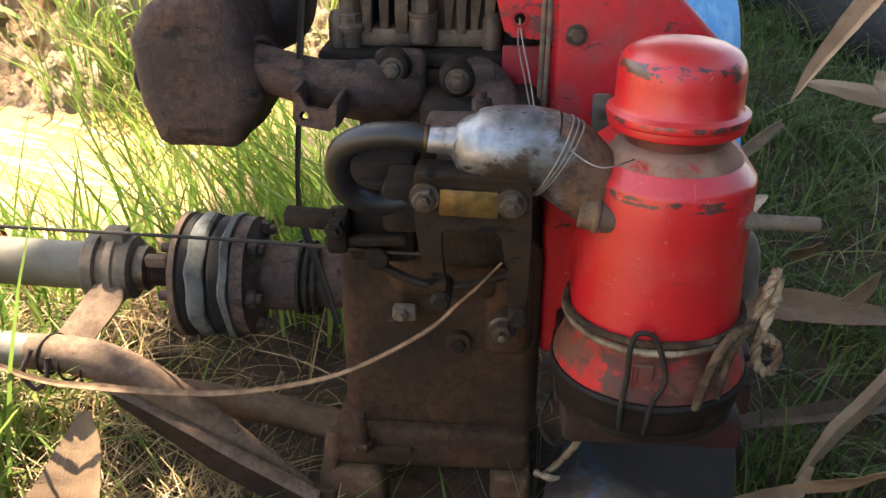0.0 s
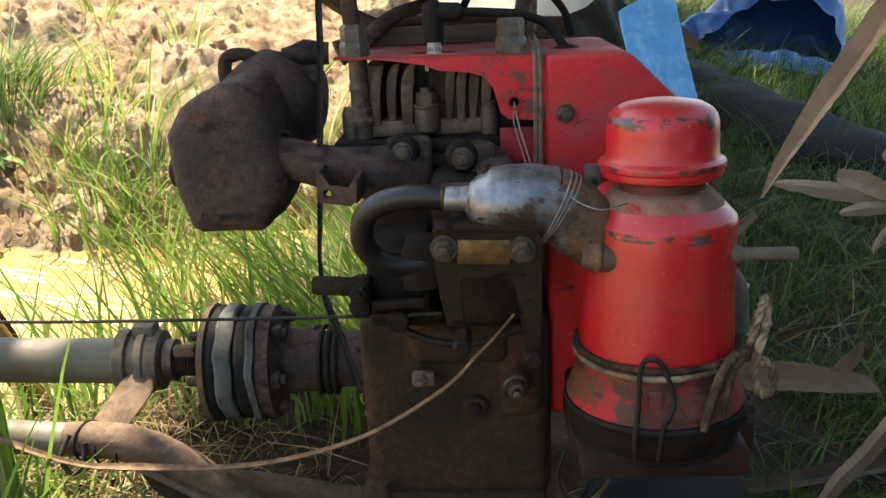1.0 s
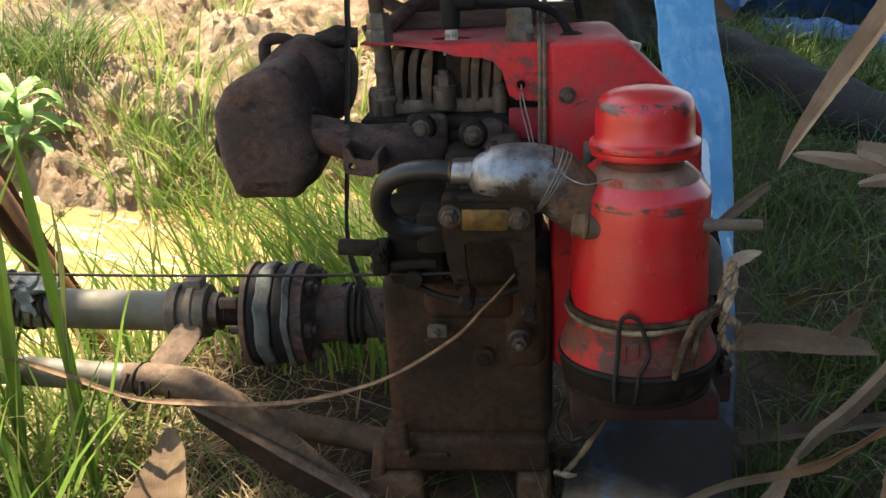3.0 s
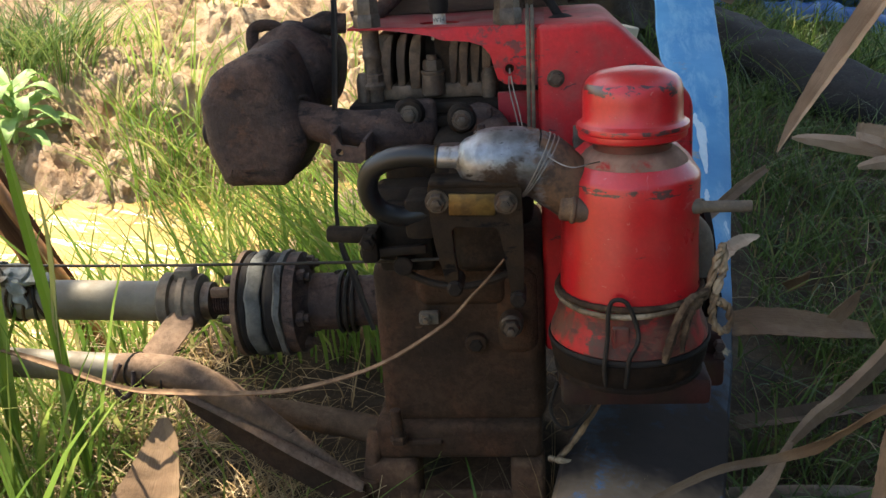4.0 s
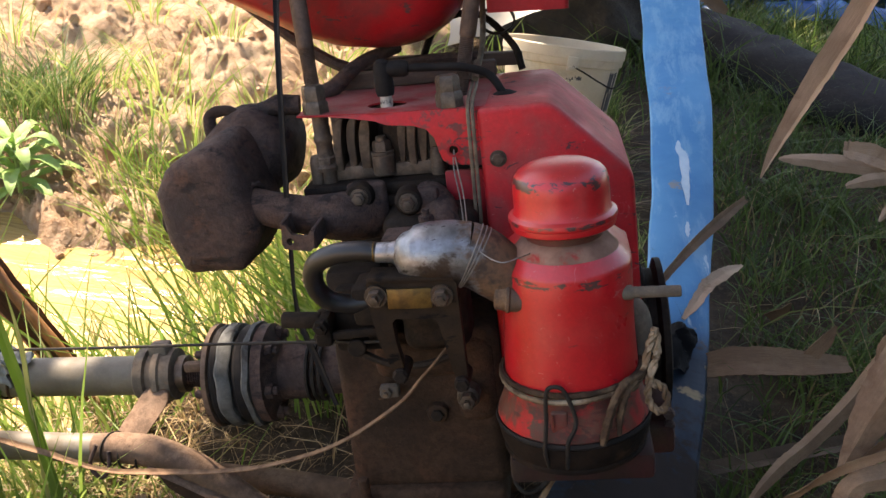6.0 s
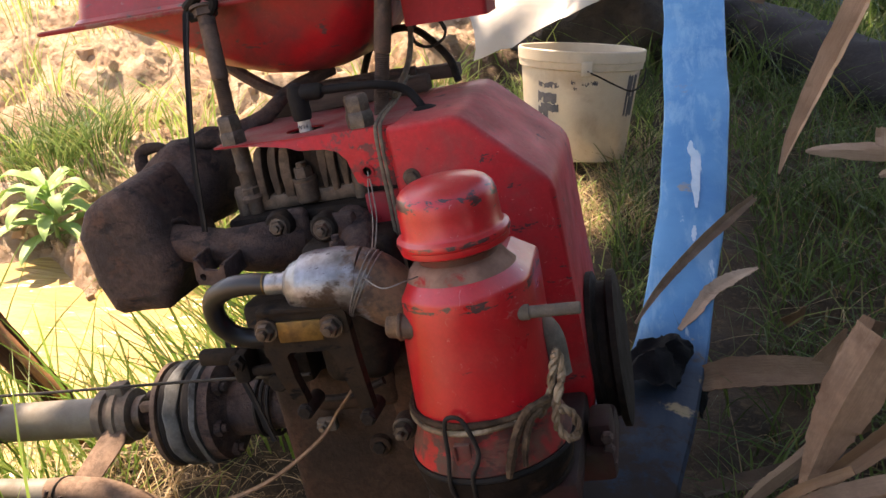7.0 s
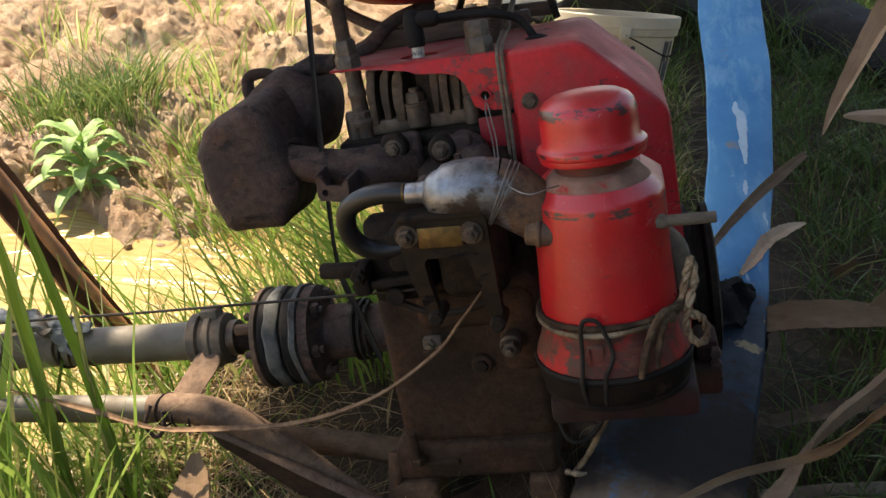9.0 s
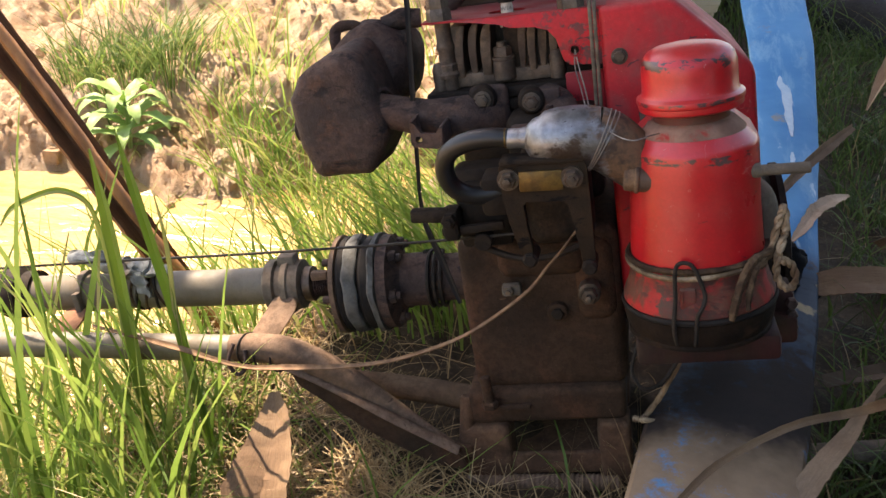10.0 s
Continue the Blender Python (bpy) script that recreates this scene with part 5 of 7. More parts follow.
for k in range(5):
    part("wire_turn", tube([(-0.532 + 0.006 * k + (0.006 + 0.002 * k) * math.sin(a + k), CY + 0.0268 * math.sin(a), 0.399 + 0.0268 * math.cos(a)) for a in np.linspace(0, 6.28, 12)], 0.0022, 5, 3), WIRE if k % 2 else ROPE_DIRTY, shaft)
part("rag", join(dented(tube([(-0.622, 0.745, 0.452), (-0.600, 0.738, 0.456), (-0.570, 0.735, 0.447), (-0.535, 0.735, 0.436), (-0.505, 0.740, 0.430), (-0.486, 0.748, 0.424)], [0.006, 0.012, 0.015, 0.013, 0.010, 0.004], 20, 9, (1, 0.8)), 0.012, 0.014, 9), dented(tube([(-0.528, 0.730, 0.432), (-0.515, 0.724, 0.412), (-0.508, 0.726, 0.392)], [0.010, 0.009, 0.004], 14, 8, (0.7, 1)), 0.008, 0.012, 4)), RAG, shaft, "pale dirty rag tied round the tube")
part("strap", join(lathe([(0.024, 0), (0.0285, 0.001), (0.0290, 0.010), (0.024, 0.011)], (-0.622, CY, 0.403), (1, 0, -0.04), 28), box((-0.621, -0.612), (CY - 0.036, CY - 0.024), (0.372, 0.412), 0.002, 2)), CLAMP, shaft, "thin rusty strap")
frame_bar = part("frame_bar", tube([(-1.5, 0.625, 0.415), (-0.9, 0.636, 0.392), (-0.62, 0.64, 0.376), (-0.36, 0.640, 0.356)], 0.0165, 18, 6), GALV, shaft, "grey steel carrying bar")
part("bent_end", tube([(-0.365, 0.640, 0.357), (-0.33, 0.640, 0.355), (-0.29, 0.640, 0.346), (-0.25, 0.642, 0.322), (-0.205, 0.645, 0.285), (-0.155, 0.648, 0.240), (-0.105, 0.652, 0.196)], [0.0165, 0.0180, 0.0185, 0.0175, 0.014, 0.009, 0.005], 16, 6, wobble=0.03), RUST_ORANGE, frame_bar, "brown rusty bent end")
# Muddy web takes a dark tone for shadow; the orange lip is its lit edge.
part("brace", join(prism([(-0.300, 0.338), (-0.240, 0.302), (-0.172, 0.256), (-0.101, 0.209), (-0.092, 0.182), (-0.130, 0.188), (-0.205, 0.238), (-0.285, 0.306)], 0.629, 0.634, 0.0015, 1)), DIRTY, frame_bar, "muddy angle-iron brace, darkened for shade, running down to the foot")
part("lip", join(tube([(-0.300, 0.628, 0.338), (-0.240, 0.628, 0.302), (-0.172, 0.628, 0.256), (-0.101, 0.630, 0.209)], 0.0062, 8, 5, (1.6, 0.6), 0.05)), RUST_ORANGE, frame_bar)
part("lower_bar", tube([(-0.30, 0.70, 0.275), (-0.25, 0.715, 0.262), (-0.17, 0.72, 0.246), (-0.095, 0.715, 0.232)], 0.0165, 14, 6, wobble=0.03), MUD_CAKED, shaft, "mud-caked brown lower bar")
part("web", prism([(-0.362, 0.348), (-0.318, 0.352), (-0.300, 0.375), (-0.308, 0.392), (-0.335, 0.386)], 0.660, 0.672, 0.003, 2, lambda a, y, b: (a, y + (b - 0.35) * 1.6, b)), RUST_ORANGE, shaft, "rusty web plate")
part("web", prism([(-0.668, 0.352), (-0.622, 0.354), (-0.606, 0.378), (-0.606, 0.388), (-0.640, 0.388)], 0.655, 0.667, 0.003, 2, lambda a, y, b: (a, y + (b - 0.35) * 1.7, b)), TAB_RUST, shaft, "orange rusty web plate")
for k in range(3):
    part("wire_turn", tube([(-0.345 + 0.02 * k + 0.006 * math.sin(a), 0.640 + 0.019 * math.sin(a), 0.355 - 0.3 * 0.02 * k + 0.019 * math.cos(a)) for a in np.linspace(0, 6.28, 12)], 0.0013, 5, 3), WIRE, shaft)
part("hook", tube([(-0.352, 0.620, 0.372), (-0.360, 0.612, 0.352), (-0.352, 0.612, 0.335), (-0.342, 0.616, 0.342), (-0.340, 0.622, 0.362)], 0.0026, 8, 6), RUST, shaft)

# control wire and dry vine
solo("control_wire", tube([(-1.3, 0.70, 0.470), (-0.60, 0.70, 0.462), (-0.365, 0.69, 0.460), (-0.15, 0.66, 0.468), (-0.03, 0.61, 0.486), (0.010, 0.595, 0.492)], 0.0017, 6, 8), WIRE, "thin dark control wire stretched to the engine", "wire")
solo("dry_vine", strip([(-0.53, 0.618, 0.408), (-0.43, 0.612, 0.378), (-0.345, 0.605, 0.350), (-0.28, 0.602, 0.346), (-0.21, 0.60, 0.345), (-0.145, 0.596, 0.353), (-0.062, 0.582, 0.384), (0.0093, 0.5750, 0.4304), (0.0375, 0.5700, 0.4610), (0.0527, 0.5680, 0.4774), (0.0716, 0.5700, 0.4990)],
                       [0.003, 0.007, 0.005, 0.007, 0.005, 0.0042, 0.0036, 0.0032, 0.0026, 0.0022], (0, -0.6, 0.8), 0.2, 0.002, 6, 0.1, 2), CORD, "long dry tan vine strip hooked over the bar", "vine")

# ---- air cleaner ----
AX, AY = 0.1885, 0.556


def leaned(bm):
    """The body's lower half sits a little to one side of its cap."""
    for v in bm.verts:
        v.co.x += float(np.interp(v.co.z, [0.37, 0.435, 0.47, 0.52, 0.575, 0.62], [-0.004, -0.003, -0.0025, -0.0020, 0.0004, 0.0]))
        if v.co.z > 0.4705 and v.co.y > AY:
            u, w = abs(v.co.x - AX), v.co.y - AY
            r = math.hypot(u, w)
            if r > 1e-4:
                k = r / max(u, w)
                v.co.x, v.co.y = AX + (v.co.x - AX) * k, AY + w * k
    return bm


cleaner = part("air_cleaner", leaned(lathe([(0, 0.600), (0.036, 0.604), (0.0400, 0.6025), (0.0565, 0.5855), (0.0577, 0.5838), (0.0583, 0.5810), (0.0588, 0.560), (0.0595, 0.540), (0.0603, 0.520), (0.0612, 0.500), (0.0620, 0.484), (0.0628, 0.470), (0.060, 0.468), (0, 0.468)], (AX, AY, 0), seg=64)), RED_CLEANER, engine, "red oil-bath air cleaner with scuffed bright paint", 24)
part("lower_cup", leaned(lathe([(0.060, 0.4695), (0.0626, 0.469), (0.0636, 0.462), (0.0665, 0.450), (0.0708, 0.440), (0.0722, 0.434), (0.0700, 0.430), (0, 0.430)], (AX, AY, 0), seg=64)), RED_CUP, cleaner, "mud-splashed red lower cup", 30)
part("cap", lathe([(0.0000, 0.6150), (0.0302, 0.6142), (0.0438, 0.6154), (0.0465, 0.6171), (0.0470, 0.6196), (0.0468, 0.6221), (0.0482, 0.6234), (0.0486, 0.6259), (0.0481, 0.6280), (0.0442, 0.6305), (0.0429, 0.6331), (0.0427, 0.6486), (0.0423, 0.6570), (0.0406, 0.6630), (0.0369, 0.6675), (0.0299, 0.6713), (0.0168, 0.6738), (0.0000, 0.6748)], (AX, AY, 0), seg=64), RED_CLEANER, cleaner, "domed red rain cap with chipped paint", 30)
part("neck", lathe([(0.034, 0.592), (0.034, 0.616)], (AX, AY, 0), seg=40), RED_MUDDY, cleaner)
part("dust_ring", lathe([(0.034, 0.6062), (0.0375, 0.6049), (0.0405, 0.6029), (0.0440, 0.5993), (0.0475, 0.5956), (0.0480, 0.5945)], (AX, AY, 0), seg=48), DRY_DUST, cleaner, "brown dust settled on the shoulder")
part("gasket", leaned(lathe([(0.068, 0.4315), (0.0735, 0.433), (0.0745, 0.4300), (0.0735, 0.4275), (0.068, 0.4275)], (AX, AY, 0), seg=56)), RUBBER, cleaner)
part("oil_bowl", leaned(lathe([(0.069, 0.4285), (0.0728, 0.4265), (0.0722, 0.420), (0.0705, 0.411), (0.0672, 0.4035), (0.0685, 0.4020), (0.0685, 0.3990), (0.064, 0.3965), (0, 0.3965)], (AX, AY, 0), seg=48)), BOWL_MUD, cleaner, "muddy dark oil bowl")
def twisted(pts, r, seed, n=14):
    """Two strands laid round each other along a line."""
    line = curve_points(pts, n)
    out = []
    for s in (0.0, math.pi):
        w = []
        for i, c in enumerate(line):
            t = (line[min(i + 1, len(line) - 1)] - line[max(i - 1, 0)]).normalized()
            u = t.cross(Vector((0.3, 0.2, 1))).normalized()
            a = s + i * 0.75
            w.append(c + (u * math.cos(a) + t.cross(u) * math.sin(a)) * r * 0.55)
        out.append(tube(w, r * 0.72, 6, 1, wobble=0.18, seed=seed))
    return join(*out)


part("rope_ring", tube([(AX - 0.0025 + 0.0655 * math.sin(a), AY - 0.0655 * math.cos(a), 0.4722 + 0.0012 * math.sin(a * 3)) for a in np.linspace(-2.6, 2.6, 26)], 0.0027, 7, 4, wobble=0.10, seed=3), ROPE, cleaner, "pale cord wound round it")
part("rope_band", tube([(AX - 0.0025 + 0.0648 * math.sin(a), AY - 0.0648 * math.cos(a), 0.4778) for a in np.linspace(-2.6, 2.6, 26)], 0.0030, 6, 3, wobble=0.15, seed=5), ROPE_DIRTY, cleaner, "muddy cord wound above it")
knot = [(AX + 0.050, AY - 0.044, 0.470), (AX + 0.060, AY - 0.042, 0.486), (AX + 0.068, AY - 0.040, 0.512), (AX + 0.073, AY - 0.038, 0.524), (AX + 0.074, AY - 0.040, 0.505), (AX + 0.066, AY - 0.046, 0.482), (AX + 0.064, AY - 0.048, 0.462), (AX + 0.072, AY - 0.047, 0.449), (AX + 0.080, AY - 0.045, 0.454), (AX + 0.078, AY - 0.045, 0.470), (AX + 0.068, AY - 0.047, 0.478)]
part("rope_knot", twisted(knot, 0.0033, 4, 8), ROPE, cleaner, "loose rope knot")
part("rope_tail", join(tube([(AX + 0.060, AY - 0.044, 0.486), (AX + 0.045, AY - 0.057, 0.484), (AX + 0.034, AY - 0.064, 0.470), (AX + 0.026, AY - 0.070, 0.450), (AX + 0.021, AY - 0.073, 0.432)], [0.0032, 0.0040, 0.0038, 0.0042, 0.0030], 7, 6, wobble=0.2, seed=6),
                       tube([(AX + 0.054, AY - 0.049, 0.481), (AX + 0.044, AY - 0.060, 0.474), (AX + 0.038, AY - 0.066, 0.456), (AX + 0.036, AY - 0.070, 0.440)], [0.0030, 0.0036, 0.0036, 0.0024], 7, 6, wobble=0.2, seed=8)), ROPE_DIRTY, cleaner, "muddy frayed rope ends")
CX0, CY0 = AX - 0.024, AY - 0.066
part("spring_clip", tube([(CX0 - 0.004, CY0 + 0.004, 0.405), (CX0 - 0.006, CY0 - 0.006, 0.428), (CX0 - 0.003, CY0 - 0.003, 0.455), (CX0 - 0.002, CY0 - 0.001, 0.478), (CX0 + 0.002, CY0 - 0.001, 0.488), (CX0 + 0.012, CY0 - 0.001, 0.487), (CX0 + 0.018, CY0 - 0.002, 0.476), (CX0 + 0.023, CY0 - 0.004, 0.458), (CX0 + 0.021, CY0 - 0.007, 0.448),
                          (CX0 + 0.015, CY0 - 0.008, 0.436), (CX0 + 0.013, CY0 - 0.004, 0.412), (CX0 + 0.012, CY0 + 0.004, 0.402)], 0.0020, 8, 6), WIRE, cleaner, "dark wire spring clip")
part("latch", join(box((CX0 + 0.001, CX0 + 0.016), (CY0 - 0.001, CY0 + 0.006), (0.440, 0.462), 0.002, 2), rod((CX0 + 0.003, CY0 - 0.002, 0.449), (CX0 + 0.003, CY0 - 0.002, 0.462), 0.0013, 8)), RED_MUDDY, cleaner, "muddy latch plate")
part("outlet_rod", join(rod((AX + 0.03, AY - 0.028, 0.558), (0.286, 0.526, 0.557), 0.0052, 12), lathe([(0, 0), (0.0066, 0), (0.0066, 0.012), (0, 0.013)], (0.232, 0.527, 0.558), (1, 0, 0), 14)), CLAMP, cleaner, "pale grey rod")
part("rear_pipe", tube([(AX + 0.05, AY + 0.02, 0.53), (AX + 0.062, AY + 0.015, 0.515), (AX + 0.064, AY + 0.012, 0.48)], 0.012, 10), CLAMP, cleaner)

# ---- what lies round the engine, in the level world ----
FLAT = Matrix()


def hose_section(pts, n=7, seg=18):
    """A half-flat hose: rows of left edge, right edge and thickness along its length."""
    left, right = curve_points([p[0] for p in pts], n), curve_points([p[1] for p in pts], n)
    bm = bmesh.new()
    rings = []
    for i, (a, b) in enumerate(zip(left, right)):
        k = min(i // n, len(pts) - 2)
        f = (i - k * n) / n
        thick = pts[k][2] * (1 - f) + pts[k + 1][2] * f
        c, half = (a + b) / 2, (b - a) / 2
        t = (left[min(i + 1, len(left) - 1)] - left[max(i - 1, 0)]).normalized()
        up = half.cross(t).normalized()
        ring = []
        for s in range(seg):
            w = 2 * math.pi * s / seg
            cs, sn = math.cos(w), math.sin(w)
            ring.append(bm.verts.new(c + half * math.copysign(abs(cs) ** 0.8, cs) + up * thick * 0.5 * math.copysign(abs(sn) ** 0.7, sn)))
        rings.append(ring)
    for a, b in zip(rings, rings[1:]):
        for s in range(seg):
            bm.faces.new((a[s], a[(s + 1) % seg], b[(s + 1) % seg], b[s]))
    bm.faces.new(rings[0][::-1])
    bm.faces.new(rings[-1])
    for v in bm.verts:
        v.co += Vector(noise.noise_vector(v.co * 7)) * 0.004
    return bm


HOSE_ROWS = [
    ((0.045, -0.36, 0.060), (0.215, -0.36, 0.055), 0.035),
    ((0.082, -0.133, 0.100), (0.262, -0.105, 0.095), 0.035),
    ((0.114, 0.060, 0.100), (0.300, 0.050, 0.102), 0.035),
    ((0.185, 0.240, 0.102), (0.330, 0.215, 0.105), 0.035),
    ((0.258, 0.440, 0.120), (0.362, 0.415, 0.118), 0.030),
    ((0.280, 0.620, 0.150), (0.385, 0.600, 0.145), 0.028),
    ((0.302, 0.850, 0.192), (0.418, 0.840, 0.190), 0.026),
    ((0.312, 1.120, 0.250), (0.440, 1.110, 0.268), 0.024),
    ((0.317, 1.500, 0.319), (0.459, 1.500, 0.352), 0.022),
    ((0.323, 1.900, 0.408), (0.484, 2.070, 0.480), 0.020)]
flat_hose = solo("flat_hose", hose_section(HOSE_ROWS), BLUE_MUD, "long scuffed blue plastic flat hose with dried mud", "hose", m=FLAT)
part("scuff", strip([(0.364, 0.800, 0.1965), (0.367, 0.875, 0.2135), (0.369, 0.950, 0.2305), (0.368, 1.020, 0.2470), (0.366, 1.075, 0.2600)], [0.004, 0.016, 0.024, 0.022, 0.006], (0, -0.2, 1), 0.0, 0.0008, 5, 0.30, 8, 6), SCUFF, flat_hose, "torn white patch of bleached plastic")
part("scuff", strip([(0.356, 0.700, 0.1765), (0.357, 0.720, 0.1810), (0.359, 0.745, 0.1860)], [0.003, 0.009, 0.004], (0, -0.2, 1), 0.0, 0.0008, 5, 0.3, 9, 6), SCUFF, flat_hose, "torn white patch of bleached plastic")

solo("rubber_hose", dented(tube([(0.40, 3.20, 0.06), (0.58, 2.90, 0.085), (0.74, 2.58, 0.095), (0.90, 2.20, 0.090), (1.06, 1.96, 0.082), (1.32, 1.84, 0.075), (1.75, 1.78, 0.075), (2.6, 1.6, 0.075)],
                         [0.13, 0.14, 0.15, 0.155, 0.15, 0.14, 0.13, 0.13], 32, 12, (1.0, 0.66), 0.01, 2), 0.022, 0.14, 3), RUBBER_OLD, "thick black half-flat rubber hose lying in the grass", "hose", m=FLAT)

# bucket
BX, BY, BZ = 0.112, 1.50, 0.048
bucket = thing("bucket", "muddy white plastic bucket with worn black print, standing in the grass", "bucket", m=Matrix.Translation((BX, BY, BZ)) @ pose(0, 0, 0, -9, 2.5, 0) @ Matrix.Diagonal((1.02, 1.02, 0.93, 1)))
part("body", lathe([(0, 0.012), (0.112, 0.012), (0.114, 0.0), (0.118, 0.0), (0.121, 0.008), (0.143, 0.235), (0.149, 0.238), (0.151, 0.255), (0.153, 0.257), (0.154, 0.283), (0.1515, 0.286), (0.148, 0.284), (0.146, 0.262), (0.118, 0.02), (0.10, 0.016), (0, 0.016)], (0, 0, 0), seg=64), WHITE_PLASTIC, bucket)


def on_bucket(a, z, off=0.0012):
    r = 0.1215 + (0.143 - 0.1215) * (z - 0.008) / 0.227 + off
    return (r * math.sin(a), -r * math.cos(a), z)


def patch(a0, a1, z0, z1, seed, n=10):
    """A worn patch of print on the bucket's wall."""
    rng = random.Random(seed)
    bm = bmesh.new()
    rows = [[bm.verts.new(on_bucket(a0 + (a1 - a0) * i / n, z + rng.uniform(-0.004, 0.004))) for i in range(n + 1)] for z in (z0, (z0 + z1) / 2, z1)]
    for a, b in zip(rows, rows[1:]):
        for i in range(n):
            if rng.random() > 0.12:
                bm.faces.new((a[i], a[i + 1], b[i + 1], b[i]))
    return bm


for k, (a0, a1, z0, z1) in enumerate(((-0.70, -0.30, 0.190, 0.202), (-0.72, -0.34, 0.152, 0.178), (-0.66, -0.30, 0.128, 0.150), (-0.72, -0.50, 0.108, 0.140), (-0.10, -0.03, 0.205, 0.210), (0.08, 0.20, 0.200, 0.206), (-0.06, 0.0, 0.190, 0.194), (0.22, 0.34, 0.204, 0.212),
                                      (0.95, 1.25, 0.120, 0.225))):
    part("print", patch(a0, a1, z0, z1, k), DARK_PRINT, bucket, "worn black print")
for k in range(3):
    part("stripe", strip([on_bucket(a, 0.066 + 0.018 * (a + 0.9) / 0.4 * 1.2 - 0.026 * k) for a in (-0.72, -0.52, -0.34)], [0.002, 0.004, 0.002], (0, -1, 0), 0, 0.0004, 5, 0.4, k), DARK_PRINT, bucket)
part("ear", join(box((0.008, 0.034), (-0.160, -0.144), (0.225, 0.262), 0.003), box((0.012, 0.030), (-0.164, -0.15), (0.232, 0.238), 0.001)), WHITE_PLASTIC, bucket)
part("handle", tube([(0.022, -0.162, 0.238), (0.05, -0.160, 0.226), (0.09, -0.145, 0.205), (0.125, -0.110, 0.19), (0.15, -0.05, 0.205), (0.156, 0.0, 0.238)], 0.0022, 7, 6), WIRE, bucket, "bent wire handle")

# sack hung over a heap behind the bucket
def cloth_sheet(rows, n=8, crease=0.02, size=0.12, seed=0):
    """A crumpled sheet through rows of points."""
    lines = [curve_points(r, n) for r in rows]
    cols_n = len(lines[0])
    cross = [curve_points([ln[c] for ln in lines], n) for c in range(cols_n)]
    bm = bmesh.new()
    grid = []
    for c in range(cols_n):
        row = []
        for p in cross[c]:
            q = p + Vector(noise.noise_vector(p / size + Vector((seed, seed, 0)))) * crease + Vector(noise.noise_vector(p / (size * 0.3))) * crease * 0.3
            row.append(bm.verts.new(q))
        grid.append(row)
    for a, b in zip(grid, grid[1:]):
        for i in range(len(a) - 1):
            bm.faces.new((a[i], a[i + 1], b[i + 1], b[i]))
    ext = bmesh.ops.extrude_face_region(bm, geom=bm.faces[:])
    for v in (g for g in ext["geom"] if isinstance(g, bmesh.types.BMVert)):
        v.co += Vector((0, 0.002, -0.001))
    return bm


sack = solo("sack", cloth_sheet([
    [(-0.21, 1.93, 0.175), (-0.05, 1.98, 0.235), (0.10, 2.00, 0.325), (0.22, 2.02, 0.39), (0.34, 2.04, 0.470), (0.49, 2.05, 0.565)],
    [(-0.24, 2.05, 0.34), (-0.08, 2.10, 0.38), (0.10, 2.12, 0.45), (0.24, 2.15, 0.52), (0.36, 2.16, 0.58), (0.52, 2.18, 0.68)],
    [(-0.26, 2.3, 0.52), (-0.08, 2.34, 0.56), (0.12, 2.36, 0.62), (0.26, 2.38, 0.66), (0.40, 2.40, 0.72), (0.56, 2.42, 0.80)],
    [(-0.28, 2.7, 0.66), (-0.08, 2.74, 0.70), (0.12, 2.76, 0.72), (0.28, 2.78, 0.76), (0.42, 2.80, 0.80), (0.60, 2.82, 0.86)]], 7, 0.035, 0.16, 2), SACK, "white woven sack with green and pink print, draped over a heap", "sack", m=FLAT)
for k, (x, z, w) in enumerate(((-0.16, 0.452, 0.10), (-0.02, 0.478, 0.12), (0.14, 0.535, 0.08), (-0.10, 0.425, 0.08))):
    part("faded_print", strip([(x, 2.085 + (z - 0.40) * 1.05, z), (x + w / 2, 2.10 + (z - 0.40) * 1.05, z + w * 0.12), (x + w, 2.105 + (z - 0.40) * 1.05, z + w * 0.25)], [0.012, 0.016, 0.012], (0, -1, 0.4), 0, 0.001, 5, 0.3, k), surface("faded_blue_ink", (0.10, 0.16, 0.36), (0.2, 0.26, 0.4), 40, 0.6, bump=0) if k == 0 else bpy.data.materials["faded_blue_ink"], sack, "faded blue print")
heap = bmesh.new()
bmesh.ops.create_icosphere(heap, subdivisions=5, radius=1.0)
for v in heap.verts:
    v.co = Vector((v.co.x * 0.42 + 0.17, v.co.y * 0.33 + 2.75, v.co.z * 0.32 + 0.1)) + Vector(noise.noise_vector(v.co * 3)) * 0.06
solo("mound", heap, surface("dark_wet_debris", (0.035, 0.028, 0.022), (0.07, 0.05, 0.035), 10, 0.85, bump=0.9, relief=0.02), "dark mound of wet soil and litter", "mound", m=FLAT)

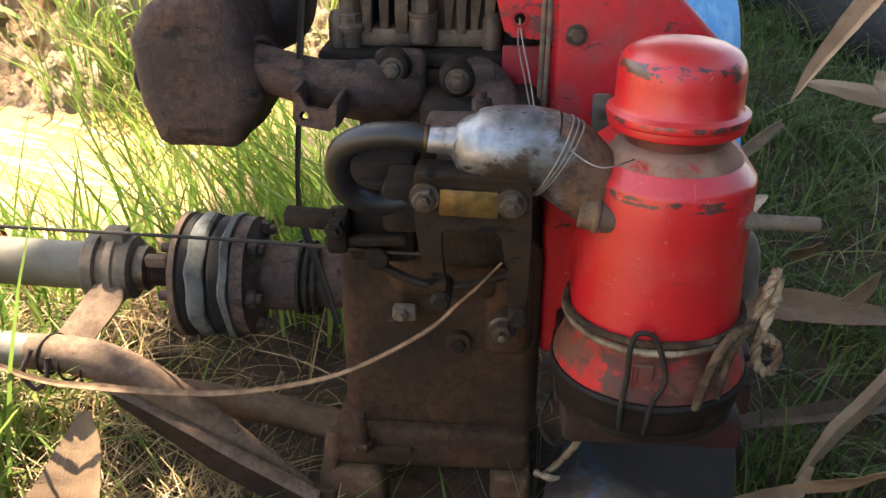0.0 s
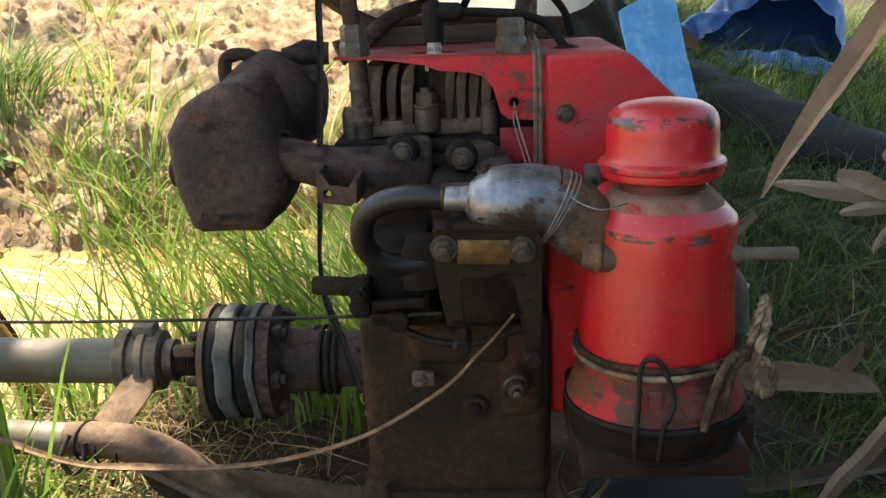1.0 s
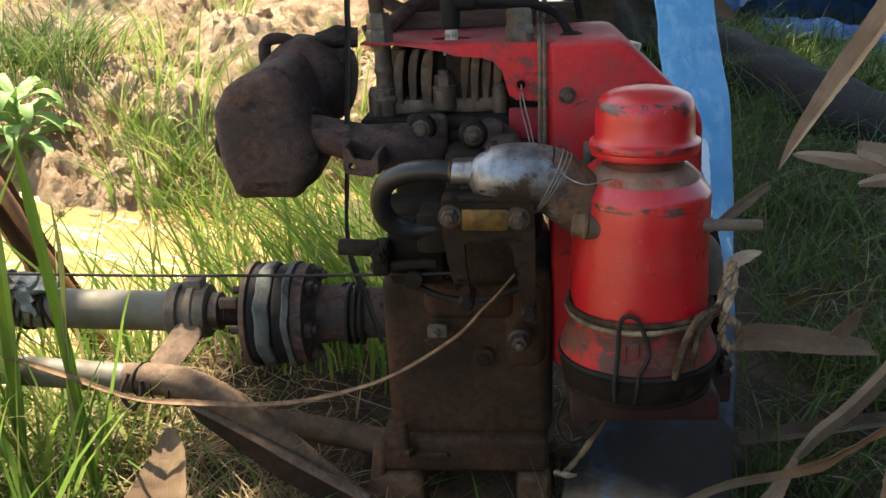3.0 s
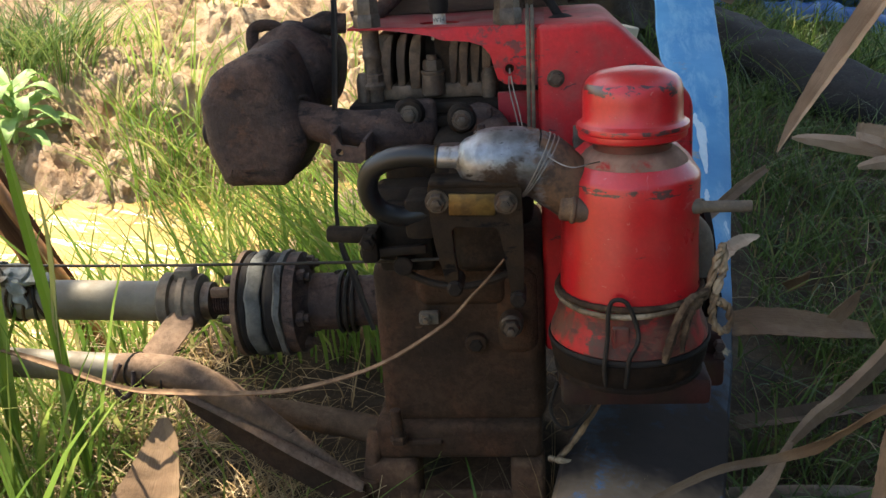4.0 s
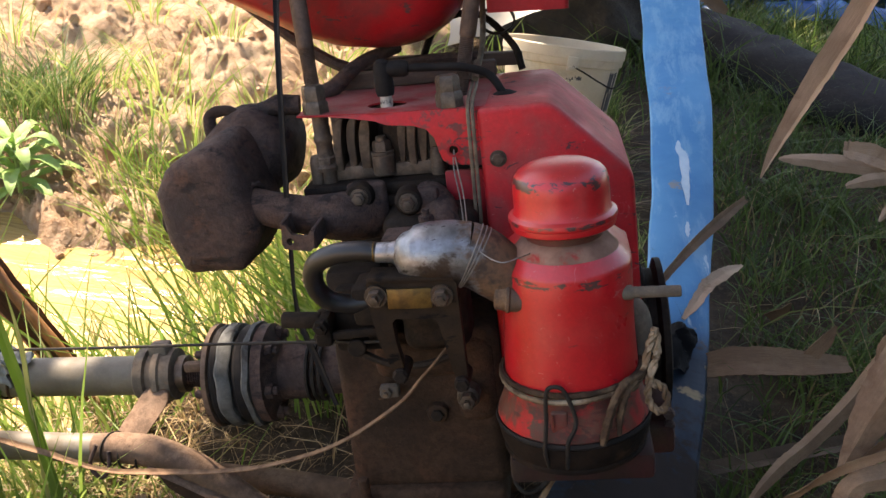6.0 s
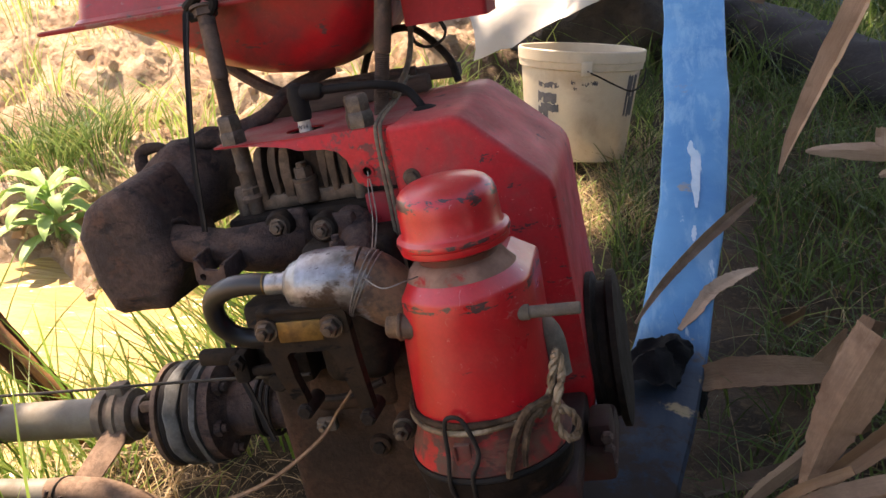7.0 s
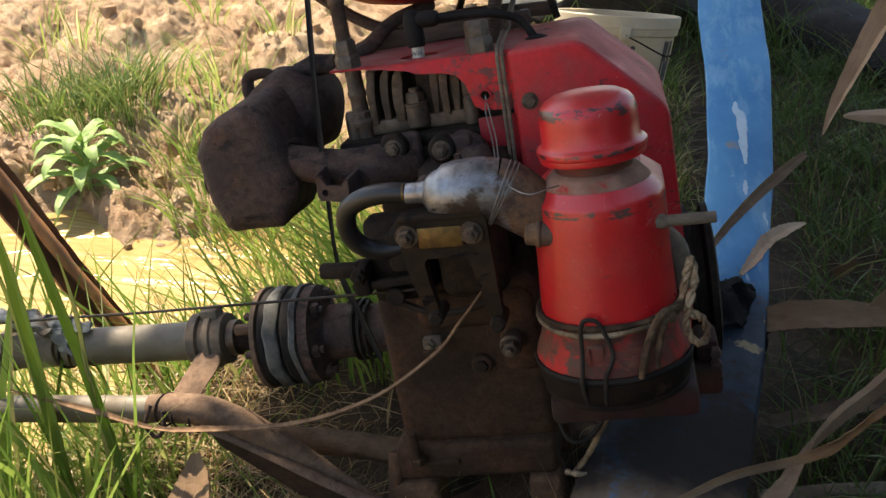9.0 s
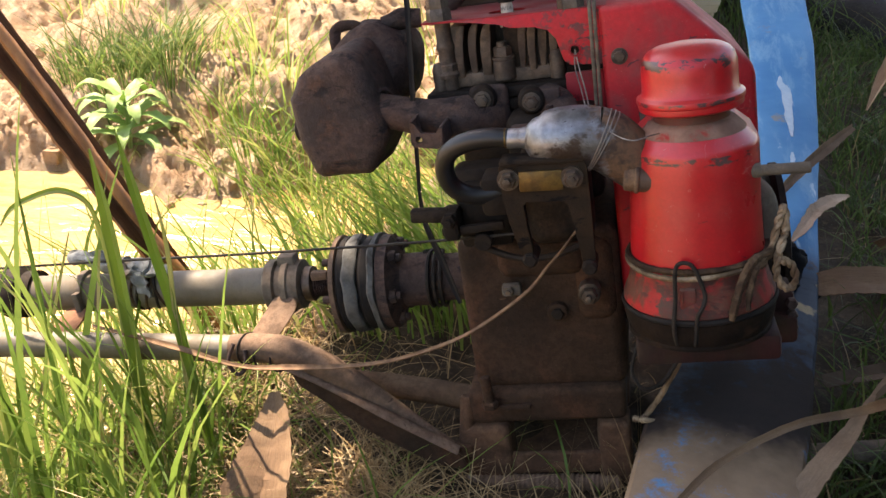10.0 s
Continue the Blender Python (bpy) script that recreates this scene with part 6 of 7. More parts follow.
blue_bag = thing("blue_bag", "crumpled blue plastic sack lying open in the grass", "plastic sack", m=FLAT)
part("mouth", cloth_sheet([
    [(0.64, 3.27, 0.05), (0.75, 3.28, 0.09), (0.86, 3.28, 0.165), (1.00, 3.30, 0.29), (1.13, 3.32, 0.38), (1.34, 3.34, 0.40), (1.47, 3.34, 0.30), (1.50, 3.30, 0.12)],
    [(0.63, 3.36, 0.10), (0.74, 3.38, 0.15), (0.84, 3.38, 0.245), (0.98, 3.40, 0.37), (1.13, 3.42, 0.46), (1.36, 3.44, 0.48), (1.51, 3.44, 0.37), (1.56, 3.40, 0.12)],
    [(0.66, 3.52, 0.06), (0.76, 3.54, 0.08), (0.86, 3.56, 0.13), (1.00, 3.58, 0.22), (1.14, 3.60, 0.30), (1.36, 3.62, 0.30), (1.51, 3.62, 0.22), (1.58, 3.60, 0.08)],
    [(0.80, 3.60, 0.04), (0.86, 3.60, 0.05), (0.94, 3.60, 0.06), (1.04, 3.61, 0.07), (1.16, 3.62, 0.08), (1.36, 3.62, 0.08), (1.48, 3.62, 0.06), (1.54, 3.62, 0.04)]], 7, 0.034, 0.09, 5), TARP, blue_bag)
part("lip", cloth_sheet([
    [(1.00, 3.14, 0.09), (1.14, 3.13, 0.125), (1.30, 3.14, 0.135), (1.49, 3.16, 0.095)],
    [(0.98, 3.22, 0.16), (1.14, 3.22, 0.185), (1.30, 3.23, 0.195), (1.50, 3.24, 0.165)],
    [(0.97, 3.50, 0.09), (1.14, 3.52, 0.090), (1.30, 3.52, 0.090), (1.52, 3.52, 0.090)]], 8, 0.022, 0.08, 8), TARP, blue_bag)

# dry leaves
def dry_leaf(pts, widths, seed, mat=None, up=(0, -0.3, 1), fold=0.18, ragged=0.06, label="dry brown palm leaf strip lying on the grass", name="dry_leaf"):
    return solo(name, strip(pts, widths, up, fold, 0.0016, 8, ragged, seed, 6), mat or LEAF_DRY, label, "leaf", "dry palm leaves", m=FLAT)


dry_leaf([(0.262, 0.46, 0.150), (0.297, 0.53, 0.175), (0.347, 0.61, 0.200), (0.397, 0.68, 0.220), (0.450, 0.745, 0.240)], [0.004, 0.012, 0.017, 0.020, 0.012], 1, LEAF_MID, (0.3, -0.8, 0.5), 0.35, 0.03, label="narrow curled dry leaf lying across the blue hose")
dry_leaf([(0.325, 0.455, 0.146), (0.347, 0.50, 0.149), (0.376, 0.56, 0.156), (0.405, 0.61, 0.151), (0.436, 0.67, 0.135), (0.467, 0.73, 0.118)], [0.006, 0.018, 0.024, 0.025, 0.018, 0.005], 2, LEAF_PALE, (-0.1, -0.6, 0.8), 0.16, 0.14, "torn pale dry leaf lying over the edge of the blue hose")
dry_leaf([(0.517, 0.930, 0.215), (0.535, 0.925, 0.280), (0.562, 0.915, 0.366), (0.588, 0.905, 0.445), (0.614, 0.895, 0.525), (0.634, 0.885, 0.596), (0.700, 0.87, 0.74)], [0.003, 0.024, 0.038, 0.046, 0.047, 0.044, 0.024], 3, LEAF_PALE, (-0.75, -0.6, 0.1), 0.50, 0.03, "long dry palm leaf blade rising from the grass")
dry_leaf([(0.538, 0.800, 0.631), (0.561, 0.800, 0.657), (0.590, 0.800, 0.692), (0.626, 0.800, 0.733)], [0.012, 0.034, 0.042, 0.036], 19, LEAF_PALE, (-0.6, -0.7, 0.3), 0.35, 0.04, "dry palm leaf tip bending down over the grass")
dry_leaf([(0.505, 2.20, 0.36), (0.55, 2.19, 0.345), (0.60, 2.185, 0.315), (0.63, 2.18, 0.30)], [0.02, 0.05, 0.045, 0.02], 15, LEAF_DRY, (0, -0.8, 0.6), 0.1, 0.1, "tan dry leaf caught between the hoses")
fan = thing("palm_fan", "torn dry pale fan palm leaf lying on the grass", "leaf", "dry palm leaves", m=FLAT)
HUB = Vector((0.885, 1.10, 0.190))
for k, (tip, w, blunt) in enumerate((((0.595, 1.12, 0.195), 0.040, 0.15), ((0.722, 1.12, 0.226), 0.046, 0.75), ((0.726, 1.06, 0.168), 0.030, 0.3), ((0.802, 1.12, 0.300), 0.056, 0.8), ((0.862, 1.14, 0.312), 0.058, 0.7),
                                     ((0.93, 1.14, 0.300), 0.055, 0.5), ((0.800, 1.03, 0.108), 0.024, 0.2), ((0.836, 1.03, 0.104), 0.026, 0.3), ((0.99, 1.12, 0.240), 0.05, 0.4), ((0.90, 1.02, 0.085), 0.03, 0.3))):
    tip = Vector(tip)
    part("blade", strip([HUB, HUB.lerp(tip, 0.30) + Vector((0, 0, 0.006)), HUB.lerp(tip, 0.65) + Vector((0, 0, 0.008)), HUB.lerp(tip, 0.9) + Vector((0, 0, 0.004)), tip], [0.008, w * 0.8, w, w * (0.45 + 0.55 * blunt), w * blunt], (0, -0.85, 0.55), 0.22 * (1 if k % 2 else -1), 0.0014, 6, 0.10, 20 + k), LEAF_PALE, fan)
dry_leaf([(0.350, 0.375, 0.112), (0.395, 0.385, 0.120), (0.45, 0.400, 0.118), (0.51, 0.415, 0.114), (0.58, 0.440, 0.105)], [0.038, 0.050, 0.050, 0.044, 0.028], 5, LEAF_DRY, (0, -0.45, 1), 0.10, 0.03, "broad tan dry leaf sheath on the grass")
dry_leaf([(0.35, 0.215, 0.05), (0.45, 0.245, 0.065), (0.56, 0.285, 0.075), (0.70, 0.33, 0.085)], [0.020, 0.026, 0.024, 0.015], 6, BARK, (0, -0.4, 1), 0.3, label="brown rolled dry leaf stalk on the ground")
dry_leaf([(0.346, 0.036, 0.140), (0.375, 0.075, 0.150), (0.405, 0.115, 0.152), (0.444, 0.160, 0.153), (0.482, 0.205, 0.160), (0.520, 0.250, 0.172), (0.567, 0.300, 0.212), (0.62, 0.345, 0.26)], [0.004, 0.013, 0.018, 0.020, 0.021, 0.022, 0.024, 0.022], 7, LEAF_DRY, (-0.35, -0.65, 0.6), -0.38, 0.05, "dark curled dry palm leaf")
dry_leaf([(0.405, -0.032, 0.255), (0.414, -0.030, 0.290), (0.422, -0.028, 0.325), (0.434, -0.026, 0.365), (0.455, -0.02, 0.42)], [0.005, 0.026, 0.040, 0.052, 0.050], 8, LEAF_MID, (-0.45, -0.85, 0.2), -0.30, 0.05, "big pale curled dry palm leaf")
dry_leaf([(0.412, -0.042, 0.262), (0.428, -0.040, 0.288), (0.448, -0.040, 0.312), (0.48, -0.035, 0.345)], [0.004, 0.014, 0.020, 0.022], 16, LEAF_DRY, (-0.3, -0.9, 0.3), 0.40, 0.05, "brown folded dry palm leaf")
dry_leaf([(0.412, -0.088, 0.170), (0.405, -0.090, 0.215), (0.397, -0.092, 0.250), (0.394, -0.092, 0.276), (0.402, -0.090, 0.291), (0.420, -0.086, 0.296), (0.445, -0.08, 0.300), (0.50, -0.07, 0.310)], [0.030, 0.030, 0.028, 0.024, 0.022, 0.024, 0.028, 0.030], 9, LEAF_MID, (-0.35, -0.85, 0.45), -0.32, 0.04, "pale dry palm leaf bent over sharply")
dry_leaf([(0.462, 0.01, 0.30), (0.452, 0.015, 0.335), (0.450, 0.02, 0.370), (0.462, 0.03, 0.41)], [0.016, 0.030, 0.034, 0.02], 17, LEAF_DRY, (-0.2, -0.95, 0.2), -0.45, 0.05, "dark brown curled leaf end")
dry_leaf([(0.668, 0.50, 0.115), (0.664, 0.50, 0.165), (0.668, 0.505, 0.215), (0.69, 0.52, 0.27)], [0.008, 0.018, 0.022, 0.016], 18, LEAF_MID, (-0.2, -0.95, 0.2), 0.25, 0.06, "narrow pale dry leaf standing in the grass")
dry_leaf([(0.100, -0.190, 0.112), (0.137, -0.143, 0.127), (0.168, -0.108, 0.142), (0.209, -0.073, 0.152), (0.265, -0.034, 0.160), (0.327, 0.000, 0.158), (0.353, -0.020, 0.193), (0.365, -0.045, 0.234), (0.375, -0.070, 0.275), (0.394, -0.085, 0.308), (0.43, -0.09, 0.335)], [0.003, 0.007, 0.008, 0.008, 0.009, 0.010, 0.013, 0.010, 0.008, 0.009, 0.008], 10, LEAF_DRY, (0.2, -0.7, 0.7), 0.15, 0.06, label="thin brown leaf strip lying over the muddy hose")
dry_leaf([(0.240, -0.125, 0.085), (0.262, -0.095, 0.102), (0.286, -0.060, 0.118), (0.316, -0.024, 0.138), (0.336, 0.008, 0.150), (0.352, 0.034, 0.160)], [0.030, 0.031, 0.029, 0.022, 0.014, 0.006], 11, LEAF_MID, (-0.6, -0.5, 0.6), 0.10, 0.05, label="straight pale leaf strip leaning on the hose")
dry_leaf([(-0.318, -0.165, -0.02), (-0.326, -0.13, 0.032), (-0.326, -0.09, 0.062), (-0.330, -0.055, 0.088), (-0.338, -0.03, 0.108)], [0.100, 0.086, 0.066, 0.042, 0.012], 12, LEAF_DRY, (-0.15, -0.75, 0.65), 0.20, 0.05, "upright pale dry leaf sheath in the grass")
dry_leaf([(0.50, 0.62, 0.075), (0.515, 0.60, 0.10), (0.52, 0.585, 0.125)], [0.02, 0.018, 0.004], 13, LEAF_DRY, (0, -1, 0.3), 0.1, label="small dry leaf scrap in the grass")
dry_leaf([(0.50, 0.42, 0.10), (0.535, 0.44, 0.14), (0.55, 0.45, 0.165)], [0.024, 0.022, 0.004], 14, LEAF_DRY, (0, -1, 0.3), 0.1, label="small dry leaf scrap in the grass")

solo("grey_pole", tube([(0.325, 0.105, 0.012), (0.47, 0.115, 0.036), (0.75, 0.14, 0.045), (1.2, 0.20, 0.055)], 0.0145, 12, 6, wobble=0.04), CLAMP, "muddy grey pole lying on the ground", "pole", m=FLAT)
solo("dark_cloth", cloth_sheet([
    [(0.232, 0.300, 0.118), (0.265, 0.305, 0.130), (0.300, 0.320, 0.122), (0.335, 0.345, 0.085), (0.362, 0.352, 0.045)],
    [(0.236, 0.345, 0.124), (0.268, 0.352, 0.146), (0.304, 0.366, 0.140), (0.338, 0.384, 0.100), (0.364, 0.39, 0.05)],
    [(0.252, 0.385, 0.126), (0.280, 0.395, 0.140), (0.312, 0.410, 0.150), (0.342, 0.422, 0.118), (0.366, 0.428, 0.06)],
    [(0.268, 0.420, 0.124), (0.292, 0.428, 0.130), (0.320, 0.440, 0.134), (0.346, 0.448, 0.108), (0.368, 0.455, 0.06)]], 6, 0.016, 0.035, 3), CLOTH, "crumpled black cloth lying over the blue hose", "cloth", m=Matrix.Translation((0.004, 0.0, 0.016)))
STALK_LINE = [(-0.570, 0.37, -0.16), (-0.655, 0.36, 0.0), (-0.730, 0.352, 0.125), (-0.812, 0.35, 0.265), (-0.905, 0.345, 0.42), (-1.05, 0.34, 0.66)]
stalk = thing("stalk", "leaning brown dry palm stalk standing in the water", "stalk", m=FLAT)
# Shade and sun in the colours: darker hollow side, bright orange lit rim.
part("blade_base", strip(STALK_LINE, [0.032, 0.046, 0.052, 0.055, 0.056, 0.050], (0.75, -0.5, 0.45), 0.36, 0.010, 7, 0.04, 3, 6), STALK_SHADED, stalk, "brown hollow side, coloured darker for shade")
part("rim", dented(tube([(x + 0.018, y - 0.006, z + 0.013) for x, y, z in STALK_LINE], [0.006, 0.010, 0.012, 0.012, 0.012, 0.010], 10, 7, (1, 0.7), 0.06, 4), 0.002, 0.02, 2), STALK, stalk, "smooth rim, coloured orange as the sunlit edge")
for k, pts in enumerate(([(0.085, 0.02, 0.200), (0.082, 0.01, 0.170), (0.098, 0.0, 0.155), (0.120, 0.01, 0.165), (0.136, 0.015, 0.205)], [(0.142, 0.02, 0.215), (0.130, 0.015, 0.175), (0.116, 0.012, 0.135), (0.100, 0.01, 0.102)], [(0.092, 0.01, 0.105), (0.105, 0.0, 0.112), (0.120, 0.01, 0.104), (0.112, 0.02, 0.100)])):
    solo("rope_end", tube(pts, 0.0022 + 0.0012 * (k > 0), 7, 6, wobble=0.15, seed=k), ROPE if k else WIRE, "frayed rope end hanging beside the crankcase" if k else "bent dark wire under the air cleaner", "rope", m=FLAT)

# broad grass rising before the shaft
tuft = thing("grass_tuft", "tuft of broad green grass blades before the shaft", "grass", m=FLAT)
for k, (pts, w) in enumerate((
        ([(-0.418, -0.03, -0.06), (-0.453, -0.03, 0.177), (-0.461, -0.03, 0.231), (-0.469, -0.03, 0.274), (-0.484, -0.03, 0.358), (-0.496, -0.03, 0.428)], 0.015),
        ([(-0.511, -0.03, -0.06), (-0.515, -0.03, 0.094), (-0.517, -0.03, 0.17), (-0.52, -0.03, 0.253), (-0.524, -0.03, 0.329), (-0.531, -0.03, 0.406)], 0.019),
        ([(-0.449, -0.03, -0.06), (-0.454, -0.03, 0.169), (-0.455, -0.03, 0.212), (-0.454, -0.03, 0.296), (-0.462, -0.03, 0.36)], 0.008),
        ([(-0.515, -0.03, -0.06), (-0.527, -0.03, 0.192), (-0.531, -0.03, 0.276), (-0.542, -0.03, 0.336), (-0.574, -0.03, 0.352), (-0.611, -0.03, 0.341), (-0.644, -0.03, 0.322), (-0.665, -0.03, 0.297)], 0.009),
        ([(-0.7, -0.03, -0.06), (-0.648, -0.03, 0.092), (-0.624, -0.03, 0.162), (-0.6, -0.03, 0.23), (-0.576, -0.03, 0.299)], 0.008))):
    part("blade", strip(pts, [w * 0.5] + [w * 0.8] * (len(pts) - 3) + [w * 0.75, w * 0.12], (0.3 - 0.2 * k, -0.9, 0.3), 0.22, 0.0008, 6, 0.02, 30 + k), GRASS_BANK, tuft)

# yellowed sheet on two stakes, standing in the pond
screen = thing("plastic_screen", "yellowed plastic sheet on thin stakes standing in the pond", "screen", m=FLAT)
part("sheet", cloth_sheet([[(-2.80, 5.62, -0.3), (-2.35, 5.66, -0.3), (-1.95, 5.62, -0.3), (-1.3, 5.64, -0.3)], [(-2.80, 5.62, 0.3), (-2.35, 5.70, 0.3), (-1.95, 5.62, 0.3), (-1.3, 5.66, 0.3)], [(-2.80, 5.62, 1.0), (-2.35, 5.66, 1.05), (-1.95, 5.62, 1.0), (-1.3, 5.64, 1.0)]], 6, 0.05, 0.4, 3), SHEET, screen)
for x in (-2.81, -1.93):
    part("stake", rod((x, 5.57, -0.5), (x + 0.01, 5.57, 1.1), 0.022, 10), STALK, screen)

# broad-leaved weed on the bank
WX, WY = -1.215, 1.215
weed = thing("weed_plant", "broad-leaved bright green weed growing on the clay bank", "plant", m=Matrix.Translation((WX, WY, at_ground(WX, WY) - 0.01)) @ Matrix.Diagonal((1.26, 1.26, 1.1, 1)))
part("stem", tube([(0, 0, -0.02), (0.004, 0, 0.05), (0.0, 0.004, 0.11), (0.004, 0, 0.15)], [0.005, 0.0045, 0.004, 0.002], 8), WEED_LEAF, weed)
wr = random.Random(12)
for k in range(26):
    a, h = k * 2.4, 0.015 + 0.125 * (k / 26)
    L, up = wr.uniform(0.125, 0.165) * (1.0 - 0.4 * k / 26), 0.10 + 0.7 * k / 26
    d = Vector((math.cos(a), math.sin(a), 0))
    part("leaf", strip([Vector((0, 0, h)), d * L * 0.28 + Vector((0, 0, h + L * 0.28 * up)), d * L * 0.62 + Vector((0, 0, h + L * 0.48 * up)), d * L * 0.88 + Vector((0, 0, h + L * 0.42 * up - 0.01)), d * L + Vector((0, 0, h + L * 0.30 * up - 0.022))], [0.007, 0.024, 0.032, 0.019, 0.001], (0, 0, 1), 0.14, 0.0006, 5, 0.02, k, 4), WEED_LEAF, weed)

# ---- unseen tree, added so that its crown shades the engine ----
tree = thing("tree", "unseen broad-leaved tree added to shade the engine", "tree", m=FLAT)
part("trunk", tube([(1.35, -2.1, -0.1), (1.25, -2.0, 0.8), (1.0, -1.8, 1.7), (0.6, -1.3, 2.4), (0.1, -0.6, 2.75), (-0.5, 0.1, 2.95)], [0.16, 0.13, 0.11, 0.08, 0.05, 0.015], 16, 8, wobble=0.05), BARK, tree)
for k, pts in enumerate(([(0.6, -1.3, 2.4), (0.5, -0.6, 2.7), (0.3, 0.2, 2.9)], [(1.0, -1.8, 1.7), (0.1, -1.6, 2.4), (-0.6, -1.2, 2.75)], [(0.1, -0.6, 2.75), (0.2, 0.2, 2.95), (0.3, 0.9, 3.05)], [(0.1, -0.6, 2.75), (-0.4, -0.5, 2.9), (-0.9, -0.3, 3.0)])):
    part("limb", tube(pts, [0.06, 0.035, 0.01], 10, 8, wobble=0.06, seed=k), BARK, tree)


def shade_plan(x, y):
    """Where the crown stands over the ground along the sun's rays: 1 inside, 0 outside."""
    edge = -0.17 + 0.10 * np.clip(y, -2, 0.2) + 0.42 * np.clip(y - 0.15, 0, 1.0) + 0.05 * lumps(x, y, 0.5, 21)
    inside = (x > edge) & (((x - 0.95) / 1.35) ** 2 + ((y - 1.6) / 3.3) ** 2 < 1 + 0.15 * lumps(x, y, 0.6, 22))
    # Leaf patches set to darken ground by the coupling and dapple sack and grass.
    coupling_shade = (x > -0.28 + 0.04 * lumps(x, y, 0.2, 24)) & (x < 0.3) & (y > 0.0) & (y < 0.37 + 0.04 * lumps(x, y, 0.25, 25))
    sparse = (x > -0.38) & (y > 1.90) & (y < 3.0) & (x < 0.75) & (lumps(x, y, 0.22, 26) > 0.30)
    inside = inside & ~((x > 0.66) & (y > 2.40 + 0.08 * lumps(x, y, 0.3, 28)) & (lumps(x, y, 0.30, 27) > 0.62))
    dapple = (x < -0.42) & (y < 0.10) & (y > -0.7) & (lumps(x, y, 0.20, 31) > 0.75)
    return (inside & ((lumps(x, y, 0.34, 23) < 1.05) | (x < 1.0))) | coupling_shade | sparse | dapple


rng = np.random.RandomState(5)
px, py = rng.uniform(-1.2, 2.5, 67000), rng.uniform(-1.7, 5.1, 67000)
keep = shade_plan(px, py)
px, py = px[keep], py[keep]
ph = rng.uniform(2.25, 3.15, len(px))
cx, cy = px + SUN_FROM.x / SUN_FROM.z * ph, py + SUN_FROM.y / SUN_FROM.z * ph
ax, L = rng.uniform(0, 2 * np.pi, len(px)), rng.uniform(0.07, 0.13, len(px))
dx, dy, dz = np.cos(ax) * L, np.sin(ax) * L, rng.uniform(-0.5, 0.3, len(px)) * L
sx, sy = -np.sin(ax) * L * 0.24, np.cos(ax) * L * 0.24
mid = np.stack([cx + dx * 0.5, cy + dy * 0.5, ph + dz * 0.35], -1)
side = np.stack([sx, sy, rng.uniform(-0.3, 0.3, len(px)) * L], -1)
verts = np.stack([np.stack([cx, cy, ph], -1), mid + side, np.stack([cx + dx, cy + dy, ph + dz], -1), mid - side], 1).reshape(-1, 3)
me = bpy.data.meshes.new("crown")
me.from_pydata(verts.tolist(), [], np.arange(len(verts)).reshape(-1, 4).tolist())
me.materials.append(CROWN_LEAF)
crown = new("crown", me)
crown.parent = tree
tagged(crown, "dense green leaf crown", kind="stuff")


# unseen bushes, added behind the camera and along the shaded side to block sky light
def bush(cx, cy, rx, ry, top, count, seed):
    r = np.random.RandomState(seed)
    a, d, h = r.uniform(0, 2 * np.pi, count), np.sqrt(r.uniform(0.1, 1, count)), r.uniform(0.05, 1, count)
    shrink = np.sqrt(np.clip(1 - (h - 0.35) ** 2 * 1.6, 0.1, 1)) * (1 + 0.2 * np.sin(a * 3 + seed))
    c = np.stack([cx + rx * d * shrink * np.cos(a), cy + ry * d * shrink * np.sin(a), h * top], -1)
    t, size = r.uniform(0, 2 * np.pi, count), r.uniform(0.09, 0.16, count)
    along = np.stack([np.cos(t), np.sin(t), r.uniform(-0.8, 0.4, count)], -1) * size[:, None]
    across = np.stack([-np.sin(t), np.cos(t), r.uniform(-0.4, 0.4, count)], -1) * size[:, None] * 0.28
    v = np.stack([c, c + along * 0.5 + across, c + along, c + along * 0.5 - across], 1).reshape(-1, 3)
    ob = thing("bush", "leafy green bush added out of view to block sky light", "bush", "bushes", m=FLAT)
    me = bpy.data.meshes.new("foliage")
    me.from_pydata(v.tolist(), [], np.arange(len(v)).reshape(-1, 4).tolist())
    me.materials.append(CROWN_LEAF)
    leaves = new("foliage", me)
    leaves.parent = ob
    tagged(leaves, kind="stuff")
    for k in range(5):
        a = k * 1.26
        part("stem", tube([(cx, cy, -0.05), (cx + rx * 0.3 * math.cos(a), cy + ry * 0.3 * math.sin(a), top * 0.45), (cx + rx * 0.7 * math.cos(a), cy + ry * 0.7 * math.sin(a), top * 0.85)], [0.03, 0.018, 0.005], 8), BARK, ob)


for k, (cx, cy, rx, ry, top) in enumerate(((0.5, -2.7, 0.9, 0.6, 1.3), (1.7, -1.9, 0.9, 0.7, 2.1), (2.1, -0.6, 0.7, 0.8, 2.1), (2.8, 0.7, 0.7, 0.8, 1.9), (1.55, -0.55, 0.45, 0.45, 1.7), (1.95, 0.35, 0.45, 0.5, 1.6))):
    bush(cx, cy, rx, ry, top, 2600, 60 + k)

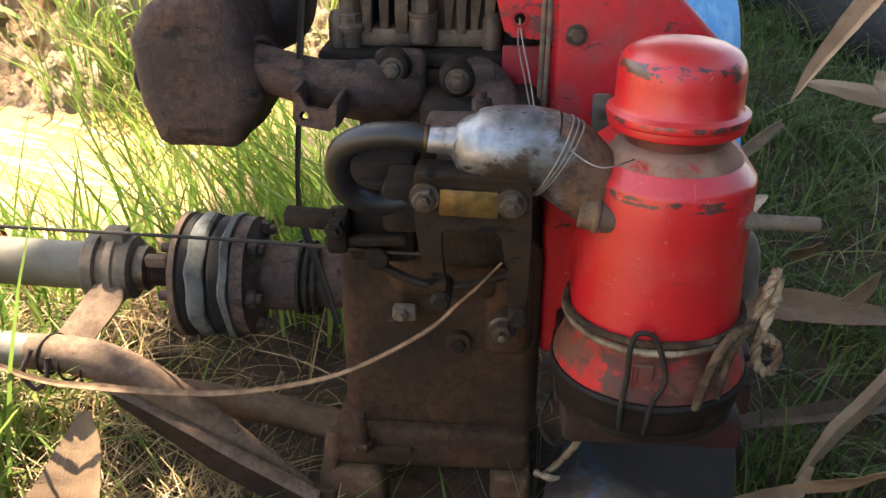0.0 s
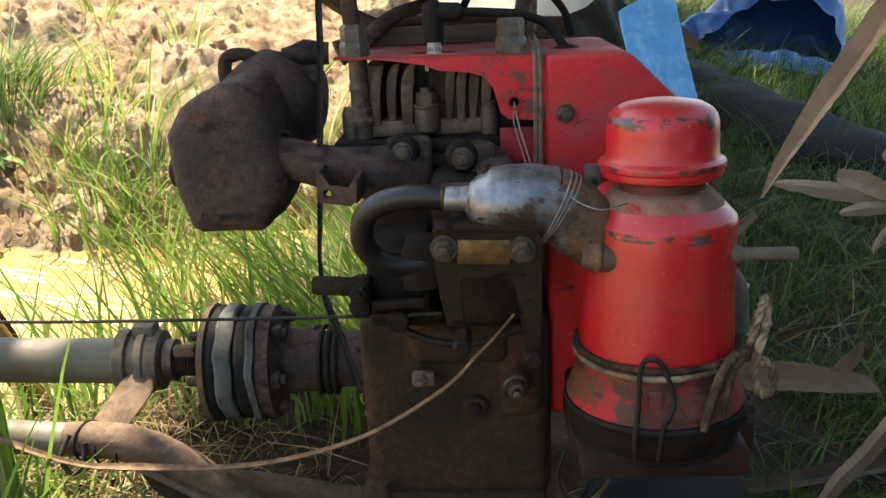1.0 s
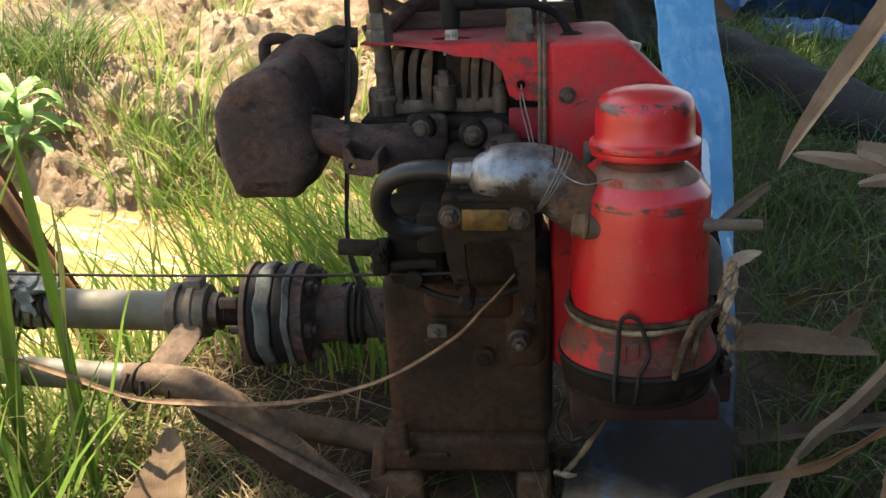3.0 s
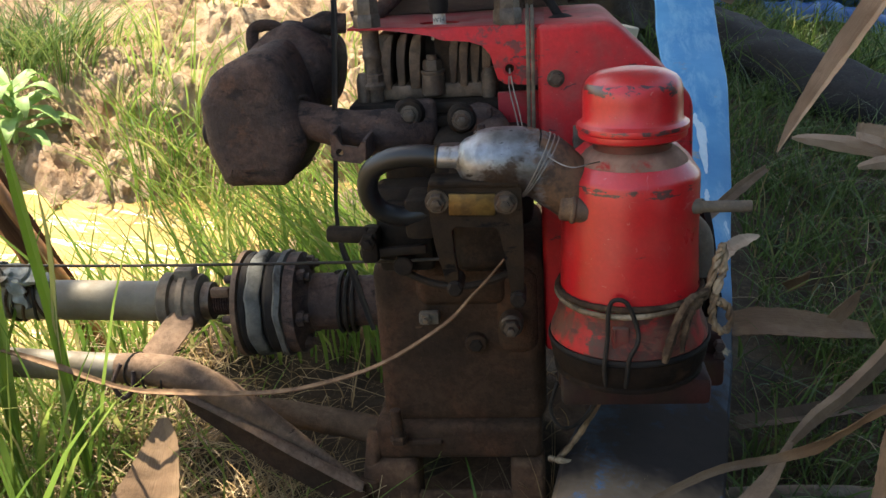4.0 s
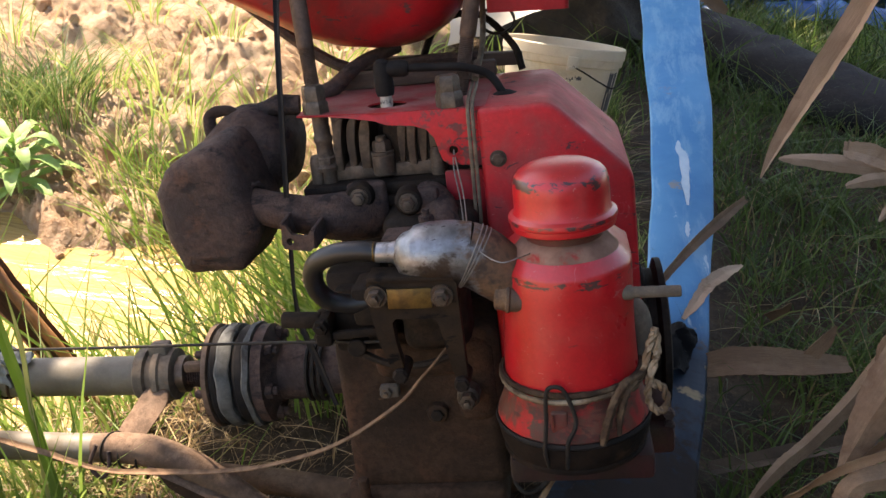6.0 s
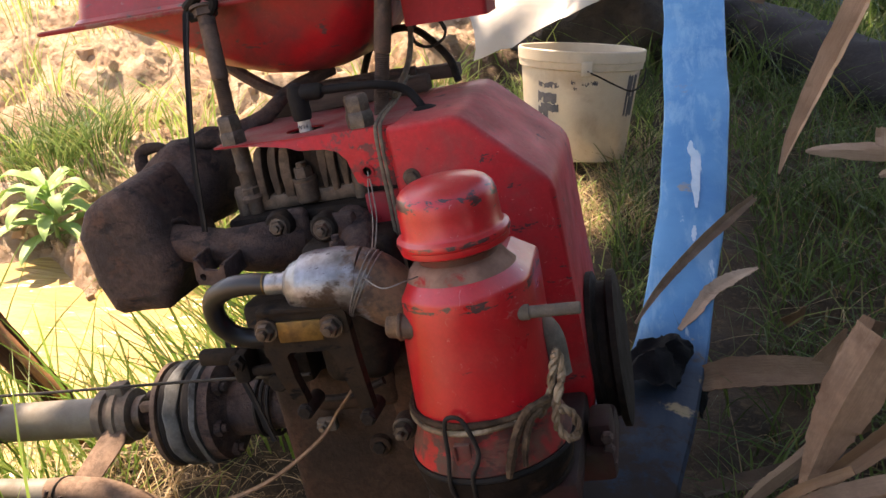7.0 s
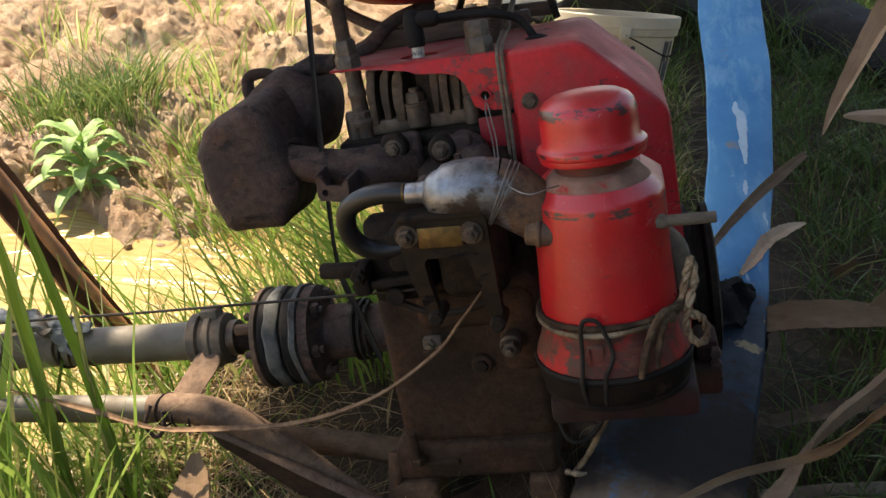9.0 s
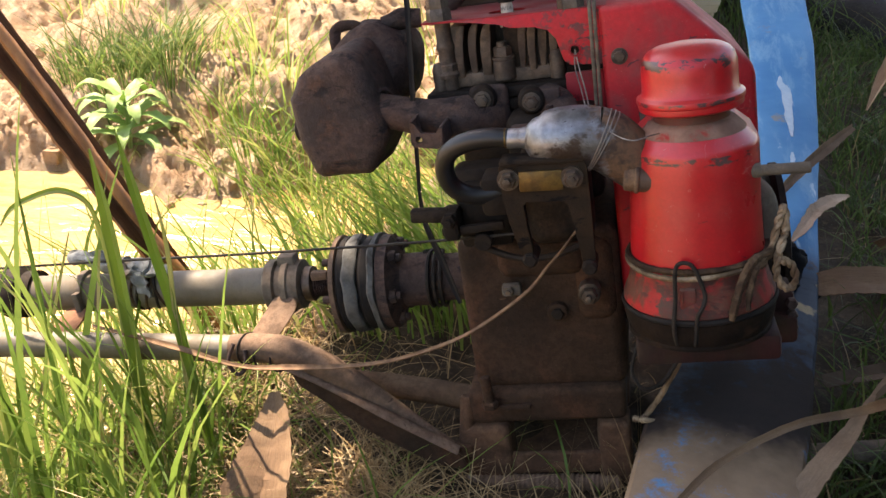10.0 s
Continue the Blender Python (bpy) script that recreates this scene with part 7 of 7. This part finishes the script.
# ---- grass, straw and clods ----
def blades(name, x, y, h, w, lean, bend, mat, label, seed, z_off=0.0, levels=(0, 0.22, 0.45, 0.68, 0.86, 1.0)):
    """One mesh of many curved, tapering blades, rooted on the ground."""
    r = np.random.RandomState(seed)
    n = len(x)
    z = ground_height(x, y) - 0.006 + z_off
    az = r.uniform(0, 2 * np.pi, n)
    side = np.stack([np.cos(az), np.sin(az), r.uniform(-0.2, 0.2, n)], -1)
    rings = []
    for t in levels:
        out = t ** 1.7
        c = np.stack([x + lean[:, 0] * h * out, y + lean[:, 1] * h * out, z + h * (t - bend * t * t)], -1)
        wid = w * (1 - t ** 2.2) * (0.6 + 0.8 * min(t * 2.5, 0.5))
        if t < 1:
            rings += [c - side * wid[:, None] * 0.5, c + side * wid[:, None] * 0.5]
        else:
            rings.append(c)
    v = np.stack(rings, 1)
    k = v.shape[1]
    faces = []
    base = np.arange(n) * k
    for i in range(len(levels) - 2):
        faces.append(np.stack([base + 2 * i, base + 2 * i + 1, base + 2 * i + 3, base + 2 * i + 2], -1))
    tri = np.stack([base + k - 3, base + k - 2, base + k - 1], -1)
    me = bpy.data.meshes.new(name)
    me.from_pydata(v.reshape(-1, 3).tolist(), [], np.concatenate(faces).tolist() + tri.tolist())
    me.materials.append(mat)
    me.shade_smooth()
    return tagged(new(name, me), label, "grass", kind="stuff")


def scattered(seed, n, x, y, h, w, lean_mean=(0, 0), lean_spread=0.3, bend=(0.05, 0.35), where=None):
    r = np.random.RandomState(seed)
    px, py = r.uniform(*x, n), r.uniform(*y, n)
    if where is not None:
        k = where(px, py, r.uniform(0, 1, n))
        px, py = px[k], py[k]
    n = len(px)
    lean = np.stack([r.normal(lean_mean[0], lean_spread, n), r.normal(lean_mean[1], lean_spread, n)], -1)
    return px, py, r.uniform(*h, n) * r.uniform(0.7, 1.15, n), r.uniform(*w, n), lean, r.uniform(*bend, n)


def clumps(seed, places, per, radius, h, w, spread=0.5, bend=(0.1, 0.5)):
    r = np.random.RandomState(seed)
    xs, ys, hs, ws, ls = [], [], [], [], []
    for cx, cy, size in places:
        n = int(per * size)
        a, d = r.uniform(0, 2 * np.pi, n), radius * size * np.sqrt(r.uniform(0, 1, n))
        xs.append(cx + d * np.cos(a)), ys.append(cy + d * np.sin(a))
        hs.append(r.uniform(*h, n) * (0.6 + 0.4 * size)), ws.append(r.uniform(*w, n))
        ls.append(np.stack([np.cos(a), np.sin(a)], -1) * (0.15 + spread * r.uniform(0, 1, n))[:, None])
    n = sum(map(len, xs))
    return np.concatenate(xs), np.concatenate(ys), np.concatenate(hs), np.concatenate(ws), np.concatenate(ls), r.uniform(*bend, n)


def off_hose(x, y):
    left = np.interp(y, [-0.36, -0.13, 0.06, 0.24, 0.44, 0.85, 2.0], [0.04, 0.08, 0.11, 0.18, 0.255, 0.30, 0.33])
    return (x < left - 0.01) | (x > left + 0.20)


def off_engine(x, y):
    return ~((x > -0.13) & (x < 0.10) & (y > -0.03) & (y < 0.30))


def clear_front(x, y):
    """Away from the engine's feet and rail."""
    return ~((x > -0.15) & (x < 0.13) & (y > -0.075) & (y < 0.30))


blades("tall_grass", *scattered(31, 800, (-0.50, -0.04), (0.26, 0.75), (0.16, 0.34), (0.0035, 0.0075), (-0.42, -0.12), 0.26, (0.02, 0.30), lambda x, y, u: (u < 1 - 0.8 * smooth(-0.22, -0.45, x)) & off_engine(x, y)), GRASS_LIT, "tall fresh green grass behind the shaft coupling", 1)
blades("tall_grass", *scattered(32, 400, (-0.95, -0.42), (0.02, 0.60), (0.14, 0.40), (0.004, 0.008), (-0.1, -0.05), 0.35, (0.05, 0.45)), GRASS_LIT, "fresh green grass at the water's edge", 2)
blades("near_grass", *scattered(33, 4600, (-1.05, -0.19), (-0.50, 0.16), (0.05, 0.21), (0.0018, 0.0042), (0, 0), 0.68, (0.05, 0.5), lambda x, y, u: u < 0.05 + 0.95 * smooth(-0.30, -0.55, x)), GRASS_LIT, "green grass beside the shaft", 3)
blades("near_grass", *scattered(34, 110, (-0.82, -0.40), (-0.17, -0.03), (0.22, 0.56), (0.004, 0.0105), (-0.04, 0.02), 0.22, (0.02, 0.4)), GRASS_LIT, "broad long grass blades in front of the shaft", 4)
blades("near_grass", *scattered(35, 26, (-0.30, 0.10), (-0.12, -0.02), (0.07, 0.16), (0.0022, 0.004), (0, 0), 0.5, (0.05, 0.5)), GRASS_LIT, "single green grass blades in front of the engine", 5)
blades("dry_grass", *scattered(36, 4200, (-0.75, 0.12), (-0.30, 0.32), (0.05, 0.16), (0.0012, 0.0026), (0, 0), 1.0, (0.45, 0.9), lambda x, y, u: clear_front(x, y) & ((u < 0.3) | (x < -0.36) | (y < -0.02))), STRAW, "dry brown straw matted round the engine", 6)
blades("dry_grass", *scattered(37, 900, (0.08, 1.4), (-0.3, 1.9), (0.04, 0.12), (0.0012, 0.0025), (0, 0), 1.0, (0.4, 0.9), lambda x, y, u: off_hose(x, y)), STRAW, "dry straw in the shaded grass", 7)
blades("dry_grass", *scattered(57, 1500, (0.06, 0.36), (1.05, 1.62), (0.05, 0.13), (0.0014, 0.0028), (0, 0), 1.0, (0.4, 0.9), lambda x, y, u: off_hose(x, y) & (np.hypot(x - 0.112, y - 1.50) > 0.13)), STRAW, "dry trodden straw beside the bucket", 27)
blades("dry_grass", *scattered(47, 1600, (-0.45, 0.12), (-0.22, 0.02), (0.05, 0.14), (0.0012, 0.0024), (0, 0), 1.1, (0.5, 0.95), lambda x, y, u: clear_front(x, y)), STRAW, "pale dry straw lying in front of the engine", 14)
blades("lawn", *scattered(38, 26000, (0.22, 1.6), (-0.35, 2.2), (0.045, 0.15), (0.0026, 0.0052), (0, 0), 0.6, (0.1, 0.6), lambda x, y, u: off_hose(x, y) & (u < 0.25 + 0.75 * smooth(-0.3, 0.5, lumps(x, y, 0.28, 41)))), GRASS_SHADED, "short green grass in the shade", 8)
blades("lawn", *scattered(39, 900, (0.36, 1.3), (-0.25, 2.0), (0.12, 0.26), (0.0025, 0.005), (0, 0), 0.6, (0.1, 0.6)), GRASS_SHADED, "longer grass blades in the shade", 9)
blades("lawn", *scattered(40, 5500, (-0.45, 0.34), (0.75, 2.3), (0.03, 0.11), (0.002, 0.0042), (0, 0), 0.6, (0.1, 0.6), lambda x, y, u: u < 0.25 + 0.75 * smooth(-0.3, 0.6, lumps(x, y, 0.3, 42))), GRASS_BANK, "patchy grass behind the engine", 10)
blades("far_grass", *scattered(43, 5000, (-0.3, 5.0), (2.2, 7.0), (0.10, 0.32), (0.005, 0.010), (0, 0), 0.5, (0.1, 0.5), lambda x, y, u: (x < 0.25) | (y > 5.6)), GRASS_LIT, "sunlit grass in the distance", 11)
blades("far_grass", *scattered(55, 2200, (0.70, 1.9), (2.35, 3.15), (0.08, 0.22), (0.003, 0.006), (0, 0), 0.5, (0.1, 0.5)), GRASS_LIT, "sunlit fresh grass behind the rubber hose", 22)
blades("far_grass", *scattered(50, 12000, (0.25, 3.0), (2.1, 5.6), (0.10, 0.30), (0.004, 0.008), (0, 0), 0.5, (0.1, 0.5)), GRASS_SHADED, "dark shaded grass behind the hoses", 17)
blades("bank_grass", *clumps(44, [(-1.17, 1.62, 1.3), (-1.02, 1.70, 1.1), (-0.84, 1.42, 1.2), (-0.70, 1.36, 1.2), (-0.62, 1.55, 1.1), (-0.55, 1.30, 1.1), (-0.75, 1.75, 0.9), (-0.92, 1.95, 0.9), (-1.5, 1.75, 1.0), (-1.75, 1.95, 1.0), (-0.45, 1.75, 1.1),
                                  (-1.25, 2.15, 0.8), (-0.60, 2.15, 0.9), (-1.95, 2.5, 1.1), (-1.70, 2.6, 1.2), (-2.15, 2.35, 1.0), (-1.0, 1.30, 0.9), (-0.35, 2.1, 1.0), (-0.30, 1.5, 1.1), (-0.98, 1.52, 1.0), (-1.45, 1.5, 0.7)], 24, 0.07, (0.10, 0.27), (0.004, 0.0075), 0.75, (0.1, 0.5)), GRASS_BANK, "tufts of grass on the clay bank", 12)
blades("bank_grass", *scattered(45, 4200, (-1.9, -0.2), (0.95, 2.5), (0.04, 0.13), (0.002, 0.0045), (0, 0), 0.8, (0.1, 0.7), lambda x, y, u: (u < 0.03 + 0.9 * smooth(0.25, 1.0, lumps(x, y, 0.40, 46)) + 0.45 * smooth(0.30, 0.08, np.hypot((x + 0.85) * 0.8, y - 1.20))) & (channel(x, y)[3] > 0.12)), GRASS_BANK, "thin grass creeping over the bank", 13)

blades("bank_grass", *clumps(48, [(-1.38, 1.46, 1.2), (-1.30, 1.40, 1.1), (-1.28, 1.56, 1.3), (-1.20, 1.46, 1.1), (-1.48, 1.42, 0.9)], 95, 0.085, (0.12, 0.26), (0.003, 0.006), 0.8, (0.15, 0.6)), GRASS_DARK, "thick grass tufts round the weed on the bank", 15)
blades("bank_grass", *clumps(53, [(-0.92, 1.30, 0.8), (-0.82, 1.12, 1.2), (-0.68, 1.08, 1.4), (-0.74, 1.22, 1.2), (-0.56, 1.00, 1.3), (-0.60, 1.16, 1.0)], 55, 0.09, (0.12, 0.28), (0.0035, 0.007), 0.8, (0.1, 0.55)), GRASS_LIT, "bright green grass at the foot of the bank", 20)
blades("bank_grass", *clumps(49, [(-1.70, 2.42, 1.2), (-1.92, 2.30, 1.0), (-1.50, 2.55, 0.9), (-2.1, 2.2, 0.8)], 18, 0.07, (0.24, 0.42), (0.004, 0.007), 0.35, (0.05, 0.3)), GRASS_BANK, "tall thin grass at the pond's edge", 16)

blades("dry_grass", *clumps(51, [(0.118, -0.04, 0.5), (0.125, -0.085, 0.4), (0.112, 0.03, 0.4)], 34, 0.05, (0.09, 0.20), (0.0014, 0.0028), 0.45, (0.05, 0.4)), STRAW, "thin dry stems beside the crankcase", 18)

blades("lawn", *scattered(52, 16000, (-0.2, 4.6), (-4.5, 5.5), (0.08, 0.22), (0.006, 0.012), (0, 0), 0.6, (0.1, 0.6), lambda x, y, u: ~((x < 1.6) & (y > -0.45) & (y < 2.3)) & ~((x < 3.0) & (y > 2.0) & (y < 4.6)) & ~((x < 0.6) & (y > -0.9) & (y < 0)) & (u < 0.4 + 0.6 * smooth(-0.4, 0.6, lumps(x, y, 0.7, 43)))), GRASS_SHADED, "coarse grass round the clearing", 19)

blades("near_grass", *scattered(54, 16, (-0.74, -0.50), (-0.15, -0.03), (0.50, 0.70), (0.008, 0.0125), (0.0, 0.03), 0.13, (0.02, 0.25)), GRASS_LIT, "tall broad grass blades rising past the shaft", 21)

# clods of clay
rng = np.random.RandomState(8)
base_bm = bmesh.new()
bmesh.ops.create_icosphere(base_bm, subdivisions=2, radius=1.0)
bv = np.array([v.co[:] for v in base_bm.verts])
bf = np.array([[v.index for v in f.verts] for f in base_bm.faces])
base_bm.free()
vs, fs = [], []
count = 0
for _ in range(2600):
    x, y = rng.uniform(-2.3, -0.25), rng.uniform(0.85, 2.7)
    _, _, before, beyond = channel(np.array([x]), np.array([y]))
    if beyond[0] < -0.03 or beyond[0] > 1.7 or rng.rand() > 0.07 + 0.6 * (beyond[0] < 0.28):
        continue
    s = 0.005 + 0.024 * rng.rand() ** 2
    shape = np.clip(bv * (1 + 0.3 * np.sin(bv @ rng.normal(0, 2.6, 3) + rng.uniform(0, 6))[:, None]), rng.uniform(-0.95, -0.5, 3), rng.uniform(0.5, 0.95, 3))
    shape = shape * rng.uniform(0.6, 1.25, 3) * s
    a = rng.uniform(0, 6.28)
    rotated = shape @ np.array([[math.cos(a), -math.sin(a), 0], [math.sin(a), math.cos(a), 0], [0, 0, 1]])
    vs.append(rotated + np.array([x, y, at_ground(x, y) + s * 0.1]))
    fs.append(bf + count * len(bv))
    count += 1
me = bpy.data.meshes.new("clods")
me.from_pydata(np.concatenate(vs).tolist(), [], np.concatenate(fs).tolist())
me.materials.append(EARTH)
tagged(new("clods", me), "loose clods of reddish clay on the bank", "clod", kind="stuff")
